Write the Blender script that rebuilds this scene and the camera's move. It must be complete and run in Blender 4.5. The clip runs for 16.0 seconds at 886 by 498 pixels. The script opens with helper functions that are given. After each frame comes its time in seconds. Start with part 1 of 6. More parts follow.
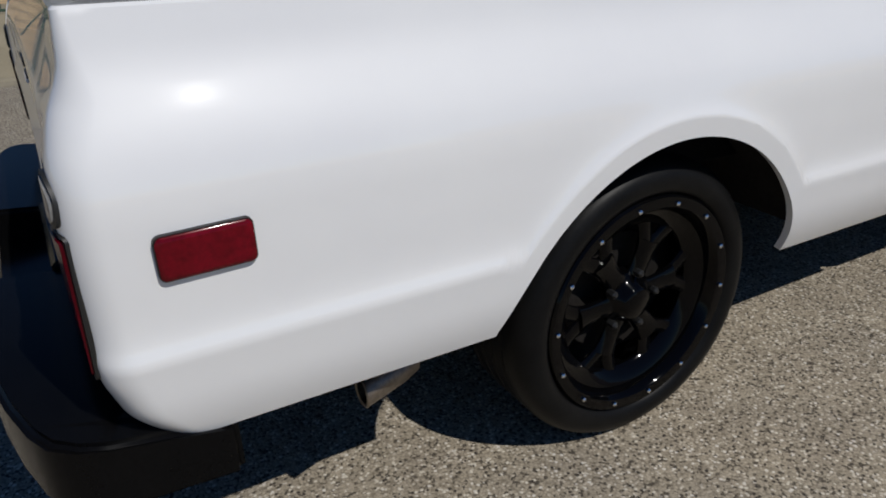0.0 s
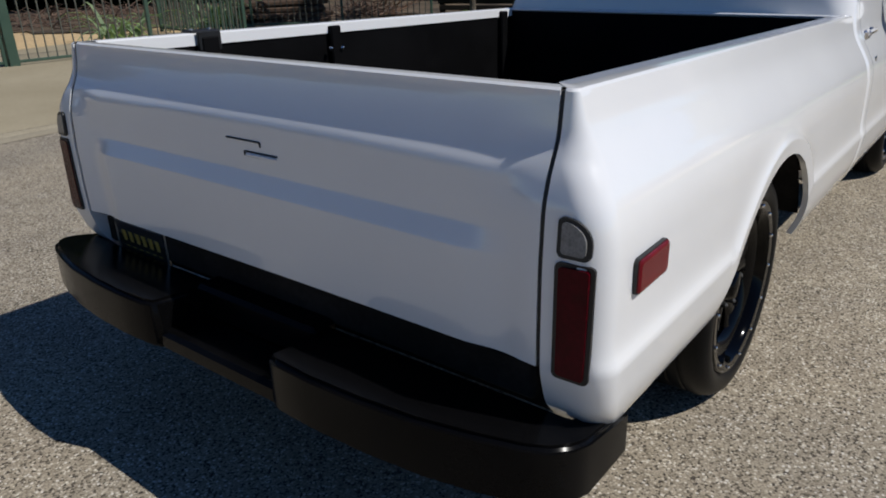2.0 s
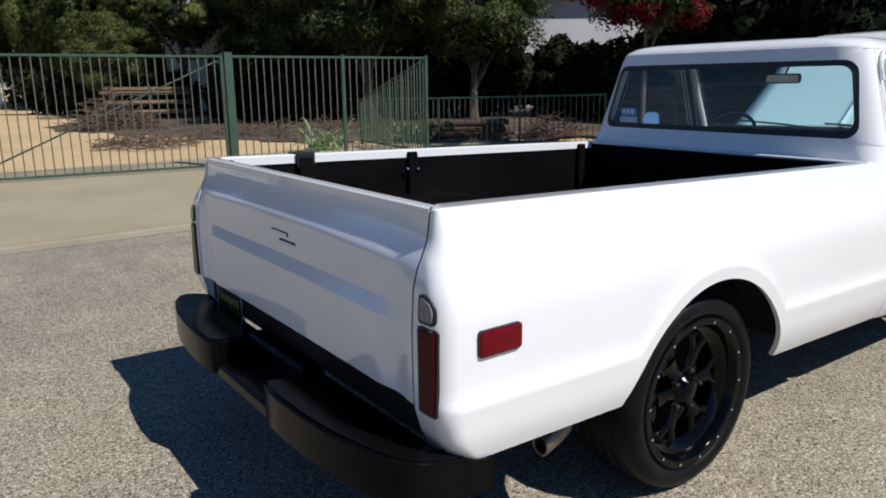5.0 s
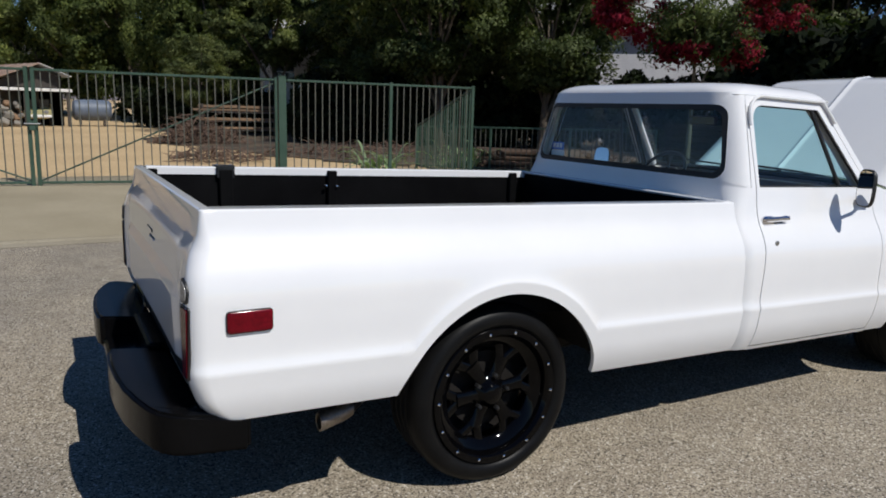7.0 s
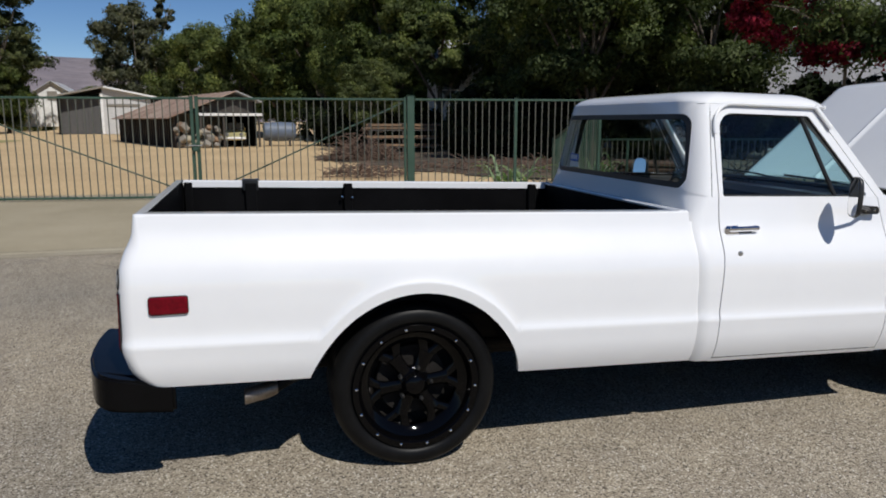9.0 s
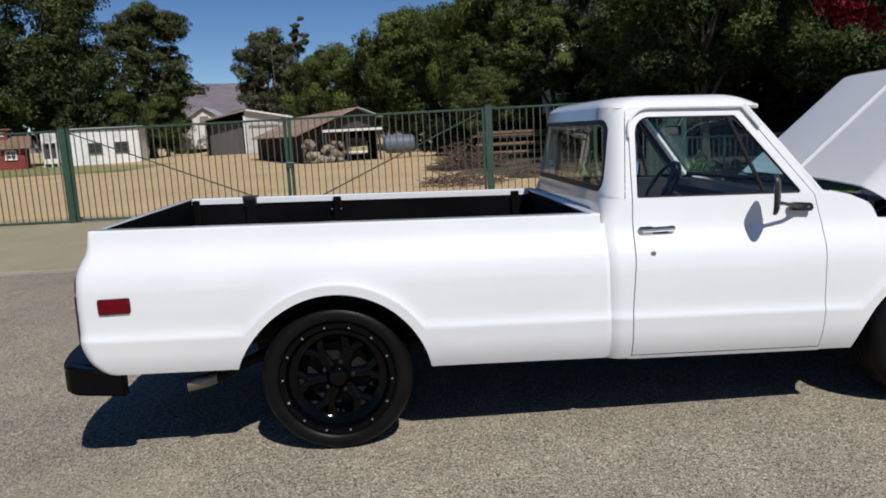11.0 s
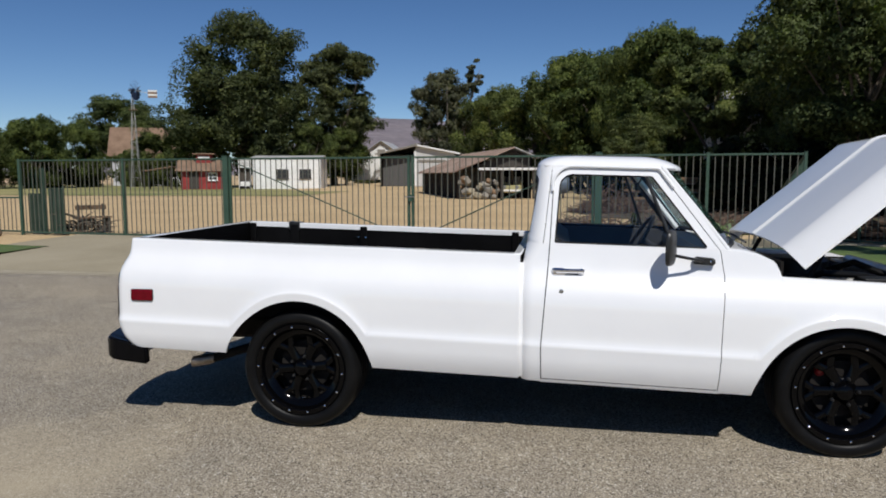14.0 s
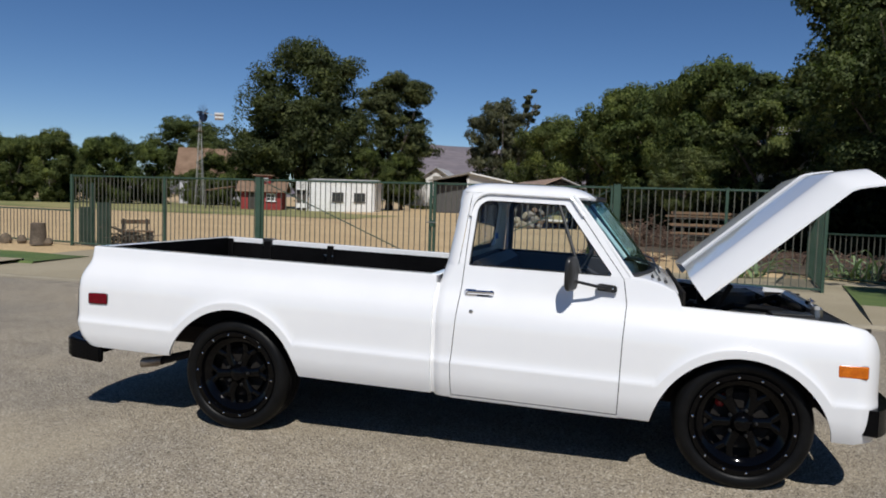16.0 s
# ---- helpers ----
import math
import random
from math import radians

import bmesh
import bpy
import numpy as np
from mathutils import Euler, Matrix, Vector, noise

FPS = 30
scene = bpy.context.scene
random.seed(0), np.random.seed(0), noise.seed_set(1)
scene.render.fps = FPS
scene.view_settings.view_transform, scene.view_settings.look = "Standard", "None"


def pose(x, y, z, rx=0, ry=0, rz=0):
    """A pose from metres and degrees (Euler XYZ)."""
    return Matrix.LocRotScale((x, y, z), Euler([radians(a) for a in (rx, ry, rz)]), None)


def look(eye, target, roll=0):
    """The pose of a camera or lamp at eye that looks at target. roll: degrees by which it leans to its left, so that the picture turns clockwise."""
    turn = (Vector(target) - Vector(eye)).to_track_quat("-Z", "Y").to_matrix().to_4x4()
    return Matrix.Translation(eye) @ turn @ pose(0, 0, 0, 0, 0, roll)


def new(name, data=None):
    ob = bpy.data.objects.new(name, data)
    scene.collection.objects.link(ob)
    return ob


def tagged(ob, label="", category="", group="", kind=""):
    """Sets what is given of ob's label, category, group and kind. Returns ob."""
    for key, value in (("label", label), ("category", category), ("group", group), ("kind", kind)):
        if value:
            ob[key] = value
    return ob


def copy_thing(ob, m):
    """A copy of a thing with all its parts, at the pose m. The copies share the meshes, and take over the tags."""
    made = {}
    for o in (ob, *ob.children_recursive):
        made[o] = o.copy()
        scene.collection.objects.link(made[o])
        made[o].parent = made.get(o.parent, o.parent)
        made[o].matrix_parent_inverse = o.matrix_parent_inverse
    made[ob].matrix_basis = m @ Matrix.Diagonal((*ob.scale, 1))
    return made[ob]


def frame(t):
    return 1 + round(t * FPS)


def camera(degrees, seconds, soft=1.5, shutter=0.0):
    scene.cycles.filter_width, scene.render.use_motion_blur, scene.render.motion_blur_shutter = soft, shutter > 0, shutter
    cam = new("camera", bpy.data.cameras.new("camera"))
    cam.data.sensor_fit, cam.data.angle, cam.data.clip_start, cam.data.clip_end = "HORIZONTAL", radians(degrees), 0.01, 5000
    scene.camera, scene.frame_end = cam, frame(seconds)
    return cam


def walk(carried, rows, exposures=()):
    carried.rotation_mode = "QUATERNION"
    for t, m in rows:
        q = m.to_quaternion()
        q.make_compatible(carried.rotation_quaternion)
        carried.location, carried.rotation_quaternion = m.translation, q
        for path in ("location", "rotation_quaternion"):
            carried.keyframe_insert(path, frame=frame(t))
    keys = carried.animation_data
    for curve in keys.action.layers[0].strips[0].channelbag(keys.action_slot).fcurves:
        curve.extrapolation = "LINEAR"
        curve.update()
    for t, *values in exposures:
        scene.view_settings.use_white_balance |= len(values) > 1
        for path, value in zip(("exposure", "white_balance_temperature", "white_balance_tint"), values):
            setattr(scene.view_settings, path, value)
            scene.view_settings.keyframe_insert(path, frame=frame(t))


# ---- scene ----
cam = camera(63.1, 16.0, 1.85)
PATH = [
    (0, (-1.234, -2.080, 1.321), (-0.3442, -0.5093, 0.4602), -2.00),
    (0.5, (-1.574, -2.011, 1.340), (-0.4488, -0.5556, 0.5548), 1.00),
    (1, (-1.790, -1.780, 1.295), (-0.5743, -0.4123, 0.4881), -0.10),
    (1.5, (-1.986, -1.571, 1.373), (-0.7035, -0.2565, 0.5813), -3.70),
    (2, (-2.345, -1.508, 1.438), (-0.8879, -0.3640, 0.6840), -1.60),
    (2.5, (-2.539, -1.543, 1.487), (-0.9666, -0.4967, 0.8288), 0.80),
    (3, (-2.592, -1.586, 1.503), (-0.9591, -0.5751, 0.9450), 1.00),
    (3.5, (-2.551, -1.764, 1.517), (-0.9870, -0.5980, 1.0760), 1.20),
    (4, (-2.463, -1.987, 1.526), (-1.1114, -0.5964, 1.0383), 2.11),
    (4.2, (-2.449, -2.075, 1.524), (-1.1622, -0.6223, 1.0401), 0.50),
    (6.3, (-1.832, -3.008, 1.566), (-0.8463, -1.3139, 1.1651), -0.48),
    (6.5, (-1.780, -3.102, 1.554), (-0.8298, -1.3803, 1.1901), -1.60),
    (7, (-1.620, -3.317, 1.554), (-0.6606, -1.6038, 1.1749), 1.72),
    (7.5, (-1.356, -3.463, 1.551), (-0.4783, -1.7062, 1.1720), 0.13),
    (8, (-1.088, -3.605, 1.587), (-0.4190, -1.7561, 1.2217), -0.11),
    (8.5, (-0.915, -3.814, 1.556), (-0.3116, -1.9339, 1.2388), -1.02),
    (9, (-0.706, -4.022, 1.583), (-0.2024, -2.1185, 1.2344), 0.05),
    (9.2, (-0.599, -4.079, 1.586), (-0.1242, -2.1673, 1.2399), -0.17),
    (11.3, (0.489, -4.578, 1.608), (0.5445, -2.6019, 1.3020), -1.38),
    (11.5, (0.612, -4.611, 1.595), (0.6051, -2.6275, 1.3381), 0.15),
    (12, (0.846, -4.699, 1.609), (0.6235, -2.7267, 1.3664), 0.47),
    (12.5, (1.011, -4.855, 1.604), (0.6979, -2.8861, 1.4424), -2.46),
    (13, (1.193, -5.037, 1.601), (0.8767, -3.0744, 1.3795), 0.74),
    (13.5, (1.363, -5.153, 1.615), (1.0924, -3.1844, 1.3894), -0.13),
    (14, (1.621, -5.250, 1.624), (1.2962, -3.2873, 1.4182), -0.12),
    (14.5, (1.821, -5.362, 1.625), (1.4741, -3.3961, 1.5021), -1.59),
    (15, (2.070, -5.453, 1.619), (1.6943, -3.4908, 1.5234), 1.04),
    (15.5, (2.256, -5.446, 1.618), (1.8222, -3.5005, 1.4575), 0.09),
    (16, (2.513, -5.324, 1.611), (2.0295, -3.3879, 1.4788), 1.77),
]
walk(cam, [(t, look(eye, aim, lean)) for t, eye, aim, lean in PATH],
     [(0.0, -0.4), (0.5, -0.45), (1.0, -0.5), (1.5, -0.46), (2.0, -0.03), (2.5, 0.29), (3.0, 0.38), (3.5, 0.42), (4.2, 0.41), (6.5, 0.06), (8.0, 0.0), (16.0, 0.0)])

# ---- light ----
SUN = Vector((0.28, -0.78, 1.0)).normalized()
world = bpy.data.worlds.new("sky")
scene.world = world
world.use_nodes = True
wn = world.node_tree
sky = wn.nodes.new("ShaderNodeTexSky")
sky.sky_type = "NISHITA"
sky.sun_disc = False
sky.sun_elevation = math.asin(SUN.z)
sky.sun_rotation = math.atan2(SUN.x, SUN.y)
sky.altitude = 3500.0
sky.air_density = 1.0
sky.dust_density = 0.0
sky.ozone_density = 1.6
wn.nodes["Background"].inputs["Strength"].default_value = 0.077
vivid = wn.nodes.new("ShaderNodeHueSaturation")
vivid.inputs["Saturation"].default_value = 1.22
vivid.inputs["Hue"].default_value = 0.505
wn.links.new(sky.outputs[0], vivid.inputs["Color"])
wn.links.new(vivid.outputs[0], wn.nodes["Background"].inputs["Color"])
sun_data = bpy.data.lights.new("sun", "SUN")
sun_data.energy = 4.0
sun_data.angle = radians(0.53)
sun_data.color = (1.0, 0.975, 0.935)
sun = new("sun", sun_data)
sun.rotation_euler = SUN.to_track_quat("Z", "Y").to_euler()
scene.view_settings.exposure = 0.0


# ---- materials ----
def material(name, colour, rough=0.5, metal=0.0, coat=0.0, spec=0.5):
    m = bpy.data.materials.new(name)
    m.use_nodes = True
    p = m.node_tree.nodes["Principled BSDF"]
    p.inputs["Base Color"].default_value = (*colour, 1)
    p.inputs["Roughness"].default_value = rough
    p.inputs["Metallic"].default_value = metal
    p.inputs["Coat Weight"].default_value = coat
    p.inputs["Coat Roughness"].default_value = 0.04
    p.inputs["Specular IOR Level"].default_value = spec
    return m


def node(m, kind, **values):
    n = m.node_tree.nodes.new(kind)
    for key, value in values.items():
        n.inputs[key].default_value = value
    return n


def link(m, a, b):
    m.node_tree.links.new(a, b)


def coords(m, what="Object"):
    return node(m, "ShaderNodeTexCoord").outputs[what]


def ramp(m, fac, stops):
    r = node(m, "ShaderNodeValToRGB")
    link(m, fac, r.inputs["Fac"])
    el = r.color_ramp.elements
    while len(el) < len(stops):
        el.new(0.5)
    for e, (at, colour) in zip(el, stops):
        e.position = at
        e.color = (*colour, 1)
    return r.outputs["Color"]


def mix(m, fac, a, b, how="MIX"):
    n = node(m, "ShaderNodeMix")
    n.data_type = "RGBA"
    n.blend_type = how
    for sock, v in ((n.inputs[0], fac), (n.inputs[6], a), (n.inputs[7], b)):
        if isinstance(v, (int, float)):
            sock.default_value = v
        elif isinstance(v, tuple):
            sock.default_value = (*v, 1)
        else:
            link(m, v, sock)
    return n.outputs[2]


def noise_tex(m, scale, detail=4.0, rough=0.6, what="Object"):
    n = node(m, "ShaderNodeTexNoise", Scale=scale, Detail=detail, Roughness=rough)
    link(m, coords(m, what), n.inputs["Vector"])
    return n.outputs["Fac"]


def bump(m, height, strength=0.3, distance=0.01):
    b = node(m, "ShaderNodeBump", Strength=strength, Distance=distance)
    link(m, height, b.inputs["Height"])
    link(m, b.outputs[0], m.node_tree.nodes["Principled BSDF"].inputs["Normal"])


def set_colour(m, out):
    link(m, out, m.node_tree.nodes["Principled BSDF"].inputs["Base Color"])


def set_rough(m, fac, lo, hi):
    r = node(m, "ShaderNodeMapRange")
    r.inputs["To Min"].default_value, r.inputs["To Max"].default_value = lo, hi
    link(m, fac, r.inputs["Value"])
    link(m, r.outputs[0], m.node_tree.nodes["Principled BSDF"].inputs["Roughness"])


def mottled(name, a, b, scale, fine, rough=0.85, relief=0.3, depth=0.01, metal=0.0, lo=0.35, hi=0.65):
    """Two colours mixed by a coarse and a fine noise, with fine relief."""
    m = material(name, a, rough, metal)
    coarse, grain = noise_tex(m, scale, 5.0), noise_tex(m, fine, 3.0)
    c = ramp(m, coarse, [(lo, a), (hi, b)])
    g = ramp(m, grain, [(0.25, (0.72, 0.72, 0.72)), (0.75, (1.2, 1.2, 1.2))])
    set_colour(m, mix(m, 1.0, c, g, "MULTIPLY"))
    if relief:
        bump(m, grain, relief, depth)
    return m


def asphalt_material():
    m = material("asphalt", (0.2, 0.19, 0.17), 0.9, spec=0.1)
    v = node(m, "ShaderNodeTexVoronoi", Scale=135.0)
    link(m, coords(m), v.inputs["Vector"])
    cell = node(m, "ShaderNodeSeparateColor")
    link(m, v.outputs["Color"], cell.inputs[0])
    stone = ramp(m, cell.outputs[0], [(0.0, (0.075, 0.066, 0.055)), (0.11, (0.12, 0.104, 0.084)), (0.17, (0.27, 0.237, 0.186)), (0.55, (0.32, 0.282, 0.222)),
                                      (0.86, (0.37, 0.328, 0.262)), (0.92, (0.48, 0.435, 0.365)), (1.0, (0.6, 0.56, 0.48))])
    gap = ramp(m, v.outputs["Distance"], [(0.35, (1, 1, 1)), (0.85, (0.62, 0.61, 0.6))])
    c = mix(m, 1.0, stone, gap, "MULTIPLY")
    chips = node(m, "ShaderNodeTexVoronoi", Scale=78.0)
    link(m, coords(m), chips.inputs["Vector"])
    pick = node(m, "ShaderNodeSeparateColor")
    link(m, chips.outputs["Color"], pick.inputs[0])
    inside = ramp(m, chips.outputs["Distance"], [(0.3, (1, 1, 1)), (0.42, (0, 0, 0))])
    dark = mix(m, 1.0, inside, ramp(m, pick.outputs[1], [(0.15, (1, 1, 1)), (0.19, (0, 0, 0))]), "MULTIPLY")
    pale = mix(m, 1.0, inside, ramp(m, pick.outputs[1], [(0.86, (0, 0, 0)), (0.9, (1, 1, 1))]), "MULTIPLY")
    c = mix(m, dark, c, (0.05, 0.043, 0.038))
    c = mix(m, pale, c, (0.56, 0.53, 0.48))
    broad = ramp(m, noise_tex(m, 0.45, 6.0), [(0.3, (0.86, 0.87, 0.9)), (0.7, (1.21, 1.165, 1.1))])
    c = mix(m, 1.0, c, broad, "MULTIPLY")
    patch = ramp(m, noise_tex(m, 3.0, 5.0), [(0.35, (0.92, 0.92, 0.92)), (0.65, (1.08, 1.08, 1.06))])
    c = mix(m, 1.0, c, patch, "MULTIPLY")
    # sandy drift on the open road beside the truck
    spot = node(m, "ShaderNodeMapping")
    spot.inputs["Location"].default_value = (0.85, 1.3, 0.0)
    spot.inputs["Scale"].default_value = (0.55, 0.6, 0.0)
    link(m, coords(m), spot.inputs["Vector"])
    ball = node(m, "ShaderNodeTexGradient")
    ball.gradient_type = "SPHERICAL"
    link(m, spot.outputs[0], ball.inputs["Vector"])
    wisps = node(m, "ShaderNodeMath")
    wisps.operation = "MULTIPLY"
    link(m, ball.outputs["Fac"], wisps.inputs[0])
    link(m, noise_tex(m, 1.4, 5.0), wisps.inputs[1])
    sand = ramp(m, wisps.outputs[0], [(0.08, (0.0, 0.0, 0.0)), (0.45, (0.75, 0.75, 0.75))])
    set_colour(m, mix(m, sand, c, (0.42, 0.355, 0.25)))
    b = node(m, "ShaderNodeBump", Strength=0.5, Distance=0.004)
    b.invert = True
    link(m, v.outputs["Distance"], b.inputs["Height"])
    link(m, b.outputs[0], m.node_tree.nodes["Principled BSDF"].inputs["Normal"])
    return m


def glass_material(name, tint, gloss_rough=0.01):
    m = bpy.data.materials.new(name)
    m.use_nodes = True
    t = m.node_tree
    t.nodes.remove(t.nodes["Principled BSDF"])
    clear = node(m, "ShaderNodeBsdfTransparent", Color=(*tint, 1))
    gloss = node(m, "ShaderNodeBsdfGlossy", Roughness=gloss_rough)
    facing = node(m, "ShaderNodeLayerWeight", Blend=0.5)
    steep = node(m, "ShaderNodeMath")
    steep.operation = "POWER"
    link(m, facing.outputs["Facing"], steep.inputs[0])
    steep.inputs[1].default_value = 4.5
    fres = node(m, "ShaderNodeMath")
    fres.operation = "MULTIPLY_ADD"
    link(m, steep.outputs[0], fres.inputs[0])
    fres.inputs[1].default_value, fres.inputs[2].default_value = 0.9, 0.045
    both = node(m, "ShaderNodeMixShader")
    link(m, fres.outputs[0], both.inputs[0])
    link(m, clear.outputs[0], both.inputs[1])
    link(m, gloss.outputs[0], both.inputs[2])
    link(m, both.outputs[0], t.nodes["Material Output"].inputs["Surface"])
    return m


def leaf_material(name, dark, mid, light, rough=0.55):
    m = material(name, mid, rough + 0.2, spec=0.15)
    isle = node(m, "ShaderNodeNewGeometry").outputs["Random Per Island"]
    c = ramp(m, isle, [(0.0, dark), (0.5, mid), (1.0, light)])
    info = node(m, "ShaderNodeObjectInfo").outputs["Random"]
    shade = ramp(m, info, [(0.0, (0.82, 0.86, 0.8)), (1.0, (1.15, 1.1, 1.1))])
    tint = mix(m, 1.0, c, shade, "MULTIPLY")
    clump = ramp(m, noise_tex(m, 0.55, 3.0), [(0.34, (0.55, 0.6, 0.62)), (0.52, (1.0, 1.0, 1.0)), (0.68, (1.5, 1.42, 1.1))])
    tint = mix(m, 1.0, tint, clump, "MULTIPLY")
    set_colour(m, tint)
    through_light = node(m, "ShaderNodeBsdfTranslucent")
    link(m, mix(m, 1.0, tint, (1.3, 1.5, 0.7), "MULTIPLY"), through_light.inputs["Color"])
    both = node(m, "ShaderNodeMixShader", Fac=0.3)
    link(m, m.node_tree.nodes["Principled BSDF"].outputs[0], both.inputs[1])
    link(m, through_light.outputs[0], both.inputs[2])
    link(m, both.outputs[0], m.node_tree.nodes["Material Output"].inputs["Surface"])
    return m


def white_paint():
    m = material("white_paint", (0.8, 0.8, 0.8), 0.36, coat=1.0, spec=0.12)
    m.node_tree.nodes["Principled BSDF"].inputs["Coat IOR"].default_value = 1.68
    peel = noise_tex(m, 240.0, 2.0)
    film = noise_tex(m, 2.2, 5.0)
    set_colour(m, ramp(m, film, [(0.3, (0.775, 0.775, 0.78)), (0.7, (0.81, 0.81, 0.808))]))
    set_rough(m, film, 0.34, 0.45)
    bump(m, peel, 0.012, 0.002)
    return m


def wood_material(name, a, b, scale=3.0):
    m = material(name, a, 0.85)
    w = node(m, "ShaderNodeTexNoise", Scale=scale, Detail=6.0, Roughness=0.65)
    mp = node(m, "ShaderNodeMapping")
    mp.inputs["Scale"].default_value = (1.0, 1.0, 9.0)
    link(m, coords(m), mp.inputs["Vector"])
    link(m, mp.outputs[0], w.inputs["Vector"])
    c = ramp(m, w.outputs["Fac"], [(0.3, a), (0.7, b)])
    rnd = ramp(m, node(m, "ShaderNodeObjectInfo").outputs["Random"], [(0.0, (0.75, 0.75, 0.75)), (1.0, (1.2, 1.17, 1.15))])
    set_colour(m, mix(m, 1.0, c, rnd, "MULTIPLY"))
    bump(m, w.outputs["Fac"], 0.4, 0.006)
    return m


PAINT = white_paint()
ASPHALT = asphalt_material()
CONCRETE = mottled("concrete", (0.295, 0.25, 0.163), (0.365, 0.312, 0.213), 0.5, 90.0, 0.9, 0.25, 0.003)
KERBSTONE = mottled("kerb_concrete", (0.3, 0.258, 0.178), (0.36, 0.315, 0.23), 1.3, 60.0, 0.9, 0.3, 0.004)
DIRT = mottled("dry_dirt", (0.475, 0.335, 0.178), (0.565, 0.41, 0.222), 0.25, 14.0, 0.95, 0.5, 0.02)
LITTER = mottled("leaf_litter", (0.045, 0.033, 0.022), (0.17, 0.122, 0.075), 0.9, 22.0, 0.95, 0.8, 0.03, 0.0, 0.42, 0.72)
GRASS = mottled("lawn", (0.075, 0.13, 0.03), (0.13, 0.18, 0.05), 1.2, 40.0, 0.9, 0.8, 0.03)
DRYGRASS = mottled("dry_lawn", (0.16, 0.18, 0.055), (0.34, 0.29, 0.12), 0.12, 9.0, 0.95, 0.6, 0.03)
RUBBER = mottled("tyre_rubber", (0.0045, 0.0045, 0.0048), (0.008, 0.008, 0.008), 6.0, 120.0, 0.42, 0.15, 0.002)
RUBBER.node_tree.nodes["Principled BSDF"].inputs["Specular IOR Level"].default_value = 0.12
SEAL = material("black_rubber_seal", (0.012, 0.012, 0.012), 0.5)
RIMBLACK = material("gloss_black_rim", (0.0014, 0.0014, 0.0017), 0.07, spec=0.17)
BUMPERBLACK = mottled("gloss_black_bumper_paint", (0.002, 0.002, 0.0022), (0.004, 0.004, 0.0045), 3.0, 150.0, 0.2, 0.02, 0.002)
LINER = mottled("black_bed_liner", (0.003, 0.003, 0.0033), (0.007, 0.007, 0.0075), 2.0, 220.0, 0.6, 0.6, 0.003)
LINER.node_tree.nodes["Principled BSDF"].inputs["Specular IOR Level"].default_value = 0.045
BUMPERBLACK.node_tree.nodes["Principled BSDF"].inputs["Specular IOR Level"].default_value = 0.085
UNDER = mottled("underbody_black", (0.012, 0.011, 0.01), (0.025, 0.022, 0.02), 3.0, 60.0, 0.8, 0.3, 0.004)
UNDER.node_tree.nodes["Principled BSDF"].inputs["Specular IOR Level"].default_value = 0.08
CHROME = material("chrome", (0.8, 0.8, 0.82), 0.06, 1.0)
STEEL = mottled("dull_steel", (0.42, 0.42, 0.41), (0.55, 0.54, 0.52), 8.0, 90.0, 0.35, 0.1, 0.002, 1.0)
REDLENS = mottled("red_lens", (0.11, 0.0015, 0.006), (0.15, 0.002, 0.009), 25.0, 90.0, 0.14, 0.03, 0.002)
TAILRED = mottled("dark_red_lens", (0.055, 0.0008, 0.004), (0.075, 0.001, 0.006), 25.0, 90.0, 0.14, 0.03, 0.002)
TAILRED.node_tree.nodes["Principled BSDF"].inputs["Specular IOR Level"].default_value = 0.14
REDLENS.node_tree.nodes["Principled BSDF"].inputs["Specular IOR Level"].default_value = 0.25
REDLENS.node_tree.nodes["Principled BSDF"].inputs["Coat Weight"].default_value = 0.0
AMBER = mottled("amber_lens", (0.5, 0.11, 0.004), (0.62, 0.16, 0.008), 25.0, 200.0, 0.16, 0.1, 0.002)
CLEARLENS = mottled("clear_lens", (0.17, 0.167, 0.163), (0.24, 0.236, 0.23), 30.0, 160.0, 0.15, 0.15, 0.002)
PIPE = mottled("burnt_steel", (0.16, 0.13, 0.1), (0.28, 0.24, 0.2), 12.0, 90.0, 0.45, 0.2, 0.002, 0.8)
GLASS = glass_material("tinted_glass", (0.95, 0.98, 0.98))
WINDSHIELD = glass_material("green_windshield_glass", (0.62, 0.95, 0.97))
MIRROR = material("mirror_glass", (0.9, 0.9, 0.9), 0.01, 1.0)
# Darkened mirror colour stands in for the dark cab it would reflect.
DIMMIRROR = material("darkened_mirror", (0.16, 0.19, 0.19), 0.15, 1.0)
BLACKPLASTIC = mottled("black_plastic", (0.012, 0.012, 0.012), (0.02, 0.02, 0.02), 12.0, 200.0, 0.38, 0.1, 0.002)
VINYL = mottled("black_vinyl", (0.009, 0.009, 0.0095), (0.016, 0.016, 0.0165), 5.0, 180.0, 0.5, 0.2, 0.002)
TRIMGREY = mottled("blue_grey_trim", (0.02, 0.021, 0.023), (0.034, 0.035, 0.037), 3.0, 160.0, 0.55, 0.15, 0.002)
PLATEDARK = material("plate_black", (0.012, 0.014, 0.02), 0.35)
PLATEGOLD = material("plate_gold", (0.38, 0.26, 0.05), 0.4)
BLUEPAPER = material("sticker_blue", (0.06, 0.18, 0.62), 0.5)
WHITEPAPER = material("sticker_white", (0.75, 0.76, 0.78), 0.5)
REDPAINT = material("red_caliper_paint", (0.22, 0.008, 0.01), 0.4)
FENCEGREEN = mottled("green_fence_paint", (0.028, 0.062, 0.04), (0.045, 0.085, 0.058), 2.0, 70.0, 0.5, 0.1, 0.002)
FENCEBAR = mottled("weathered_fence_bar", (0.07, 0.075, 0.058), (0.11, 0.108, 0.085), 2.0, 70.0, 0.65, 0.1, 0.002)
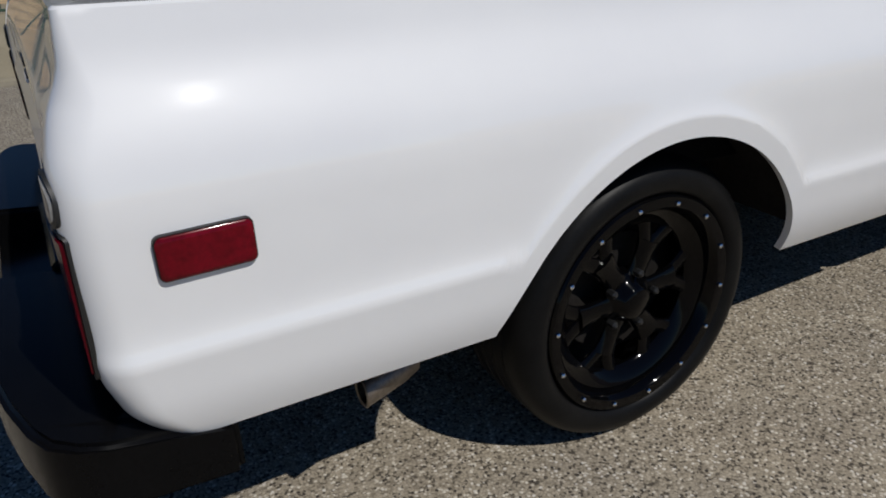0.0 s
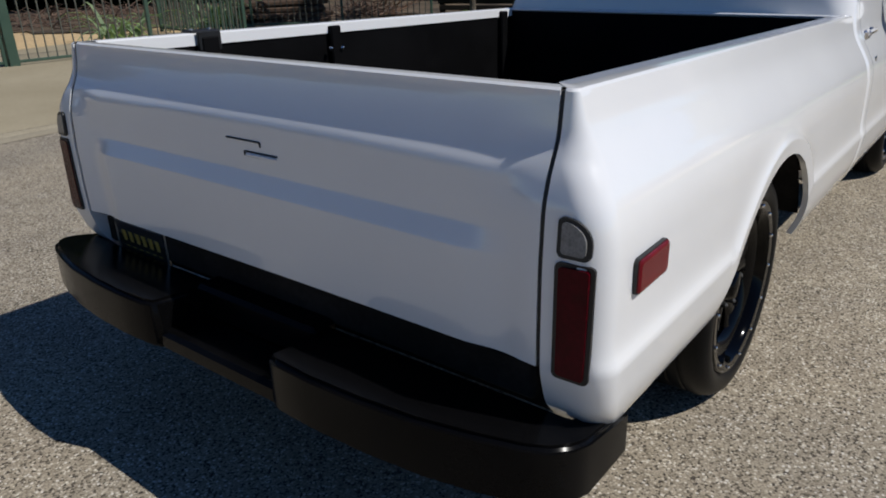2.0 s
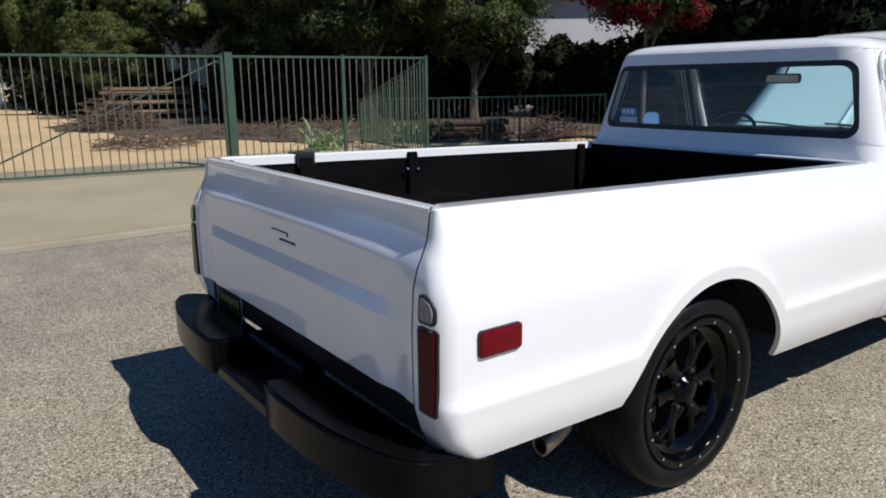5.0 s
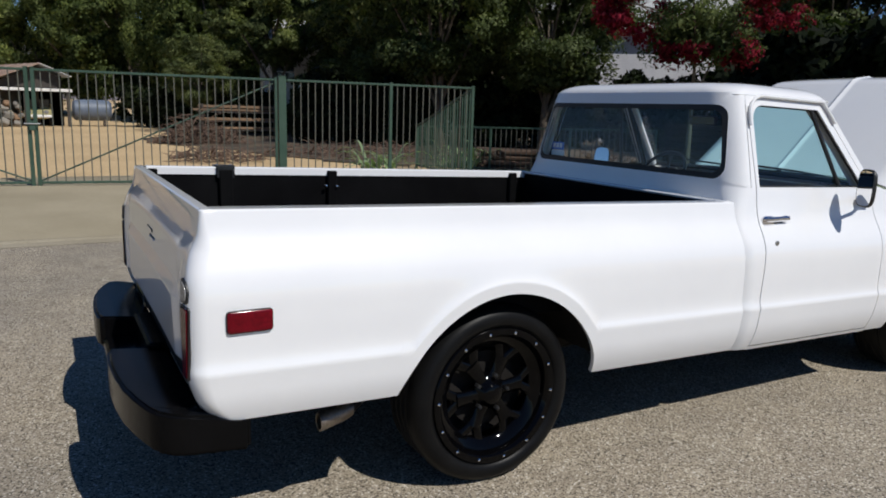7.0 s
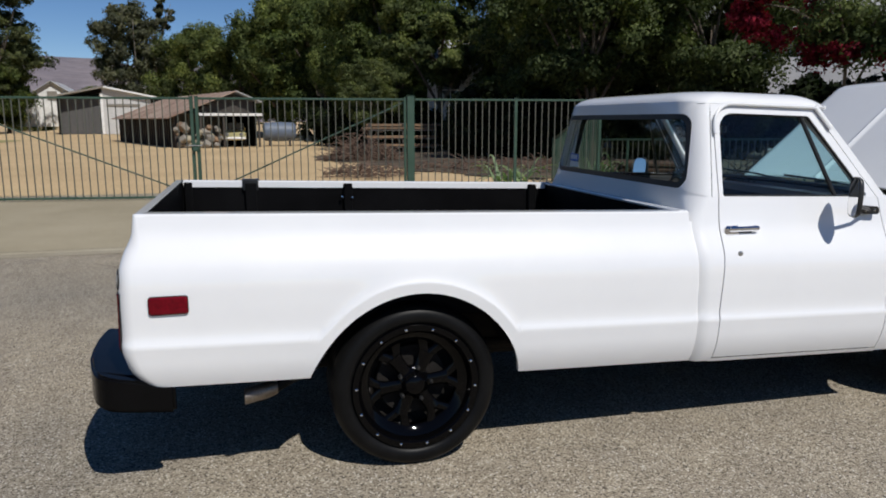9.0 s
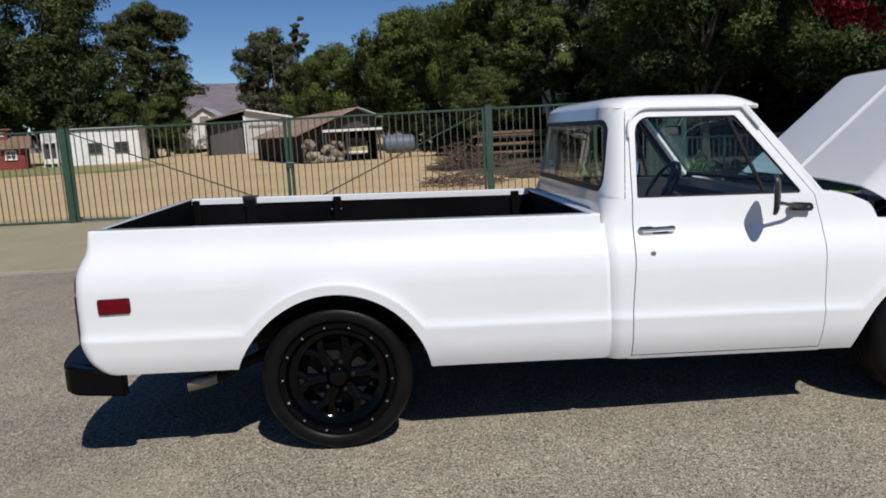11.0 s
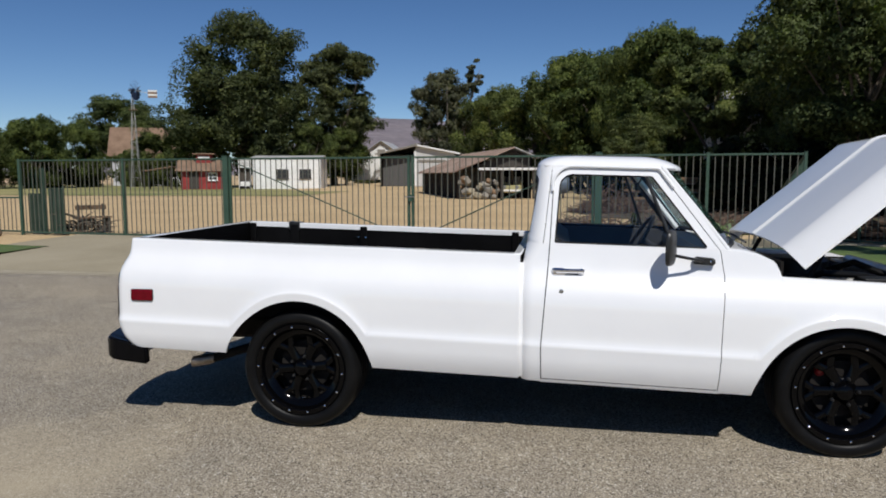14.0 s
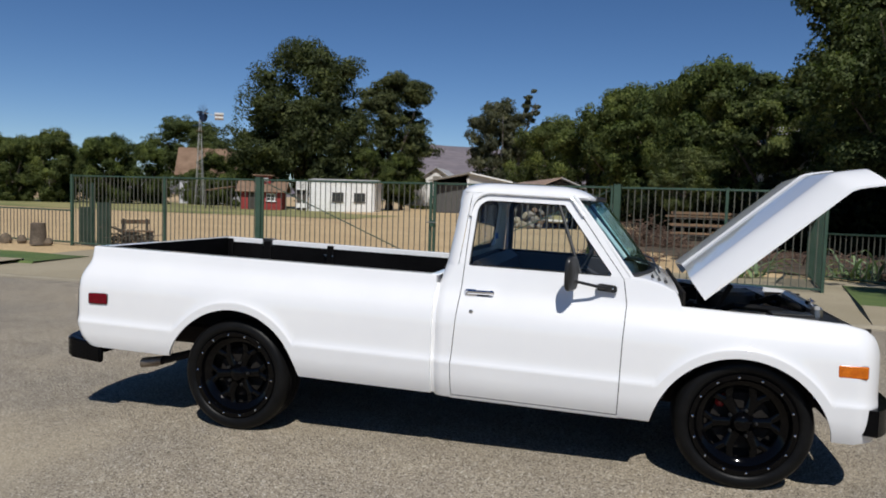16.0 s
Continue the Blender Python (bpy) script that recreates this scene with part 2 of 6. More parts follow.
BARK = mottled("bark", (0.075, 0.058, 0.042), (0.15, 0.12, 0.09), 3.0, 25.0, 0.95, 0.8, 0.03)
PALEBARK = mottled("pale_bark", (0.2, 0.17, 0.13), (0.33, 0.29, 0.23), 3.0, 25.0, 0.9, 0.6, 0.02)
LEAF = leaf_material("oak_leaf", (0.036, 0.05, 0.018), (0.078, 0.1, 0.036), (0.135, 0.155, 0.066))
LAURELLEAF = leaf_material("laurel_leaf", (0.036, 0.05, 0.015), (0.075, 0.096, 0.034), (0.135, 0.155, 0.07), 0.4)
LEAFLIGHT = leaf_material("pepper_tree_leaf", (0.036, 0.052, 0.016), (0.09, 0.115, 0.036), (0.165, 0.19, 0.07))
LEAFGREY = leaf_material("eucalyptus_leaf", (0.05, 0.055, 0.03), (0.1, 0.105, 0.065), (0.15, 0.15, 0.1))
BLOSSOM = leaf_material("crimson_blossom", (0.06, 0.003, 0.008), (0.17, 0.006, 0.02), (0.29, 0.02, 0.045))
LEAFFAR = leaf_material("broad_tree_leaf", (0.034, 0.044, 0.018), (0.072, 0.085, 0.036), (0.12, 0.132, 0.064))
# Near-black leaf colours hold the shade of the overhanging trees.
HEDGESHADED = leaf_material("shade_dark_hedge_leaf", (0.004, 0.007, 0.003), (0.01, 0.016, 0.006), (0.024, 0.034, 0.013))


# ---- mesh helpers ----
class Shape:
    """Collects vertices and faces of one mesh."""

    def __init__(self):
        self.v, self.f = [], []

    def add(self, verts, faces):
        n = len(self.v)
        self.v += [tuple(p) for p in verts]
        self.f += [tuple(n + i for i in face) for face in faces]
        return self

    def box(self, c, s, bev=0.0, m=None):
        """A chamfered box with centre c and full sizes s, turned by the matrix m."""
        hx, hy, hz = (0.5 * a for a in s)
        b = min(bev, 0.45 * min(s)) if bev else 0.0
        pts, faces = [], []
        if not b:
            pts = [(x, y, z) for x in (-hx, hx) for y in (-hy, hy) for z in (-hz, hz)]
            faces = [(0, 1, 3, 2), (4, 6, 7, 5), (0, 4, 5, 1), (2, 3, 7, 6), (0, 2, 6, 4), (1, 5, 7, 3)]
        else:
            idx = {}
            for sx in (-1, 1):
                for sy in (-1, 1):
                    for sz in (-1, 1):
                        for k in range(3):
                            d = [hx - b, hy - b, hz - b]
                            d[k] = (hx, hy, hz)[k]
                            idx[sx, sy, sz, k] = len(pts)
                            pts.append((sx * d[0], sy * d[1], sz * d[2]))
            sg = (-1, 1)
            for s1 in sg:
                faces.append([idx[s1, a, c2, 0] for a, c2 in ((-1, -1), (1, -1), (1, 1), (-1, 1))])
                faces.append([idx[a, s1, c2, 1] for a, c2 in ((-1, -1), (1, -1), (1, 1), (-1, 1))])
                faces.append([idx[a, c2, s1, 2] for a, c2 in ((-1, -1), (1, -1), (1, 1), (-1, 1))])
                for s2 in sg:
                    faces.append([idx[s1, s2, -1, 0], idx[s1, s2, 1, 0], idx[s1, s2, 1, 1], idx[s1, s2, -1, 1]])
                    faces.append([idx[s1, -1, s2, 0], idx[s1, 1, s2, 0], idx[s1, 1, s2, 2], idx[s1, -1, s2, 2]])
                    faces.append([idx[-1, s1, s2, 1], idx[1, s1, s2, 1], idx[1, s1, s2, 2], idx[-1, s1, s2, 2]])
                    for s3 in sg:
                        faces.append([idx[s1, s2, s3, k] for k in range(3)])
        c = Vector(c)
        if m is not None:
            pts = [m @ Vector(p) for p in pts]
        return self.add([c + Vector(p) for p in pts], faces)

    def tube(self, path, radii, n=10, caps=True):
        """A round tube along a path; radii is a number or one for each point."""
        path = [Vector(p) for p in path]
        if isinstance(radii, (int, float)):
            radii = [radii] * len(path)
        up = None
        verts, faces = [], []
        for i, p in enumerate(path):
            d = (path[min(i + 1, len(path) - 1)] - path[max(i - 1, 0)]).normalized()
            if up is None:
                up = d.orthogonal().normalized()
            up = (up - d * up.dot(d)).normalized()
            side = d.cross(up)
            for k in range(n):
                a = 2 * math.pi * k / n
                verts.append(p + radii[i] * (math.cos(a) * up + math.sin(a) * side))
        for i in range(len(path) - 1):
            for k in range(n):
                faces.append((i * n + k, i * n + (k + 1) % n, (i + 1) * n + (k + 1) % n, (i + 1) * n + k))
        if caps:
            faces += [tuple(range(n))[::-1], tuple((len(path) - 1) * n + k for k in range(n))]
        return self.add(verts, faces)

    def grid(self, rows, close=False):
        """A sheet from rows of equally many points."""
        w = len(rows[0])
        faces = []
        for i in range(len(rows) - 1):
            for k in range(w if close else w - 1):
                faces.append((i * w + k, i * w + (k + 1) % w, (i + 1) * w + (k + 1) % w, (i + 1) * w + k))
        return self.add([p for r in rows for p in r], faces)

    def spin(self, profile, centre, axis="y", n=48, close=True):
        """A surface of revolution: profile of (radius, along) round an axis through centre."""
        rows = []
        for r, a in profile:
            row = []
            for k in range(n):
                t = 2 * math.pi * k / n
                p = {"y": (r * math.cos(t), a, r * math.sin(t)), "z": (r * math.cos(t), r * math.sin(t), a),
                     "x": (a, r * math.cos(t), r * math.sin(t))}[axis]
                row.append(Vector(centre) + Vector(p))
            rows.append(row)
        return self.grid(rows, close)

    def prism(self, outline, lo, hi, axis="z"):
        """An outline of 2D points pushed out from lo to hi along an axis."""
        def at(p, h):
            return {"z": (p[0], p[1], h), "y": (p[0], h, p[1]), "x": (h, p[0], p[1])}[axis]
        n = len(outline)
        verts = [at(p, lo) for p in outline] + [at(p, hi) for p in outline]
        faces = [(k, (k + 1) % n, n + (k + 1) % n, n + k) for k in range(n)]
        return self.add(verts, faces + [tuple(range(n)), tuple(range(n, 2 * n))])

    def moved(self, fn):
        self.v = [tuple(fn(*p)) for p in self.v]
        return self

    def mirrored(self):
        s = Shape()
        s.v = [(x, -y, z) for x, y, z in self.v]
        s.f = [f[::-1] for f in self.f]
        return s

    def mesh(self, name, mat, smooth=35.0, normals=True):
        me = bpy.data.meshes.new(name)
        me.from_pydata(self.v, [], self.f)
        if normals:
            bm = bmesh.new()
            bm.from_mesh(me)
            bmesh.ops.recalc_face_normals(bm, faces=bm.faces)
            bm.to_mesh(me)
            bm.free()
        if smooth:
            me.shade_smooth()
            me.set_sharp_from_angle(angle=radians(smooth))
        me.materials.append(mat)
        return me


def part(name, shape, mat, parent=None, label="", smooth=35.0, normals=True):
    ob = new(name, shape.mesh(name, mat, smooth, normals))
    ob.parent = parent
    if label:
        tagged(ob, label)
    return ob


def thing(name, label, category, at=(0, 0, 0), turn=0.0, group="", kind=""):
    ob = new(name)
    ob.location = at
    ob.rotation_euler = (0, 0, radians(turn))
    ob.empty_display_size = 0.2
    return tagged(ob, label, category, group, kind)


def structure(name, shape, mat, label="", category="", smooth=35.0):
    return tagged(part(name, shape, mat, None, "", smooth), label, category, "", "structure")


# ---- the pickup truck: x from tail to nose, rear axle at x = 0, right side at -y ----
RAKE = 0.026
AXLE = 3.226
RIDGE = 0.657
ARCHES = ((0.0, 0.37, 0.47, 0.05), (3.205, 0.378, 0.482, 0.05))


def table(points, soft=0.03):
    """A smooth curve through (z, value) points."""
    zs = np.linspace(0.3, 1.9, 641)
    p = sorted(points)
    v = np.interp(zs, [a for a, _ in p], [b for _, b in p])
    k = max(1, int(soft / 0.0025))
    pad = np.concatenate([np.full(k, v[0]), v, np.full(k, v[-1])])
    v = np.convolve(pad, np.ones(2 * k + 1) / (2 * k + 1), "valid")
    return lambda z: float(np.interp(z, zs, v))


half_width = table([(0.3, 1.016), (0.80, 1.016), (0.9, 1.013), (0.955, 1.004), (1.0, 0.986), (1.05, 0.955), (1.10, 0.926), (1.177, 0.907), (1.25, 0.893), (1.3, 0.878)])
tail_x = table([(0.3, -1.1), (0.45, -1.14), (0.49, -1.18), (0.54, -1.22), (0.62, -1.245), (0.7, -1.247), (0.85, -1.247), (0.97, -1.24), (1.03, -1.222), (1.09, -1.192), (1.18, -1.18), (1.9, -1.18)], 0.02)
cab_rear = table([(0.3, 1.385), (1.1, 1.385), (1.275, 1.412), (1.5, 1.435), (1.65, 1.45), (1.8, 1.475)])


def cab_half(z):
    return half_width(z) if z < 1.25 else 0.893 - 0.3 * (z - 1.25)


def side_out(x, z):
    """How far out the body side stands at (x, z): the shoulder, the ridge line and the wheel lips."""
    base = half_width(z)
    s = z - RIDGE
    for cx, cz, r, lip in ARCHES:
        dx = x - cx
        if dx < 0:
            dx *= 1 - 0.07 * min(1.0, max(0.0, (0.75 - z) / 0.25))
        s = min(s, math.hypot(dx, z - cz) - r - lip)
    under = max(0.0, min(0.25, -s) - 0.075) / 0.15
    return base + (0.015 * math.exp(-s / 0.022) if s >= 0 else 0.015 + 0.1 * max(s, -0.25) - 0.033 * under ** 2)


def raked(shape):
    return shape.moved(lambda x, y, z: (x, y, z - RAKE * x))


def both_sides(name, shape, mat, parent, label="", smooth=35.0):
    a = part(name, raked(shape), mat, parent, label, smooth)
    b = part(name, shape.mirrored(), mat, parent, label, smooth)
    return a, b


truck = thing("pickup_truck", "white classic fleetside pickup truck with raised hood and black wheels", "pickup truck")


def arch_line(cx, cz, r, back, n=73):
    """The arch edge from its rear foot to its front foot; back stretches the rear foot backwards."""
    pts = []
    for a in np.linspace(178, 4, n):
        c, q = math.cos(radians(a)), math.sin(radians(a))
        pts.append((cx + r * c * (1 + (back * (1 - q) ** 1.2 if c < 0 else 0.0)), cz + r * q))
    return pts


def arch_columns(x0, x1, line, lows, step=0.02):
    """(x, lowest z) from x0 to x1, set close where the wheel arch turns steep; lows are the sill heights behind and before."""
    mid = [(x, z) for x, z in line if z > lows[0 if x < line[len(line) // 2][0] else 1] - 1e-4]
    back = [(x, lows[0]) for x in np.arange(x0, mid[0][0] - 0.006, step)] + [(mid[0][0] - 0.002, lows[0])]
    front = [(mid[-1][0] + 0.002, lows[1])] + [(x, lows[1]) for x in np.linspace(mid[-1][0] + 0.012, x1, max(2, int((x1 - mid[-1][0]) / step)))]
    return back + mid + front


def skirt(shape, loop, shift):
    """A narrow flange from a row of points, moved by shift."""
    shape.grid([loop, [tuple(a + b for a, b in zip(p, shift)) for p in loop]])


# tailgate: two ledges that face slightly up, the lower one with pointed ends
def step_up(t):
    t = min(max(t, 0.0), 1.0)
    return t * t * (3 - 2 * t)


def tailgate_x(y, z):
    q = abs(y)
    # upper panel leans out more and more down to a rounded break, which turns up at both ends
    brk = 1.047 - 0.012 * (y / 0.8) ** 2 + 0.022 * step_up((q - 0.72) / 0.14)
    up = max(0.0, 1.176 - max(z, brk))
    x = -1.178 - 0.05 * up - 1.8 * up ** 2
    roll = min(max((brk - z) / 0.03, 0.0), 1.0)
    x -= (0.05 + 3.6 * max(0.0, 1.176 - brk)) * 0.03 * (roll - 0.5 * roll ** 2)
    # narrow slanted ledge with pointed ends over the lower panel
    end = min(1.0, max(0.0, (0.815 - q) / 0.12))
    x -= 0.021 * min(1.0, max(0.0, (0.9 - z) / 0.048)) * end
    x += 0.006 * max(0.0, 0.85 - z) / 0.22
    side = step_up((q - 0.7) / 0.172)
    return x + (tail_x(max(z, 0.64)) + 0.002 - x) * side


# bed side, round the rear corner to the tailgate's edge
def bedside():
    s = Shape()
    cx, cz, r, _ = ARCHES[0]
    low, top, rc, n = 0.474, 1.176, 0.06, 64
    cols = []
    for t in np.linspace(0, 1, 8):
        cols.append([("rear", t), None])
    for a in np.linspace(90, 0, 14)[1:]:
        cols.append([("bend", radians(a)), None])
    for t in np.linspace(0, 1, 14)[1:-1]:
        cols.append([("tail", t), None])
    for x, z in arch_columns(-0.85, 1.374, arch_line(cx, cz, r, 0.12), (0.474, 0.437)):
        cols.append([("side", x), z])
    rows = [[] for _ in range(n + 4)]
    for (kind, q), z0 in cols:
        z0 = low if z0 is None else z0
        for i in range(n):
            z = z0 + (top - z0) * i / (n - 1)
            xr = tail_x(z)
            out = side_out(-0.9, z)
            rz = min(rc, out - 0.893)
            if kind == "rear":
                p = (xr, -(0.883 + q * (out - rz - 0.883)), z)
            elif kind == "bend":
                p = (xr + rz - rz * math.sin(q), -(out - rz + rz * math.cos(q)), z)
            elif kind == "tail":
                p = (xr + rz + q * (-0.85 - xr - rz), -out, z)
            else:
                p = (q, -side_out(q, z), z)
            rows[i].append(p)
        x, y, z = rows[n - 1][-1]
        if kind == "side" or kind == "tail":
            rows[n].append((x, y + 0.006, 1.181))
            rows[n + 1].append((max(x, -1.13), -0.84, 1.183))
            rows[n + 2].append((max(x, -1.13), -0.832, 1.178))
            rows[n + 3].append((max(x, -1.13), -0.832, 1.14))
        else:
            rows[n].append((x + 0.005, min(y + 0.004, -0.883), 1.181))
            rows[n + 1].append((-1.13, -0.84, 1.183))
            rows[n + 2].append((-1.13, -0.832, 1.178))
            rows[n + 3].append((-1.13, -0.832, 1.14))
    s.grid(rows)
    skirt(s, rows[0], (0, 0.02, 0.004))
    skirt(s, [row[-1] for row in rows[:n]], (0.0, 0.13, 0))
    skirt(s, [row[0] for row in rows[:n]], (0.05, 0.0, 0))
    return s


both_sides("bed_side", bedside(), PAINT, truck)

tg = Shape()
tg_rows = []
for z in np.linspace(0.632, 1.176, 150):
    tg_rows.append([(tailgate_x(y, z), y, z) for y in np.linspace(-0.872, 0.872, 121)])
tg_rows.append([(-1.172, y, 1.181) for y in np.linspace(-0.87, 0.87, 121)])
tg_rows.append([(-1.142, y, 1.181) for y in np.linspace(-0.87, 0.87, 121)])
tg_rows.append([(-1.138, y, 1.176) for y in np.linspace(-0.87, 0.87, 121)])
tg.grid(tg_rows)
skirt(tg, tg_rows[0], (0.05, 0, 0.0))
skirt(tg, [r[0] for r in tg_rows[:150]], (0.05, 0, 0))
skirt(tg, [r[-1] for r in tg_rows[:150]], (0.05, 0, 0))
tailgate = part("tailgate", raked(tg), PAINT, truck, "white tailgate with two creased ledges")
part("inner_panel", raked(Shape().box((-1.148, 0, 0.9), (0.018, 1.70, 0.548), 0.006)), LINER, tailgate, "black inner panel")
# Black strips added in the open side gaps in place of their shade.
for sign in (-1, 1):
    gap = Shape().grid([[(tailgate_x(0.878, z) + 0.003, sign * y, z) for y in (0.870, 0.886)] for z in np.linspace(0.632, 1.176, 120)])
    part("gap_shade_strip", raked(gap), SEAL, tailgate, "dark strip standing in for shade in the gap beside the tailgate")
hx = tailgate_x(0.0, 0.98)
h = Shape().box((hx, 0.017, 1.012 - 0.03), (0.008, 0.135, 0.005), 0.002).box((hx, -0.051, 1.006 - 0.03), (0.008, 0.005, 0.014), 0.002)
part("handle_slot", raked(h), SEAL, tailgate, "thin black latch seam")
hx = tailgate_x(-0.05, 0.947)
h = Shape().box((hx - 0.0005, -0.05, 0.9535), (0.006, 0.128, 0.004), 0.001).box((hx - 0.001, 0.012, 0.948), (0.006, 0.006, 0.012), 0.001)
part("handle_shadow_gap", raked(h), SEAL, tailgate, "thin dark gap round the tailgate handle")
part("handle", raked(Shape().box((hx - 0.003, -0.053, 0.9455), (0.008, 0.118, 0.01), 0.003)), PAINT, tailgate, "slim white tailgate handle")

# tail lamps with dark bezels
def lens_outline(y0, y1, z0, z1, rr, cut=0.0):
    pts = []
    rad = [rr, rr, cut or rr, rr]
    corners = [(y0, z0), (y1, z0), (y1, z1), (y0, z1)]
    for k, (cy, cz) in enumerate(corners):
        q = rad[k]
        my, mz = cy + (q if k in (0, 3) else -q), cz + (q if k in (0, 1) else -q)
        for a in np.linspace(180 + 90 * k, 270 + 90 * k, 7):
            pts.append((my + q * math.cos(radians(a)), mz + q * math.sin(radians(a))))
    return pts


def tail_lamp(y0, y1, z0, z1, cut, mat, name, label):
    for sign in (-1, 1):
        def o(pts):
            return [(sign * a, b) for a, b in pts]
        def wrap(x, y, z):
            k = max(0.0, abs(y) - side_out(-0.9, z - 0.032) + 0.062)
            return (x + 0.062 - math.sqrt(max(0.062 ** 2 - k * k, 0.0)) + tail_x(z - 0.032) + 1.239, y, z)
        rim = part(name, Shape().prism(o(lens_outline(y0, y1, z0, z1, 0.012, cut)), -1.2455, -1.222, "x").moved(wrap), SEAL, truck, label)
        part("lens", Shape().prism(o(lens_outline(y0 + 0.009, y1 - 0.009, z0 + 0.008, z1 - 0.008, 0.008, max(cut - 0.008, 0))), -1.2475, -1.24, "x").moved(wrap), mat, rim)


tail_lamp(0.914, 0.981, 0.917, 0.995, 0.05, CLEARLENS, "reverse_lamp", "clear reverse lamp with rounded top in black bezel")
tail_lamp(0.912, 0.990, 0.660, 0.908, 0.0, TAILRED, "tail_lamp", "tall red tail lamp in black bezel")

# side markers
def marker(x0, x1, z0, z1, mat, name, label, sink=0.0):
    for sign in (-1, 1):
        y = -(half_width(0.85) + 0.001 - sink)
        lo, hi = sorted((sign * -(y + 0.006), sign * -(y - 0.008)))
        base = part(name, Shape().prism(lens_outline(x0, x1, z0, z1, 0.012), lo, hi, "y"), SEAL, truck, label)
        lens = []
        for inset, out in ((0.002, 0.0), (0.002, 0.011), (0.005, 0.0135), (0.009, 0.0145)):
            lens.append([(px, sign * -(y - out), pz) for px, pz in lens_outline(x0 + inset, x1 - inset, z0 + inset, z1 - inset, 0.011)])
        body = Shape().grid(lens, True)
        body.add(lens[-1], [tuple(range(len(lens[-1])))])
        part("lens", body, mat, base)
        for xs in (x0 + 0.016, x1 - 0.016):
            part("screw", Shape().spin([(0.004, 0.0), (0.003, 0.002), (0.0003, 0.0025)], (xs, sign * (-y + 0.0145), (z0 + z1) / 2), "y", 8), CHROME, base)


marker(-1.129, -0.976, 0.815, 0.891, REDLENS, "side_marker", "red rectangular side marker lamp")
marker(3.684, 3.838, 0.712, 0.786, AMBER, "front_side_marker", "amber rectangular side marker lamp", 0.013)

# bed interior
liner = part("bed_floor", raked(Shape().box((0.1, 0, 0.70), (2.48, 1.66, 0.03), 0.004)), LINER, truck, "black lined cargo floor")
for k in range(11):
    part("floor_rib", raked(Shape().box((0.1, -0.62 + 0.124 * k, 0.722), (2.44, 0.05, 0.016), 0.006)), LINER, liner)
for sign in (-1, 1):
    wall = part("bed_inner_wall", raked(Shape().box((0.1, sign * 0.846, 0.93), (2.48, 0.016, 0.47), 0.003)), LINER, truck, "black lined inner bed wall")
    for x, w in ((-1.10, 0.05), (-0.715, 0.075), (-0.085, 0.06), (1.235, 0.06)):
        part("stake_post", raked(Shape().box((x, sign * 0.826, 0.94), (w, 0.03, 0.46), 0.006)), LINER, wall)
    arc = [(0.43 * math.cos(radians(a)), 0.71 + 0.24 * math.sin(radians(a)) ** 0.6) for a in range(0, 181, 12)]
    part("wheel_house", raked(Shape().prism(arc, sign * 0.60, sign * 0.838, "y")), LINER, wall)
    for x, z in ((-0.127, 1.082), (-0.06, 1.078)):
        part("bolt", Shape().spin([(0.011, 0.0), (0.011, -sign * 0.006), (0.007, -sign * 0.012), (0.0005, -sign * 0.013)], (x, sign * 0.812, z), "y", 10), CHROME, wall)
    if sign < 0:
        continue
    plate = part("rail_bracket", raked(Shape().box((-0.716, sign * 0.868, 1.186), (0.115, 0.06, 0.012), 0.003).box((-0.716, sign * 0.822, 1.155), (0.10, 0.012, 0.07), 0.004)), BLACKPLASTIC, wall, "black steel rail bracket")
    for x in (-0.755, -0.677):
        part("bolt", raked(Shape().spin([(0.008, 0.0), (0.007, 0.004), (0.0005, 0.005)], (x, sign * 0.868, 1.192), "z", 8)), STEEL, plate)
part("bed_front_wall", raked(Shape().box((1.347, 0, 0.93), (0.016, 1.69, 0.49), 0.004)), LINER, truck, "black front wall of the bed")
part("front_rail_cap", raked(Shape().box((1.357, 0, 1.176), (0.05, 1.78, 0.016), 0.006)), PAINT, truck)


# cab side behind the door
def panel(x_lo, x_hi, z_lo, z_hi, nx, nz, skirts=True):
    s = Shape()
    rows = []
    for i in range(nz):
        t = i / (nz - 1)
        row = []
        for k in range(nx):
            u = k / (nx - 1)
            z = z_lo + (z_hi - z_lo) * t
            x = x_lo(z) + (x_hi(z) - x_lo(z)) * u
            row.append((x, -side_out(x, z), z))
        rows.append(row)
    s.grid(rows)
    if skirts:
        skirt(s, [r[0] for r in rows], (0, 0.05, 0))
        skirt(s, [r[-1] for r in rows], (0, 0.05, 0))
        skirt(s, rows[0], (0, 0.04, 0))
    return s


def curve(points):
    p = sorted(points)
    return lambda z: float(np.interp(z, [a for a, _ in p], [b for _, b in p]))


door_back = curve([(0.445, 1.510), (0.65, 1.508), (1.08, 1.542), (1.25, 1.553)])
door_front = curve([(0.42, 2.516), (0.9, 2.532), (1.1, 2.547), (1.25, 2.525)])
pillar_back = curve([(0.43, 1.379), (1.14, 1.379), (1.19, 1.44), (1.25, 1.485)])
RC = 0.07


def corner_size(z):
    """Depth and width of the rounded rear corner of the cab."""
    return float(np.interp(z, [1.15, 1.25], [0.07, 0.1])), float(np.interp(z, [1.12, 1.25, 1.45], [0.05, 0.14, 0.17]))


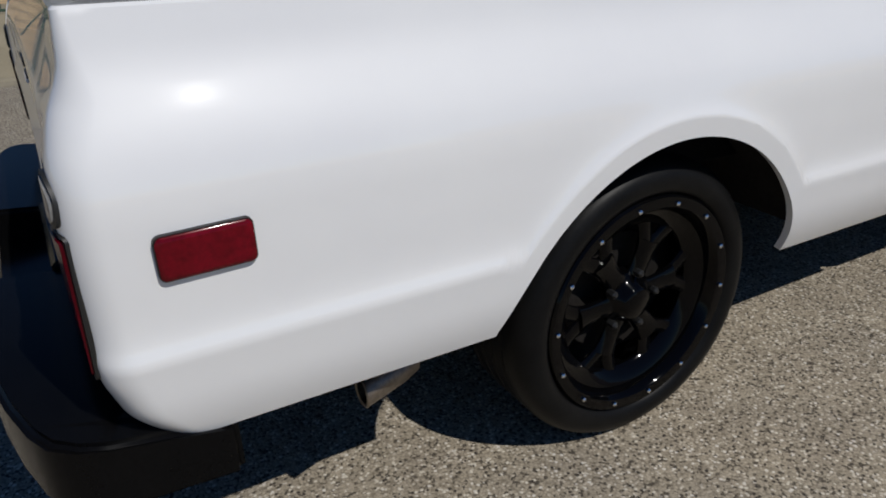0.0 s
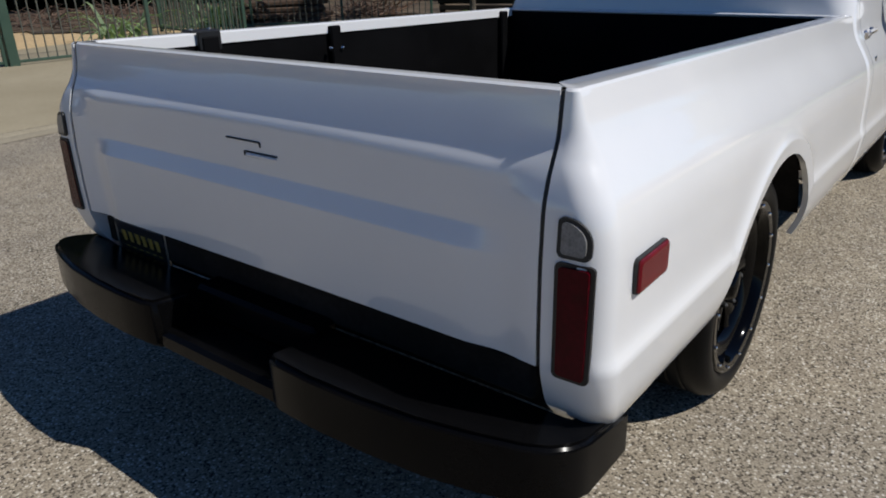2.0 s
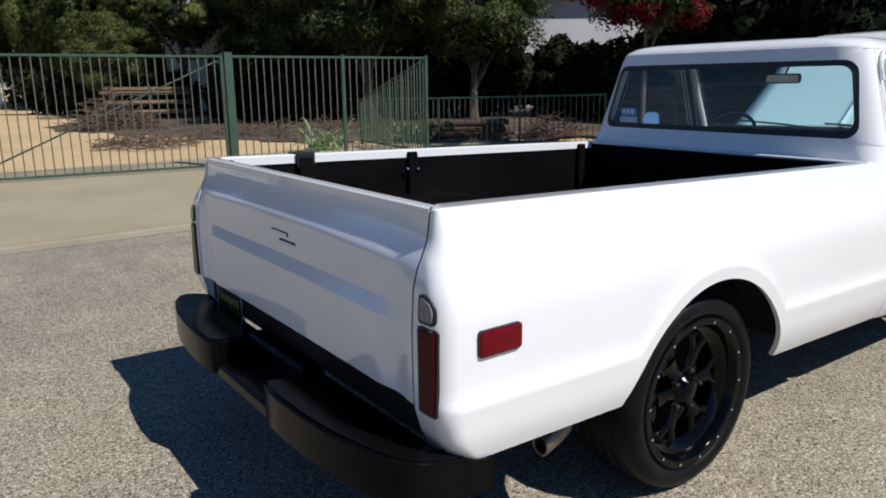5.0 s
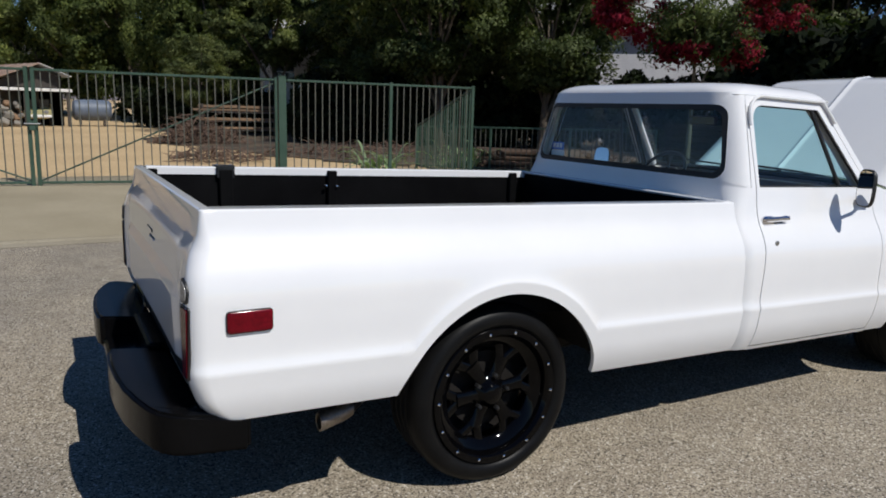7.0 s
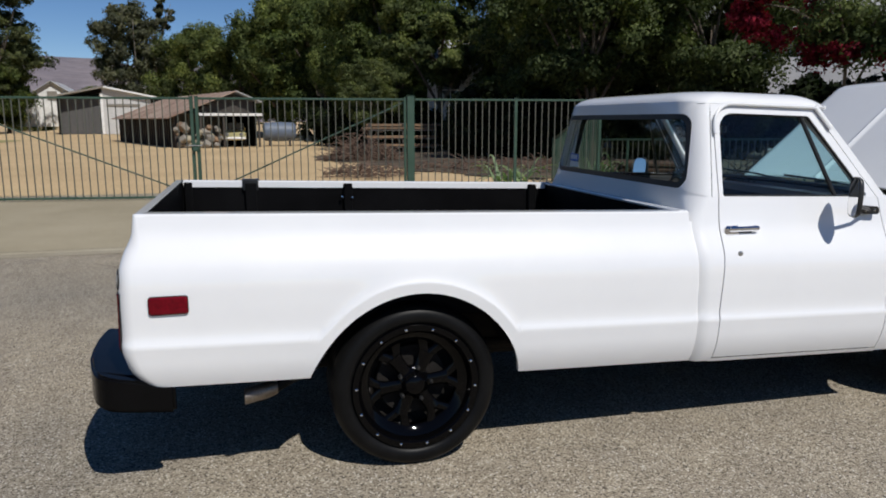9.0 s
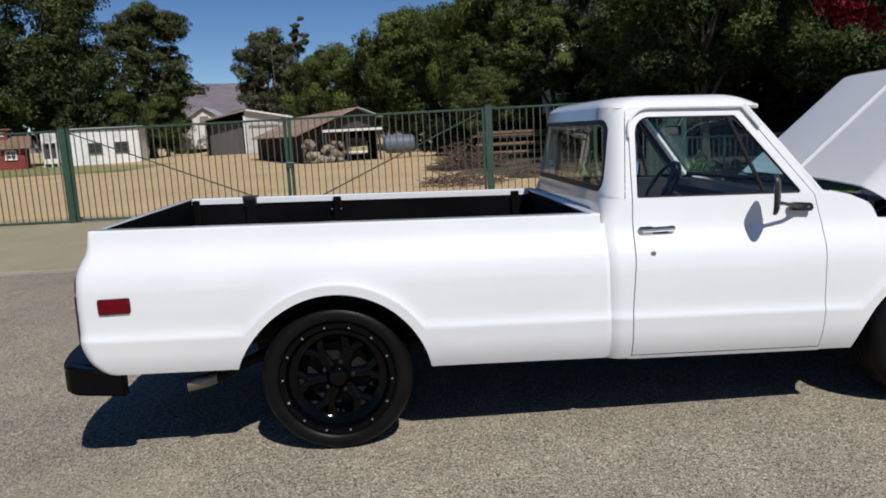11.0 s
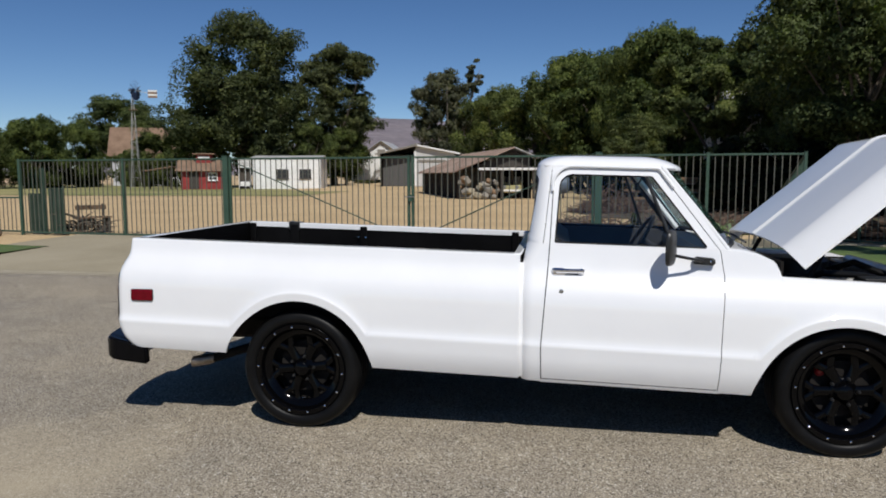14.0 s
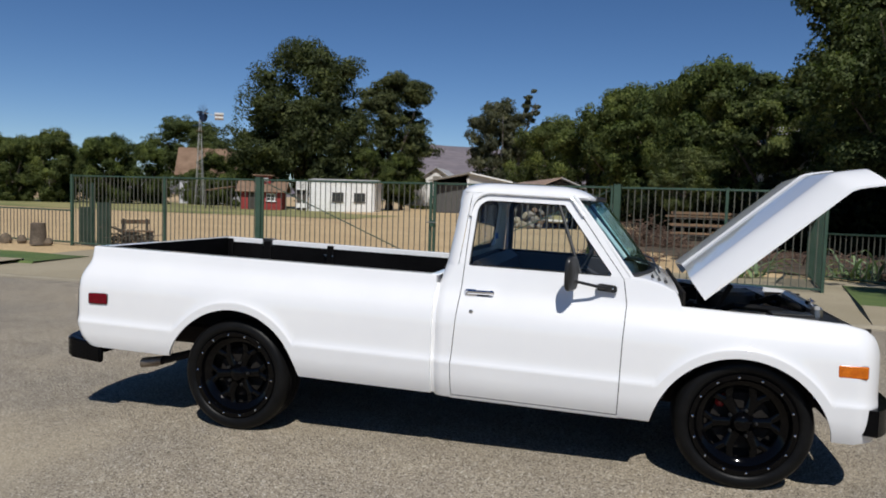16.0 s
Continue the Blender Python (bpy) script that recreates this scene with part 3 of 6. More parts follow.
cc = []
for z in np.linspace(0.425, 1.252, 66):
    out = side_out(1.45, z)
    rx, ry = corner_size(z)
    x0 = cab_rear(z)
    row = [(x0, -y, z) for y in np.linspace(0.3, out - ry, 5)[:-1]]
    row += [(x0 + rx * (1 - math.cos(a)), -(out - ry + ry * math.sin(a)), z) for a in np.linspace(0, math.pi / 2, 14)]
    row += [(x, -side_out(x, z), z) for x in np.linspace(x0 + rx, door_back(z) - 0.006, 5)[1:]]
    cc.append(row)
corner = Shape().grid(cc)
skirt(corner, [r[-1] for r in cc], (0, 0.05, 0))
skirt(corner, cc[0], (0, 0.04, 0))
both_sides("cab_corner", corner, PAINT, truck)
both_sides("door", panel(door_back, door_front, 0.446, 1.25, 52, 66), PAINT, truck)
doors = [o for o in truck.children if o.name.split(".")[0] == "door"]
both_sides("rocker", panel(lambda z: 1.50, lambda z: 2.53, 0.420, 0.441, 40, 4), PAINT, truck)
sb = panel(lambda z: 1.47, lambda z: 2.62, 0.43, 1.25, 44, 30, False).moved(lambda x, y, z: (x, y + 0.03, z))
both_sides("gap_filler", panel(lambda z: 1.362, lambda z: 1.40, 0.44, 1.13, 3, 40, False).moved(lambda x, y, z: (x, y + 0.022, z)), PAINT, truck)
both_sides("seam_backing", sb, UNDER, truck, "dark door seam backing")


# greenhouse
def roundpoly(corners, radii, na=7, ne=9):
    out = []
    n = len(corners)
    for k in range(n):
        p, a, b = Vector(corners[k]), Vector(corners[k - 1]), Vector(corners[(k + 1) % n])
        r = max(radii[k], 1e-4)
        da, db = (a - p).normalized(), (b - p).normalized()
        ang = da.angle(db)
        d = min(r / math.tan(ang / 2), 0.45 * min((a - p).length, (b - p).length))
        r = d * math.tan(ang / 2)
        c = p + (da + db).normalized() * (r / math.sin(ang / 2))
        s0, s1 = p + da * d - c, p + db * d - c
        th = s0.angle_signed(s1)
        for i in range(na):
            t = -th * i / (na - 1)
            out.append((c.x + s0.x * math.cos(t) - s0.y * math.sin(t), c.y + s0.x * math.sin(t) + s0.y * math.cos(t)))
        q = Vector(corners[(k + 1) % n])
        pn, pa = q, p
        r2 = max(radii[(k + 1) % n], 1e-4)
        nb = Vector(corners[(k + 2) % n])
        ang2 = (pa - pn).angle(nb - pn)
        d2 = min(r2 / math.tan(ang2 / 2), 0.45 * min((pa - pn).length, (nb - pn).length))
        e0, e1 = p + db * d, q + (pa - pn).normalized() * d2
        for i in range(1, ne):
            out.append(tuple(e0.lerp(e1, i / ne)))
    return out


def ring(shape, outer, inner, place, steps=4, skip=()):
    """A frame between two loops of equal count, laid on a surface by place(a, b)."""
    rows = []
    for i in range(steps + 1):
        t = i / steps
        rows.append([place(*(Vector(a).lerp(Vector(b), t))) for a, b in zip(outer, inner)])
    n = len(outer)
    faces = []
    for i in range(steps):
        for k in range(n):
            if k not in skip:
                faces.append((i * n + k, i * n + (k + 1) % n, (i + 1) * n + (k + 1) % n, (i + 1) * n + k))
    shape.add([p for r in rows for p in r], faces)
    return rows


def on_side(inset=0.0):
    return lambda x, z: (x, -(cab_half(z) - inset), z)


WIN = roundpoly([(1.576, 1.254), (2.466, 1.254), (2.150, 1.667), (1.606, 1.669)], [0.01, 0.012, 0.02, 0.085])
FRAME = roundpoly([(1.553, 1.248), (2.522, 1.248), (2.184, 1.702), (1.574, 1.706)], [0.002, 0.002, 0.03, 0.12])
SEAM = roundpoly([(1.547, 1.248), (2.527, 1.248), (2.188, 1.707), (1.569, 1.711)], [0.002, 0.002, 0.03, 0.12])
SIDE = roundpoly([(1.513, 1.248), (2.566, 1.248), (2.216, 1.728), (1.563, 1.728)], [0.002, 0.002, 0.01, 0.02])
BOTTOM = set(range(6, 16))

fr = Shape()
rows = ring(fr, FRAME, WIN, on_side(), 3)
skirt(fr, rows[-1] + [rows[-1][0]], (0, 0.035, 0))
skirt(fr, rows[0] + [rows[0][0]], (0, 0.03, 0))
frames = both_sides("door_frame", fr, PAINT, truck)
sd = Shape()
rows = ring(sd, SIDE, SEAM, on_side(), 3, BOTTOM)
skirt(sd, rows[-1][16:] + rows[-1][:7], (0, 0.04, 0))
both_sides("cab_side", sd, PAINT, truck)
dark = Shape()
ring(dark, SEAM, WIN, on_side(0.03), 1)
both_sides("weather_strip", dark, SEAL, truck)
drip = [on_side(-0.012)(*p) for p in SEAM[17:]]
both_sides("drip_rail", Shape().tube([(x, y, z + 0.006) for x, y, z in drip if z > 1.55], 0.009, 8), PAINT, truck)

# door glass with quarter window divider
gl = Shape()
gl.add([on_side(0.024)(*p) for p in WIN], [tuple(range(len(WIN)))])
for o in both_sides("door_glass", gl, GLASS, truck, "clear door glass"):
    o.visible_shadow = False
dv = Shape().tube([on_side(0.018)(2.27, 1.25), on_side(0.018)(2.112, 1.672)], 0.011, 8)
both_sides("quarter_window_bar", dv, BLACKPLASTIC, truck)
seal_loop = [on_side(0.016)(*p) for p in WIN]
both_sides("window_seal", Shape().tube(seal_loop + [seal_loop[0]], 0.008, 6, False), SEAL, truck)


# rear wall of the cab with its window
def on_rear(inset=0.0):
    """Places (w, z) on the rear wall; w runs across and on round the corners."""
    def place(w, z):
        hw = cab_half(z)
        rx, ry = corner_size(z)
        a = min(max(abs(w) - (hw - ry), 0.0) / (1.3 * ry), 1.0) * math.pi / 2
        y = abs(w) if a == 0 else hw - ry + ry * math.sin(a)
        return (cab_rear(z) + rx * (1 - math.cos(a)) + inset * math.cos(a), math.copysign(y - inset * math.sin(a), w), z)
    return place


def unroll(y, z):
    hw, ry = cab_half(z), corner_size(z)[1]
    over = abs(y) - (hw - ry)
    return (y if over <= 0 else math.copysign(hw - ry + 1.3 * ry * math.asin(min(over / ry, 1.0)) / (math.pi / 2), y), z)


RWIN = [unroll(*p) for p in roundpoly([(-0.797, 1.281), (0.797, 1.281), (0.727, 1.66), (-0.727, 1.66)], [0.06, 0.06, 0.075, 0.075], 7, 60)]
RSEAL = [unroll(*p) for p in roundpoly([(-0.77, 1.311), (0.77, 1.311), (0.703, 1.632), (-0.703, 1.632)], [0.05, 0.05, 0.06, 0.06], 7, 60)]
REAR = roundpoly([(-0.9, 1.25), (0.9, 1.25), (0.752, 1.724), (-0.752, 1.724)], [0.002] * 4, 7, 60)
REAR = [(math.copysign(cab_half(z) + 0.3 * corner_size(z)[1], y) if abs(y) > 0.985 * (0.9 - 0.3122 * (z - 1.25)) else y, z) for y, z in REAR]
rw = Shape()
rows = ring(rw, REAR, RWIN, on_rear(), 14)
skirt(rw, rows[-1] + [rows[-1][0]], (0.03, 0, 0))
rw.grid([[(cab_rear(z), y, z) for y in np.linspace(-0.3, 0.3, 5)] for z in np.linspace(1.0, 1.25, 9)])
part("cab_rear_wall", raked(rw), PAINT, truck)
sl = Shape()
ring(sl, RWIN, RSEAL, on_rear(0.004), 3)
part("rear_window_seal", raked(sl), SEAL, truck, "thick black rubber window seal")
rg = Shape()
ring(rg, RSEAL, [(0.02 * w, 1.47 + 0.02 * (z - 1.47)) for w, z in RSEAL], on_rear(0.012), 10)
rear_glass = part("rear_window", raked(rg), GLASS, truck, "clear rear window")
rear_glass.visible_shadow = False
part("sticker", raked(Shape().box((1.482, 0.655, 1.375), (0.003, 0.125, 0.05), 0.0)), BLUEPAPER, rear_glass, "blue square sticker")
part("sticker", raked(Shape().box((1.482, 0.655, 1.328), (0.003, 0.135, 0.036), 0.0)), WHITEPAPER, rear_glass, "faded pale sticker")
for k in range(3):
    part("print_bar", raked(Shape().box((1.479, 0.69 - 0.034 * k, 1.378), (0.002, 0.024, 0.03), 0.0)), WHITEPAPER, rear_glass)

# roof: rolled edge all round, slight crown
def roof_loop(inset, back, front, shrink=1.0):
    """One loop round the roof; back is the depth and width of the rear corners, front the radius of the front ones."""
    x0, x1, hy = 1.462 + inset, 2.332 - inset, 0.755 - inset
    bx, by = back
    pts = []
    for k, (cx, cy, px, py) in enumerate(((x1 - front, hy - front, front, front), (x0 + bx, hy - by, bx, by), (x0 + bx, -hy + by, bx, by), (x1 - front, -hy + front, front, front))):
        for a in np.linspace(90 * k, 90 * k + 90, 13):
            pts.append((cx + px * math.cos(radians(a)), cy + py * math.sin(radians(a))))
        nx, ny = ((x0 + bx, hy), (x0, -hy + by), (x1 - front, -hy), (x1, hy - front))[k]
        ex, ey = pts[-1]
        pts += [(ex + (nx - ex) * u / 12, ey + (ny - ey) * u / 12) for u in range(1, 12)]
    mx = 1.9
    return [(mx + (x - mx) * shrink, y * shrink) for x, y in pts]


rf = Shape()
rows = []
for th in np.linspace(12, 90, 16):
    c, sn = math.cos(radians(th)) / math.cos(radians(12)), (math.sin(radians(th)) - math.sin(radians(12))) / (1 - math.sin(radians(12)))
    ins = 0.13 * (1 - c)
    rows.append([(x, y, 1.716 + 0.066 * sn - 0.035 * max(0.0, (x - 2.1) / 0.24) ** 2 * sn) for x, y in roof_loop(ins, (0.1 + 0.5 * ins, 0.17 + 0.5 * ins), 0.12)])
for sh in (0.93, 0.82, 0.66, 0.48, 0.28, 0.02):
    rows.append([(x, y, 1.782 + 0.020 * (1 - sh * sh) - 0.035 * max(0.0, (x - 2.1) / 0.24) ** 2) for x, y in roof_loop(0.13, (0.165, 0.235), 0.12, sh)])
rf.grid(rows, True)
rf.grid([rows[0], [(x, y * 0.985, z - 0.014) for x, y, z in rows[0]]], True)
roof = part("roof", raked(rf), PAINT, truck, "white rounded cab roof")
visor = Shape().tube([(2.326 - 0.03 * abs(y / 0.7) ** 4, y, 1.716) for y in np.linspace(-0.72, 0.72, 25)], 0.011, 8)
part("roof_lip", raked(visor), PAINT, roof)
lin = Shape().grid([[(1.50 + 0.74 * u, 0.7 * v, 1.712 - 0.03 * abs(v) ** 3) for v in np.linspace(-1, 1, 13)] for u in np.linspace(0, 1, 9)])
part("headliner", raked(lin), TRIMGREY, roof, "grey headliner")

# windshield
def on_shield(v, t, grow=0.0):
    """Point of the windshield: v from -1 to 1 across, t from 0 at the base to 1 at the top."""
    w = 0.845 + (0.715 - 0.845) * t
    bulge = 0.165 * (1 - abs(v) ** 2.2)
    return (2.56 + bulge + (2.205 - 2.56) * t - 0.02 * bulge * t + grow, v * w, 1.262 + 0.452 * t)


ws = Shape().grid([[on_shield(v, t) for v in np.linspace(-1, 1, 25)] for t in np.linspace(0, 1, 9)])
shield = part("windshield", raked(ws), WINDSHIELD, truck, "green tinted curved windshield")
shield.visible_shadow = False
edge = [on_shield(v, 0) for v in np.linspace(-1, 1, 25)] + [on_shield(1, t) for t in np.linspace(0, 1, 9)][1:]
edge += [on_shield(v, 1) for v in np.linspace(1, -1, 25)][1:] + [on_shield(-1, t) for t in np.linspace(1, 0, 9)][1:]
part("windshield_seal", raked(Shape().tube(edge, 0.016, 8, False)), SEAL, truck)
for sign in (-1, 1):
    pil = [(2.575, sign * 0.872, 1.25), (2.395, sign * 0.805, 1.488), (2.205, sign * 0.742, 1.725)]
    part("windshield_pillar", raked(Shape().tube(pil, [0.016, 0.014, 0.014], 10)), PAINT, truck)
for sign in (-1, 1):
    part("inner_pillar", raked(Shape().tube([(2.53, sign * 0.80, 1.26), (2.36, sign * 0.755, 1.47), (2.17, sign * 0.69, 1.69)], 0.022, 8)), PAINT, truck)
for y0, y1 in ((-0.55, -0.02), (0.1, 0.62)):
    wiper = Shape().tube([(2.745, y0, 1.272), (2.735, (y0 + y1) / 2, 1.295), (2.66, y1, 1.31)], 0.007, 6)
    part("wiper", raked(wiper), BLACKPLASTIC, truck, "thin black windshield wiper")

# cowl with vent slots
cw = Shape()
cw_rows = [[(2.56 + 0.165 * (1 - abs(v) ** 2.2) * (1 - u) + u * 0.285, 0.865 * v, 1.262 - 0.06 * u ** 1.5 - 0.02 * abs(v) ** 4) for v in np.linspace(-1, 1, 41)] for u in np.linspace(0, 1, 9)]
cw.grid(cw_rows)
skirt(cw, cw_rows[-1], (0, 0, -0.1))
cowl = part("cowl", raked(cw), PAINT, truck, "white cowl panel with vent slots")
for sign in (-1, 1):
    for i in range(3):
        for k in range(6):
            part("vent_slot", raked(Shape().spin([(0.010, 0.004), (0.0105, 0.0), (0.0005, 0.0045)], (2.70 + 0.04 * i, sign * (0.42 + 0.062 * k), 1.2515 - 0.012 * i - 0.0007 * (k - 2)), "z", 10)), SEAL, cowl)

# front fenders
fender_top = curve([(2.50, 1.25), (2.64, 1.248), (2.74, 1.225), (2.82, 1.19), (2.848, 1.165), (2.853, 1.102), (3.5, 1.091), (3.74, 1.082), (3.84, 1.06), (3.89, 1.025), (3.91, 0.99), (3.93, 0.93)])


def fender():
    s = Shape()
    cx, cz, r, _ = ARCHES[1]
    low, n = 0.425, 62
    cols = [(t, low) for t in (0.0, 0.2, 0.45, 0.7)] + [c for c in arch_columns(2.62, 3.80, arch_line(cx, cz, r, 0.04), (low, 0.437), 0.018)]
    cols += [(x, 0.445) for x in (3.82, 3.84, 3.86, 3.875, 3.89, 3.9, 3.91, 3.918, 3.924)]
    rows = [[] for _ in range(n + 3)]
    for x, z0 in cols:
        z1 = fender_top(x) if x > 1 else 1.25
        nose = 0.12 * max(0.0, (x - 3.77) / 0.154) ** 2.4
        for i in range(n):
            z = z0 + (z1 - z0) * i / (n - 1)
            lead = door_front(z) + 0.005
            xx = x if x > 1 else lead + (2.615 - lead) * x
            rows[i].append((xx, -(side_out(xx, z) - nose), z))
        xx, y, z = rows[n - 1][-1]
        rows[n].append((xx, y + 0.012, z + 0.008))
        rows[n + 1].append((xx, max(y + 0.03, -0.895), z + 0.011))
        rows[n + 2].append((xx, -0.872, z + 0.006))
    s.grid(rows)
    skirt(s, rows[0], (0, 0.02, 0.004))
    skirt(s, rows[-1], (0, 0.0, -0.03))
    skirt(s, [r[0] for r in rows[:n]], (0, 0.05, 0))
    skirt(s, [r[-1] for r in rows[:n]], (-0.01, 0.09, 0))
    return s


both_sides("front_fender", fender(), PAINT, truck)
nose = Shape().grid([[(3.905 - 0.02 * abs(v) ** 4 - 0.03 * max(0, u - 0.7), 0.88 * v, 0.53 + 0.5 * u) for v in np.linspace(-1, 1, 21)] for u in np.linspace(0, 1, 11)])
part("nose_panel", raked(nose), PAINT, truck)

# raised hood
HOOD_ANGLE, HOOD_LEN = 41.0, 1.10


def hood_point(u, v, under=0.0):
    y = 0.88 * v
    a = abs(v)
    crown = -0.02 * a ** 2 - 0.108 * max(0.0, (a - 0.76) / 0.24) ** 1.6 + 0.014 * math.exp(-(y / 0.016) ** 2)
    bent = max(0.0, u - 0.85)
    dip = -0.8 * bent * bent / (bent + 0.03)
    l, up = HOOD_LEN * u - (0.04 + 0.035 * a ** 2) * (1 - u), crown + dip - under
    c, s2 = math.cos(radians(HOOD_ANGLE)), math.sin(radians(HOOD_ANGLE))
    return (2.955 + l * c - up * s2, y * (1.015 - 0.07 * u), 1.275 + l * s2 + up * c)


us, vs = np.linspace(0, 1, 34), np.linspace(-1, 1, 161)
hd = Shape()
top_rows = [[hood_point(u, v) for v in vs] for u in us]
low_rows = [[hood_point(u, v, 0.014) for v in vs] for u in us]
hd.grid(top_rows).grid([r[::-1] for r in low_rows])
for a, b in ((top_rows[0], low_rows[0]), (top_rows[-1], low_rows[-1]), ([r[0] for r in top_rows], [r[0] for r in low_rows]), ([r[-1] for r in top_rows], [r[-1] for r in low_rows])):
    hd.grid([a, b])
hd.moved(lambda x, y, z: (x, y, z - 0.038))
hood = part("hood", hd, PAINT, truck, "raised white hood with a narrow centre rib")
for y in (-0.45, 0.0, 0.45):
    ribs = Shape().tube([tuple(Vector(hood_point(u, y / 0.88, 0.06)) - Vector((0, 0, 0.038))) for u in np.linspace(0.06, 0.9, 8)], 0.022, 8)
    part("hood_brace", ribs, UNDER, hood, "dark underside braces")
for sign in (-1, 1):
    hinge = Shape().tube([(2.93, sign * 0.66, 1.02), (3.08, sign * 0.68, 1.0), (3.16, sign * 0.66, 1.16)], 0.016, 8)
    part("hood_hinge", hinge, UNDER, hood, "black hood hinge")

# engine bay
part("bay_liner", Shape().box((3.37, 0, 0.62), (1.02, 1.72, 0.02), 0.004).box((2.875, 0, 0.87), (0.02, 1.72, 0.5), 0.004)
     .box((3.37, -0.858, 0.80), (1.02, 0.014, 0.34), 0.003).box((3.37, 0.858, 0.80), (1.02, 0.014, 0.34), 0.003), UNDER, truck, "dark engine bay walls")
eng = part("engine", Shape().box((3.27, 0, 0.8), (0.55, 0.5, 0.3), 0.05).box((3.2, 0.22, 0.9), (0.45, 0.12, 0.09), 0.03).box((3.2, -0.22, 0.9), (0.45, 0.12, 0.09), 0.03), BLACKPLASTIC, truck, "black engine block")
part("air_cleaner", Shape().spin([(0.02, 0.12), (0.17, 0.11), (0.19, 0.09), (0.19, 0.0), (0.15, -0.02)], (3.22, 0, 0.95), "z", 32), BLACKPLASTIC, eng, "round black air cleaner")
part("valve_cover", Shape().box((3.28, -0.3, 0.93), (0.46, 0.1, 0.06), 0.02), STEEL, eng, "polished valve cover")
part("radiator", Shape().box((3.70, 0, 0.82), (0.07, 0.9, 0.42), 0.02), STEEL, truck, "dull metal radiator")
part("radiator_cap", Shape().spin([(0.03, 0.0), (0.03, 0.02), (0.012, 0.03), (0.001, 0.04)], (3.68, -0.34, 1.03), "z", 14), CHROME, truck)
part("radiator_support", Shape().box((3.76, 0, 0.945), (0.1, 1.68, 0.03), 0.01), BLACKPLASTIC, truck, "black radiator support bar")
part("battery", Shape().box((3.52, -0.58, 0.89), (0.26, 0.17, 0.19), 0.01).box((3.52, -0.58, 0.99), (0.24, 0.15, 0.02), 0.006), BLACKPLASTIC, truck, "black battery")
for p in ([(3.05, -0.5, 0.95), (3.2, -0.55, 1.02), (3.45, -0.5, 1.0), (3.6, -0.42, 0.96)], [(3.66, -0.3, 0.98), (3.5, -0.2, 1.05), (3.36, -0.12, 0.98)],
          [(3.6, 0.3, 0.94), (3.4, 0.36, 1.02), (3.15, 0.4, 0.98)]):
    part("hose", Shape().tube(p, 0.022, 8), RUBBER, truck, "black rubber hose")
part("washer_bottle", Shape().box((3.42, 0.62, 0.98), (0.3, 0.14, 0.07), 0.02), WHITEPAPER, truck, "pale washer bottle")
part("hood_latch", Shape().box((3.76, -0.06, 0.975), (0.05, 0.1, 0.04), 0.006), BLACKPLASTIC, truck)


# mirrors
for sign in (-1, 1):
    arm = Shape().tube([(2.43, sign * 0.945, 1.125), (2.36, sign * 0.995, 1.14), (2.25, sign * 1.04, 1.165)], 0.009, 8)
    arm.prism([(2.375, 1.108), (2.48, 1.1), (2.492, 1.112), (2.49, 1.132), (2.478, 1.142), (2.39, 1.15), (2.372, 1.14)], sign * 0.925, sign * 0.948, "y")
    mount = part("mirror_arm", arm, BLACKPLASTIC, truck, "black mirror arm")
    for x in (2.405, 2.465):
        part("bolt", Shape().spin([(0.006, 0), (0.005, sign * 0.004), (0.0003, sign * 0.005)], (x, sign * 0.945, 1.122), "y", 8), CHROME, mount)
    turn = Matrix.Rotation(radians(-25 if sign < 0 else 18), 3, "Z") @ Matrix.Rotation(radians(1 if sign < 0 else 7), 3, "Y")

    def dish(rings):
        rows = []
        for size, depth in rings:
            row = []
            for a in np.linspace(0, 2 * math.pi, 33):
                c, q = math.cos(a), math.sin(a)
                p = turn @ Vector((depth, size * 0.068 * math.copysign(abs(c) ** 0.55, c), size * 0.102 * math.copysign(abs(q) ** 0.55, q)))
                row.append((2.222 + p.x, sign * 1.05 + p.y, 1.208 + p.z))
            rows.append(row)
        return Shape().grid(rows)

    head = part("mirror_head", dish([(0.001, -0.002), (0.92, -0.002), (0.97, -0.004), (1.0, 0.0), (1.0, 0.008), (0.93, 0.018), (0.7, 0.026), (0.3, 0.03), (0.001, 0.031)]), BLACKPLASTIC, truck, "black door mirror")
    part("mirror_glass", dish([(0.001, -0.0045), (0.91, -0.0045), (0.915, -0.001)]), MIRROR, head, "mirror glass")

# handles and locks
for sign in (-1, 1):
    y = sign * (side_out(1.65, 1.09) + 0.004)
    hb = Shape().box((1.605, y, 1.044), (0.085, 0.03, 0.052), 0.012).box((1.668, y + sign * 0.018, 1.054), (0.175, 0.018, 0.026), 0.008).box((1.738, y, 1.05), (0.03, 0.03, 0.036), 0.009)
    part("handle_recess", Shape().box((1.672, y - sign * 0.001, 1.036), (0.1, 0.012, 0.018), 0.004), SEAL, truck, "dark gap behind the door handle")
    part("door_handle", hb, CHROME, truck, "chrome door handle")
    yk = sign * (side_out(1.62, 0.98))
    part("door_lock", Shape().spin([(0.013, 0.0), (0.013, sign * 0.005), (0.010, sign * 0.006), (0.0005, sign * 0.006)], (1.622, yk, 0.938), "y", 14), STEEL, truck, "small round door lock")

# rear bumper: two lobes joined by a lower step
def half_plan(sign):
    pts = [(-1.20, 0.24), (-1.20, 0.93), (-1.05, 0.955), (-1.05, 1.003), (-1.26, 1.012), (-1.305, 1.0), (-1.345, 0.97), (-1.37, 0.92), (-1.40, 0.82),
           (-1.425, 0.70), (-1.44, 0.55), (-1.445, 0.40), (-1.44, 0.28), (-1.425, 0.24)]
    return [(x, sign * y) for x, y in pts]


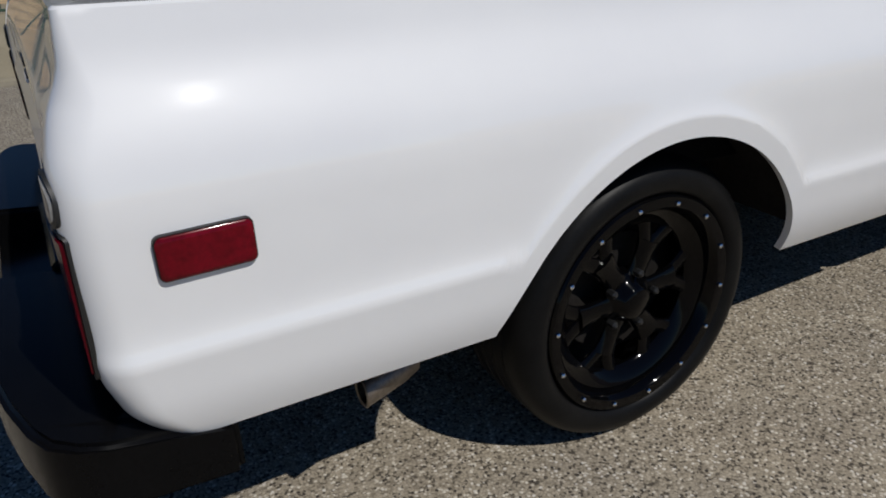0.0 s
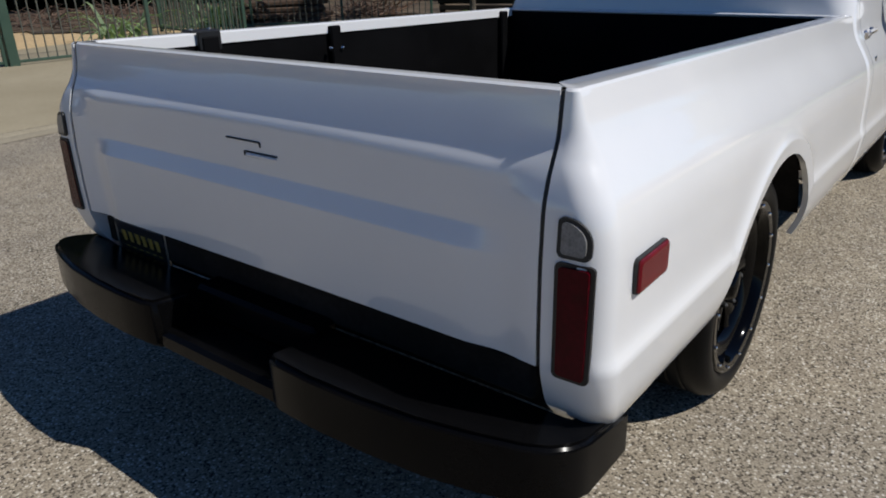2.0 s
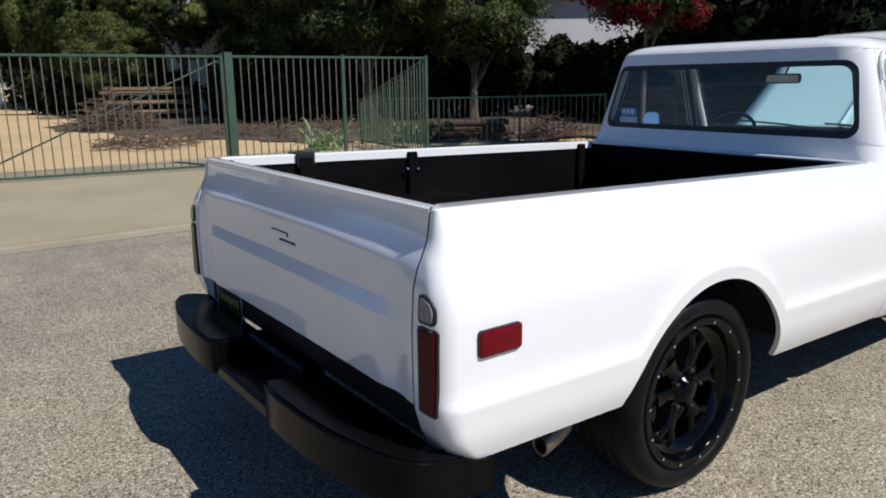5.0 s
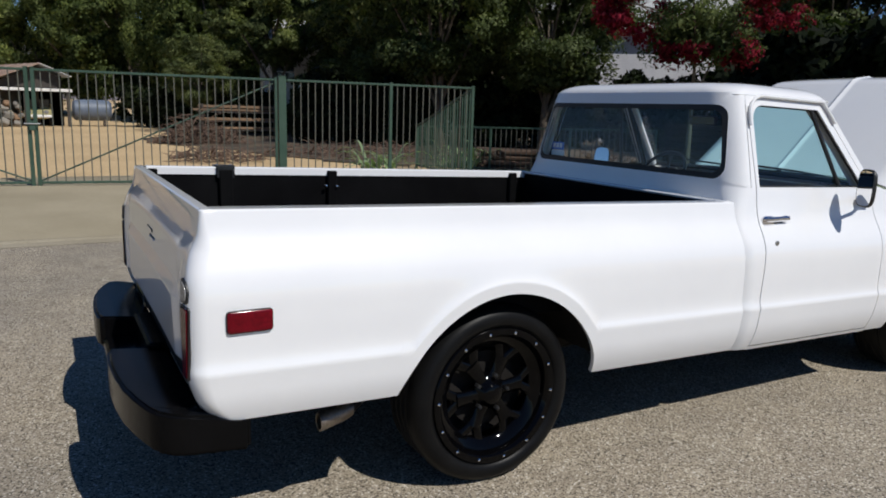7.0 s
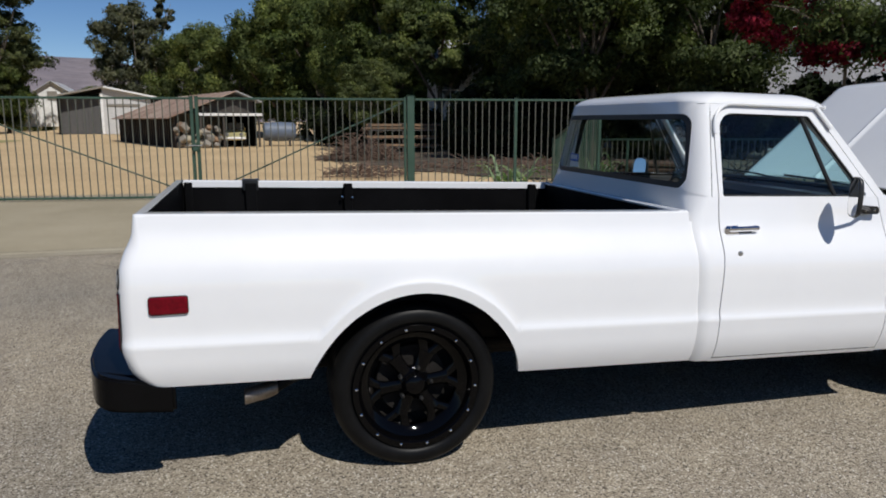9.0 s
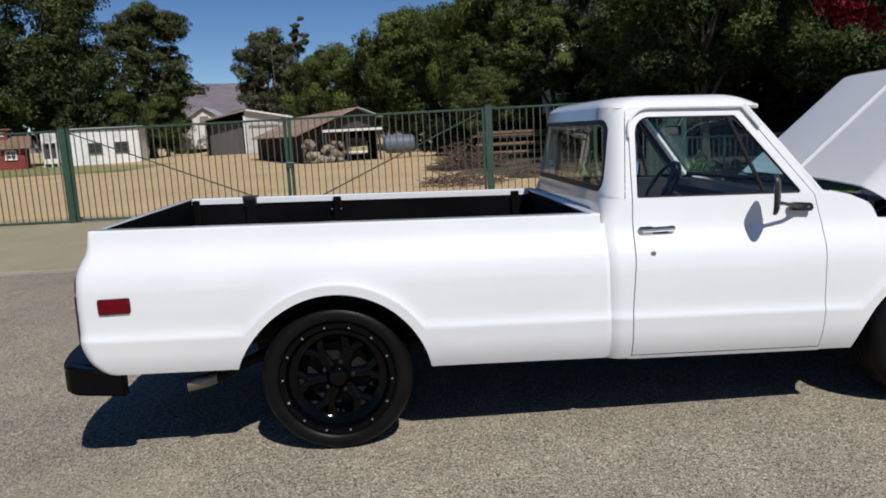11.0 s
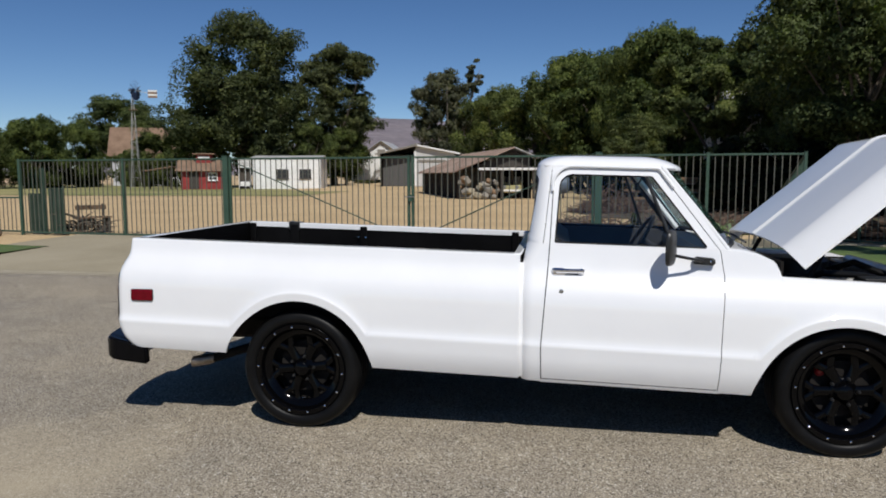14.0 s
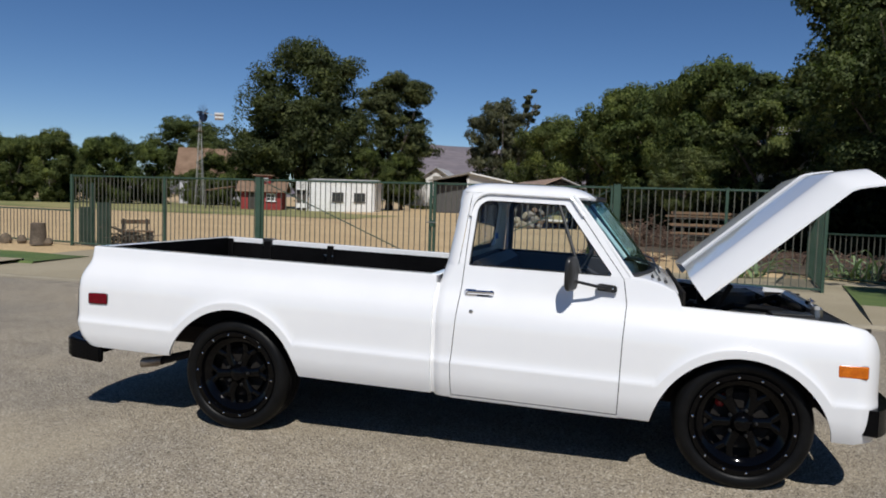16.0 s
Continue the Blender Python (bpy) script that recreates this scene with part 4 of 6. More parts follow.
bumper = None
for sign in (-1, 1):
    s = Shape().prism(half_plan(sign), 0.0, 1.0)
    s.moved(lambda x, y, z: (x, y, np.interp(x, [-1.4, -1.3, -1.05], [0.42, 0.415, 0.388]) * (1 - z) + np.interp(x, [-1.4, -1.28, -1.05], [0.57, 0.562, 0.508]) * z))
    me = s.mesh("bumper_lobe", BUMPERBLACK, 0)
    bm = bmesh.new()
    bm.from_mesh(me)
    bmesh.ops.bevel(bm, geom=[e for e in bm.edges if e.calc_face_angle(0) > radians(40)], offset=0.014, segments=3, affect="EDGES")
    bm.to_mesh(me)
    bm.free()
    me.shade_smooth()
    me.set_sharp_from_angle(angle=radians(40))
    if bumper is None:
        bumper = new("rear_bumper", me)
        bumper.parent = truck
        tagged(bumper, "gloss black step bumper with two lobes")
    else:
        lobe = new("bumper_lobe", me)
        lobe.parent = bumper
part("bumper_step", Shape().box((-1.31, 0, 0.445), (0.22, 0.5, 0.06), 0.012).box((-1.24, 0, 0.52), (0.09, 0.5, 0.1), 0.012), BUMPERBLACK, bumper)
tilt_p = Matrix.Rotation(radians(-8), 3, "Y")
plate = part("number_plate", Shape().box((-1.205, 0.645, 0.582), (0.006, 0.285, 0.125), 0.002, tilt_p), PLATEDARK, truck, "dark plate with gold bars in steel frame")
for k in range(6):
    part("plate_bar", Shape().box((-1.2095, 0.742 - 0.039 * k, 0.582), (0.003, 0.021, 0.062), 0.001, tilt_p), PLATEGOLD, plate)
fr = Shape()
for c, sz in (((-1.2, 0.645, 0.646), (0.01, 0.3, 0.012)), ((-1.215, 0.645, 0.518), (0.01, 0.3, 0.012)), ((-1.207, 0.79, 0.582), (0.01, 0.012, 0.13)), ((-1.207, 0.5, 0.582), (0.01, 0.012, 0.13))):
    fr.box(c, sz, 0.003)
part("plate_frame", fr, STEEL, plate)

# front bumper
fb = []
for y in np.linspace(-1, 1, 41):
    fb.append((4.05 - 0.15 * abs(y) ** 6, 1.015 * y))
fbp = fb + [(x - 0.10, 0.97 * y) for x, y in fb[::-1]]
part("front_bumper", Shape().prism(fbp, 0.40, 0.545), BUMPERBLACK, truck, "gloss black front bumper")

# exhaust tip, underbody, wheel wells
ex = Shape().spin([(0.027, 0.10), (0.027, 0.0), (0.032, -0.003), (0.036, 0.0), (0.036, 0.1), (0.03, 0.14)], (0, 0, 0), "x", 20)
tip = part("exhaust_tip", ex.moved(lambda x, y, z: (x - 0.775, y - 0.9 + 0.2 * x, z + 0.395 + 0.14 * x)), PIPE, truck, "dull steel exhaust tip")
part("exhaust_pipe", Shape().tube([(-0.66, -0.875, 0.412), (-0.3, -0.62, 0.5), (0.4, -0.5, 0.42), (1.6, -0.45, 0.38)], 0.03, 10), UNDER, truck)
under = part("underbody", Shape().box((1.25, 0, 0.56), (4.6, 1.1, 0.16), 0.03), UNDER, truck, "dark underbody")
for y in (-0.45, 0.45):
    part("frame_rail", Shape().box((1.6, y, 0.42), (4.2, 0.08, 0.13), 0.01), UNDER, under)
part("cab_underside", Shape().box((1.9, 0, 0.46), (1.1, 1.86, 0.06), 0.02), UNDER, under)
# Dull black sheet added as the deep shade under the tailgate.
part("tailgate_shade_sheet", Shape().box((-1.13, 0, 0.57), (0.02, 1.74, 0.16), 0.004), UNDER, truck, "black sheet standing in for the shade below the tailgate")
part("rear_crossmember", Shape().box((-1.17, 0, 0.6), (0.08, 1.7, 0.1), 0.01), UNDER, under)
for cx, cz, r, sg in ((0.0, 0.37, 0.5, 1), (0.0, 0.37, 0.5, -1), (3.205, 0.295, 0.5, 1), (3.205, 0.295, 0.5, -1)):
    rows = []
    for a in np.linspace(16, 118 if cx < 1 else 164, 24):
        px, pz = cx + r * math.cos(radians(a)), cz + r * math.sin(radians(a))
        rows.append([(px, sg * 0.985, pz), (px, sg * 0.6, pz), (px * 0.3 + cx * 0.7, sg * 0.56, pz * 0.3 + cz * 0.7)])
    part("wheel_well", Shape().grid(rows), UNDER, truck)
for x in (0.0, AXLE):
    part("axle", Shape().tube([(x, -0.75, 0.365), (x, 0.75, 0.365)], 0.05, 12).box((x, 0, 0.365), (0.24, 0.3, 0.22), 0.06), UNDER, truck)


# wheels
TYRE_R = 0.387


def wheel(x, sign, front):
    """A wheel with its outer face towards sign * y."""
    hub = new("wheel")
    hub.parent = truck
    tagged(hub, "black split-spoke wheel with silver rivets and low-profile tyre")
    hub.location = (x, sign * 0.955, TYRE_R - (0.006 if front else 0.003))
    hub.rotation_euler = (0, radians(19 if front else 16), 0 if sign < 0 else math.pi)
    # outer face at y = 0, wheel reaches to +y
    prof = [(0.298, 0.012), (0.305, 0.002), (0.318, -0.006), (0.336, -0.008), (0.354, -0.004), (0.368, 0.007), (0.379, 0.022), (TYRE_R, 0.045)]
    for k in range(4):
        y = 0.07 + 0.045 * k
        prof += [(TYRE_R, y), (TYRE_R - 0.006, y + 0.004), (TYRE_R - 0.006, y + 0.010), (TYRE_R, y + 0.014)]
    prof += [(TYRE_R, 0.232), (0.374, 0.252), (0.345, 0.268), (0.30, 0.27)]
    part("tyre", Shape().spin(prof, (0, 0, 0), "y", 72), RUBBER, hub, "black low-profile tyre")
    lip = [(0.299, 0.02), (0.299, 0.004), (0.294, -0.002), (0.286, -0.002), (0.268, 0.0), (0.262, 0.006), (0.252, 0.03), (0.243, 0.065), (0.240, 0.12), (0.262, 0.24)]
    rim = part("rim", Shape().spin(lip, (0, 0, 0), "y", 72), RIMBLACK, hub, "gloss black deep rim")
    for k in range(14):
        a = 2 * math.pi * (k + 0.5) / 14
        part("rivet", Shape().spin([(0.0068, 0.0), (0.0062, -0.004), (0.0032, -0.0068), (0.0003, -0.0074)], (0.278 * math.cos(a), -0.0015, 0.278 * math.sin(a)), "y", 8), CHROME, rim)
    for k in range(6):
        a = radians(22) + 2 * math.pi * k / 6
        sp = Shape()

        def at(r, ang, y):
            return (r * math.cos(ang), y, r * math.sin(ang))
        sp.tube([at(0.04, a, 0.0), at(0.085, a, 0.0), at(0.13, a, 0.0), at(0.16, a, 0.0)], [0.036, 0.03, 0.032, 0.04], 10)
        for d in (-1, 1):
            sp.tube([at(0.12, a + d * 0.02, 0.0), at(0.16, a + d * 0.1, 0.0), at(0.195, a + d * 0.185, 0.0), at(0.225, a + d * 0.245, 0.0), at(0.252, a + d * 0.262, 0.0)], [0.024, 0.021, 0.021, 0.026, 0.04], 10)
        sp.moved(lambda x, y, z: (x, 0.066 + 0.5 * y - 0.09 * max(0.0, math.hypot(x, z) - 0.21), z))
        part("spoke", sp, RIMBLACK, rim)
    part("spoke_ring", Shape().spin([(0.206, 0.062), (0.214, 0.05), (0.25, 0.034), (0.25, 0.07), (0.206, 0.07)], (0, 0, 0), "y", 48), RIMBLACK, rim)
    cap = Shape().spin([(0.08, 0.09), (0.076, 0.06), (0.056, 0.046), (0.046, 0.026), (0.038, 0.02), (0.001, 0.018)], (0, 0, 0), "y", 32)
    part("hub_cap", cap, RIMBLACK, rim)
    for k in range(5):
        a = 2 * math.pi * (k + 0.3) / 5
        part("lug_nut", Shape().spin([(0.010, 0.06), (0.010, 0.036), (0.005, 0.03), (0.0003, 0.03)], (0.078 * math.cos(a), 0, 0.078 * math.sin(a)), "y", 6), BLACKPLASTIC, rim)
    part("backing_plate", Shape().spin([(0.001, 0.155), (0.235, 0.155), (0.238, 0.17), (0.001, 0.17)], (0, 0, 0), "y", 32), UNDER, hub, "dark brake backing plate")
    disc = part("brake_disc", Shape().spin([(0.03, 0.115), (0.165, 0.115), (0.168, 0.12), (0.168, 0.14), (0.03, 0.14)], (0, 0, 0), "y", 40), UNDER, hub, "brake disc")
    if front:
        part("caliper", Shape().box((-0.13, 0.118, 0.075), (0.05, 0.05, 0.1), 0.015, Matrix.Rotation(radians(28), 3, "Y")), REDPAINT, hub, "red brake caliper")


for sg in (-1, 1):
    wheel(-0.018, sg, False)
    wheel(AXLE, sg, True)

# cab interior
part("cab_floor", Shape().box((2.05, 0, 0.5), (1.15, 1.7, 0.03), 0.005), VINYL, truck)
part("fire_wall", Shape().box((2.62, 0, 0.82), (0.03, 1.7, 0.62), 0.005), VINYL, truck)
part("cab_back_lining", raked(Shape().box((1.475, 0, 0.92), (0.02, 1.66, 0.68), 0.006)), TRIMGREY, truck)
for sign in (-1, 1):
    part("door_lining", raked(Shape().box((2.03, sign * 0.868, 0.86), (0.98, 0.03, 0.76), 0.01)), TRIMGREY, truck, "blue-grey door lining")
    part("arm_rest", Shape().box((1.95, sign * 0.83, 0.98), (0.3, 0.06, 0.05), 0.02), VINYL, truck)
seat = part("bench_seat", Shape().box((1.85, 0, 0.72), (0.5, 1.5, 0.22), 0.07), VINYL, truck, "black vinyl bench seat")
part("seat_back", Shape().box((1.625, 0, 0.98), (0.15, 1.48, 0.50), 0.06, Matrix.Rotation(radians(-10), 3, "Y")), VINYL, seat)
dash = part("dashboard", raked(Shape().box((2.53, 0, 1.17), (0.22, 1.66, 0.13), 0.04).box((2.46, 0, 1.06), (0.1, 1.62, 0.16), 0.03)), BLACKPLASTIC, truck, "black dashboard")
part("glove_box_lid", raked(Shape().box((2.408, -0.45, 1.07), (0.008, 0.4, 0.11), 0.003)), TRIMGREY, dash)
sw = Shape()
sc = Vector((2.20, 0.40, 1.14))
tilt = Matrix.Rotation(radians(-58), 3, "Y")
sw.tube([sc + tilt @ Vector((0.195 * math.cos(a), 0.195 * math.sin(a), 0)) for a in np.linspace(0, 2 * math.pi, 37)], 0.013, 8, False)
wheel_ob = part("steering_wheel", sw, BLACKPLASTIC, truck, "thin black steering wheel")
sp2 = Shape().tube([sc + tilt @ Vector((-0.18, 0, 0)), sc + tilt @ Vector((0, 0, -0.04)), sc + tilt @ Vector((0.18, 0, 0))], 0.011, 6)
sp2.tube([sc + tilt @ Vector((0, 0, -0.02)), sc + Vector((0.3, 0, -0.18))], 0.025, 10)
part("steering_column", sp2, BLACKPLASTIC, wheel_ob)
rm = part("rear_view_mirror", Shape().box((2.13, 0.0, 1.535), (0.03, 0.22, 0.06), 0.014), BLACKPLASTIC, truck, "black interior rear-view mirror")
part("mirror_glass", Shape().box((2.112, 0.0, 1.535), (0.004, 0.2, 0.045), 0.001), DIMMIRROR, rm)
part("mirror_stem", Shape().tube([(2.14, 0, 1.55), (2.2, 0, 1.64)], 0.006, 6), CHROME, rm)


# ---- ground, road, kerb ----
CENTRE = Vector((1.0, -5.0, 0.0))
KERB_LINE = [(-90, 5.5), (-30, 5.5), (-13, 5.5), (-8, 5.5), (-4, 5.5), (0, 5.6), (3, 5.75), (5.4, 6.0), (7.2, 5.5), (8.8, 4.2), (10.1, 2.2), (11.0, 0.0), (11.4, -3), (11.2, -7), (9.5, -11),
             (6, -14.5), (0, -16.0), (-10, -16.0), (-30, -16.0), (-90, -16.0)]


def smooth_line(points, n=10):
    out = []
    for k in range(len(points) - 1):
        p = [Vector(points[min(max(k + d, 0), len(points) - 1)]) for d in (-1, 0, 1, 2)]
        for i in range(n):
            t = i / n
            out.append(0.5 * ((2 * p[1]) + (p[2] - p[0]) * t + (2 * p[0] - 5 * p[1] + 4 * p[2] - p[3]) * t * t + (3 * p[1] - p[0] - 3 * p[2] + p[3]) * t ** 3))
    return out + [Vector(points[-1])]


LINE = smooth_line(KERB_LINE)


def outward(d):
    out = []
    for k, p in enumerate(LINE):
        t = (LINE[min(k + 1, len(LINE) - 1)] - LINE[max(k - 1, 0)]).normalized()
        out.append(p + Vector((-t.y, t.x)) * d)
    return out


def strip(offsets, keep=lambda p: True):
    """A long strip beside the kerb line: offsets are (distance out, height)."""
    rows = []
    for d, z in offsets:
        rows.append([(p.x, p.y, z(q) if callable(z) else z) for p, q in zip(outward(d), LINE)])
    s = Shape()
    w = len(LINE)
    faces = []
    for i in range(len(rows) - 1):
        for k in range(w - 1):
            if keep((LINE[k] + LINE[k + 1]) / 2):
                faces.append((i * w + k, i * w + k + 1, (i + 1) * w + k + 1, (i + 1) * w + k))
    used = sorted({i for f in faces for i in f})
    place = {i: n for n, i in enumerate(used)}
    flat = [p for r in rows for p in r]
    return s.add([flat[i] for i in used], [tuple(place[i] for i in f) for f in faces])


def on_apron(p):
    return p.y > 5 and -9.8 < p.x < 5.9


def rise(q):
    """Kerb height: full beside the lawns, none along the driveway mouth."""
    if q.y < 4.5:
        return 0.13
    a = max(0.0, min(1.0, (-8.6 - q.x) / 1.6)) + max(0.0, min(1.0, (q.x - 5.6) / 1.6))
    return 0.004 + 0.126 * min(1.0, a)


def turf(q):
    """Height of the narrow lawn: level with the driveway at its near end."""
    return 0.1 + 0.035 * min(1.0, max(0.0, (-9.8 - q.x) / 1.4))


road = Shape()
road.add([(-95, -16.2, 0), (12, -16.2, 0), (12, 6.4, 0), (-95, 6.4, 0)], [(0, 1, 2, 3)])
structure("road", road, ASPHALT, "grey chip-seal asphalt road with pale aggregate", "road", 0)
structure("kerb", strip([(-0.22, 0.004), (-0.02, 0.008), (0.0, rise), (0.02, lambda q: rise(q) + 0.008), (0.15, lambda q: rise(q) + 0.01)]), KERBSTONE, "weathered concrete kerb and gutter", "kerb")
structure("pavement", strip([(0.15, lambda q: rise(q) + 0.006), (1.7, lambda q: 0.14), (1.72, 0.1)], lambda p: not on_apron(p)), CONCRETE, "pale concrete pavement", "pavement")
structure("driveway", strip([(0.15, lambda q: min(rise(q) + 0.012, 0.03)), (1.7, 0.06), (4.0, 0.105), (6.3, 0.118)], lambda p: p.y > 5 and -10.6 < p.x < 7.4), CONCRETE, "tan concrete driveway apron in front of the gate", "driveway")
structure("lawn", strip([(1.7, 0.125), (8.3, 0.13), (8.4, 0.08)], lambda p: p.x > 4.5 and -12 < p.y < 4.6), GRASS, "wide green lawn beside the pavement", "lawn")
structure("lawn", strip([(1.7, 0.125), (5.2, 0.13), (5.3, 0.08)], lambda p: not on_apron(p) and p.x > 4.5 and p.y >= 4.6), GRASS, "green lawn strip beside the pavement", "lawn")
structure("lawn", strip([(1.55, 0.03), (1.6, turf), (3.2, turf), (3.3, 0.03)], lambda p: p.y > 5 and p.x < -9.4), GRASS, "narrow green lawn strip beside the driveway", "lawn")


def field_height(x, y):
    pit = 0.13 if (y < 11.5 and y > -17 and x < 12.5) else 0.0
    bank = float(np.interp(y, [58, 78, 100, 130], [0.0, 0.3, 0.9, 1.2])) * min(1.0, max(0.0, (x + 27) / 6)) * min(1.0, max(0.0, (4 - x) / 8))
    return 0.08 + 0.02 * noise.noise((x * 0.2, y * 0.2, 0)) - pit + bank


gx = sorted(set([-2600, -1200, -600, -300, -180, -130] + list(np.arange(-100, 60, 4.0)) + [80, 120, 200, 400, 900, 2600] + [12.6, 16]))
gy = sorted(set([-2600, -1000, -400, -150, -60, -30, -18, -16.3, 6.0, 7.2] + list(np.arange(8, 140, 4.0)) + [170, 220, 300, 500, 1000, 2600]))
gr = Shape().grid([[(float(x), float(y), field_height(x, y)) for x in gx] for y in gy])
structure("ground", gr, DIRT, "dry tan dirt yard", "ground")
FIELD = Shape().grid([[(x, y, 0.105 + 0.015 * noise.noise((x * 0.2, y * 0.2, 0))) for x in np.linspace(x0, x1, 24)] for y, x0, x1 in
                      [(44, -44, -17), (48, -60, -17.2), (54, -90, -17.5), (60, -95, -17.5), (66, -100, -18), (74, -105, -19), (84, -110, -21), (95, -115, -30)]])
structure("field_grass", FIELD, DRYGRASS, "patchy green and straw-coloured grass", "grass")


litter_edge = smooth_line([(1.6, 27.0), (2.7, 22.0), (4.3, 17.5), (5.8, 14.8), (7.3, 13.4), (9.0, 12.0), (12.2, 10.1), (16.0, 8.6), (19.3, 4.0), (19.8, -8.0)], 14)
ragged = [(p.x + 0.9 * noise.noise((p.x * 0.9, p.y * 0.9, 0)) + 0.4 * noise.noise((p.x * 3, p.y * 3, 2)), p.y + 1.1 * noise.noise((p.x * 0.8, p.y * 0.8, 5)) + 0.4 * noise.noise((p.x * 3, p.y * 3, 7))) for p in litter_edge]
structure("leaf_litter", Shape().grid([[(x, y, 0.108) for x, y in ragged], [(p.x + 4, p.y + 7, 0.115) for p in litter_edge], [(p.x + 12, p.y + 24, 0.115) for p in litter_edge]]), LITTER, "dark leaf litter under the trees", "leaf litter")


# ---- steel fence and double gate ----
def fence_y(x):
    return 10.02 - 0.11 * (x - 2.36)


SLOPE = math.degrees(math.atan(-0.11))


def post(parent, x, top, w, local=True, y=0.0, base=0.0, mat=FENCEGREEN):
    s = Shape().box((x, y, (base + top) / 2), (w, w, top - base), 0.006).box((x, y, top + 0.006), (w + 0.012, w + 0.012, 0.014), 0.004)
    return part("post", s, mat, parent)


def fence_run(name, label, x0, x1, low, high, at, turn, posts, bar_step=0.135, slope_to=None, brace=None, group="", bar_mat=FENCEBAR, bar_w=0.018):
    """A run of bars from x0 to x1 along its own axis, with top and bottom rails."""
    f = thing(name, label, "gate" if "gate" in name else "fence", at, turn, group)
    hi2 = high if slope_to is None else slope_to
    L = x1 - x0
    ang = math.atan2(hi2 - high, L)
    for z0, z1, nm in ((low, low, "bottom_rail"), (high, hi2, "top_rail")):
        m = Matrix.Rotation(-math.atan2(z1 - z0, L), 3, "Y")
        part(nm, Shape().box(((x0 + x1) / 2, 0, (z0 + z1) / 2), (math.hypot(L, z1 - z0), 0.04, 0.04), 0.005, m), FENCEGREEN, f)
    n = max(2, int(round(L / bar_step)))
    proto = None
    for k in range(1, n):
        x = x0 + L * k / n
        top = high + (hi2 - high) * k / n
        if slope_to is None and proto is not None:
            b = new("bar", proto.data)
            b.parent = f
            b.location = (x, 0, 0)
        else:
            b = part("bar", Shape().box((0, 0, (low + top) / 2), (bar_w, bar_w, top - low), 0.002), bar_mat, f)
            b.location = (x, 0, 0)
            proto = proto or b
    for x, w in posts:
        post(f, x, high + 0.03 if abs(x - x0) < abs(x - x1) or slope_to is None else hi2 + 0.02, w, base=-0.06)
    if brace:
        part("brace", Shape().tube([(brace[0], 0.03, brace[1]), (brace[2], 0.03, brace[3])], 0.014, 8), FENCEGREEN, f)
    return f


def along(xa):
    return (xa, fence_y(xa), 0.06)


K2 = 1 / math.cos(math.atan(0.11))
XE, XM, XJ, XG, XC = -12.38, -6.3, -1.7, 2.35, 6.2
fence_run("fence", "tall green steel bar fence", 0, (XM - XE) * K2, 0.08, 1.94, along(XE), SLOPE, [(0.0, 0.075), ((-9.2 - XE) * K2, 0.06)], group="tall fence panels")
gate_label = "closed green steel driveway gate leaf with diagonal brace"
L1, L2 = (XJ - XM) * K2, (XG - XJ) * K2
fence_run("gate", gate_label, 0.09, L1 - 0.02, 0.10, 1.94, along(XM), SLOPE, [(L1 - 0.045, 0.06), (0.11, 0.05)], brace=(0.1, 1.9, L1 - 0.05, 0.12), group="gate leaves")
fence_run("gate", gate_label, 0.03, L2 - 0.09, 0.10, 1.94, along(XJ), SLOPE, [(0.05, 0.06), (L2 - 0.11, 0.05)], brace=(0.05, 0.12, L2 - 0.1, 1.9), group="gate leaves")
for xa in (XM, XG):
    g = thing("gate_post", "thick green steel gate post", "post", along(xa), SLOPE, "gate posts")
    post(g, 0, 2.0, 0.14, base=-0.06)
fence_run("fence", "tall green steel bar fence", 0.08, (XC - XG) * K2, 0.10, 1.94, along(XG), SLOPE, [((4.45 - XG) * K2, 0.06), ((XC - XG) * K2, 0.06)], group="tall fence panels")
latch = thing("gate_latch", "steel gate latch box", "latch", (XJ, fence_y(XJ) - 0.06, 1.1), SLOPE)
part("latch_box", Shape().box((0, 0, 0), (0.1, 0.05, 0.16), 0.01), FENCEGREEN, latch)
part("latch_bar", Shape().tube([(-0.12, -0.03, 0.03), (0.12, -0.03, 0.03)], 0.012, 8), STEEL, latch)
# return panel that steps down to the low fence
PX, PY = 6.72, 13.1
cx0, cy0 = XC, fence_y(XC)
rt = math.degrees(math.atan2(PY - cy0, PX - cx0))
fence_run("fence", "green steel return panel with sloping top rail", 0.0, math.hypot(PX - cx0, PY - cy0), 0.10, 1.94, (cx0, cy0, 0.06), rt, [(math.hypot(PX - cx0, PY - cy0), 0.06)], slope_to=1.07, bar_mat=FENCEGREEN, bar_w=0.024)
EX, EY = 10.55, 8.75
lt = math.degrees(math.atan2(EY - PY, EX - PX))
LL = math.hypot(EX - PX, EY - PY)
fence_run("fence", "low green steel bar fence", 0.0, LL, 0.10, 1.07, (PX, PY, 0.06), lt, [(LL * k / 3, 0.05) for k in range(1, 4)], bar_step=0.13, slope_to=1.16, group="low fence panels")
fence_run("fence", "low green steel bar fence", -9.0, 0, 0.10, 0.98, (XE - 0.06, fence_y(XE), 0.06), SLOPE, [(-9, 0.05), (-6, 0.05), (-3, 0.05)], group="low fence panels")


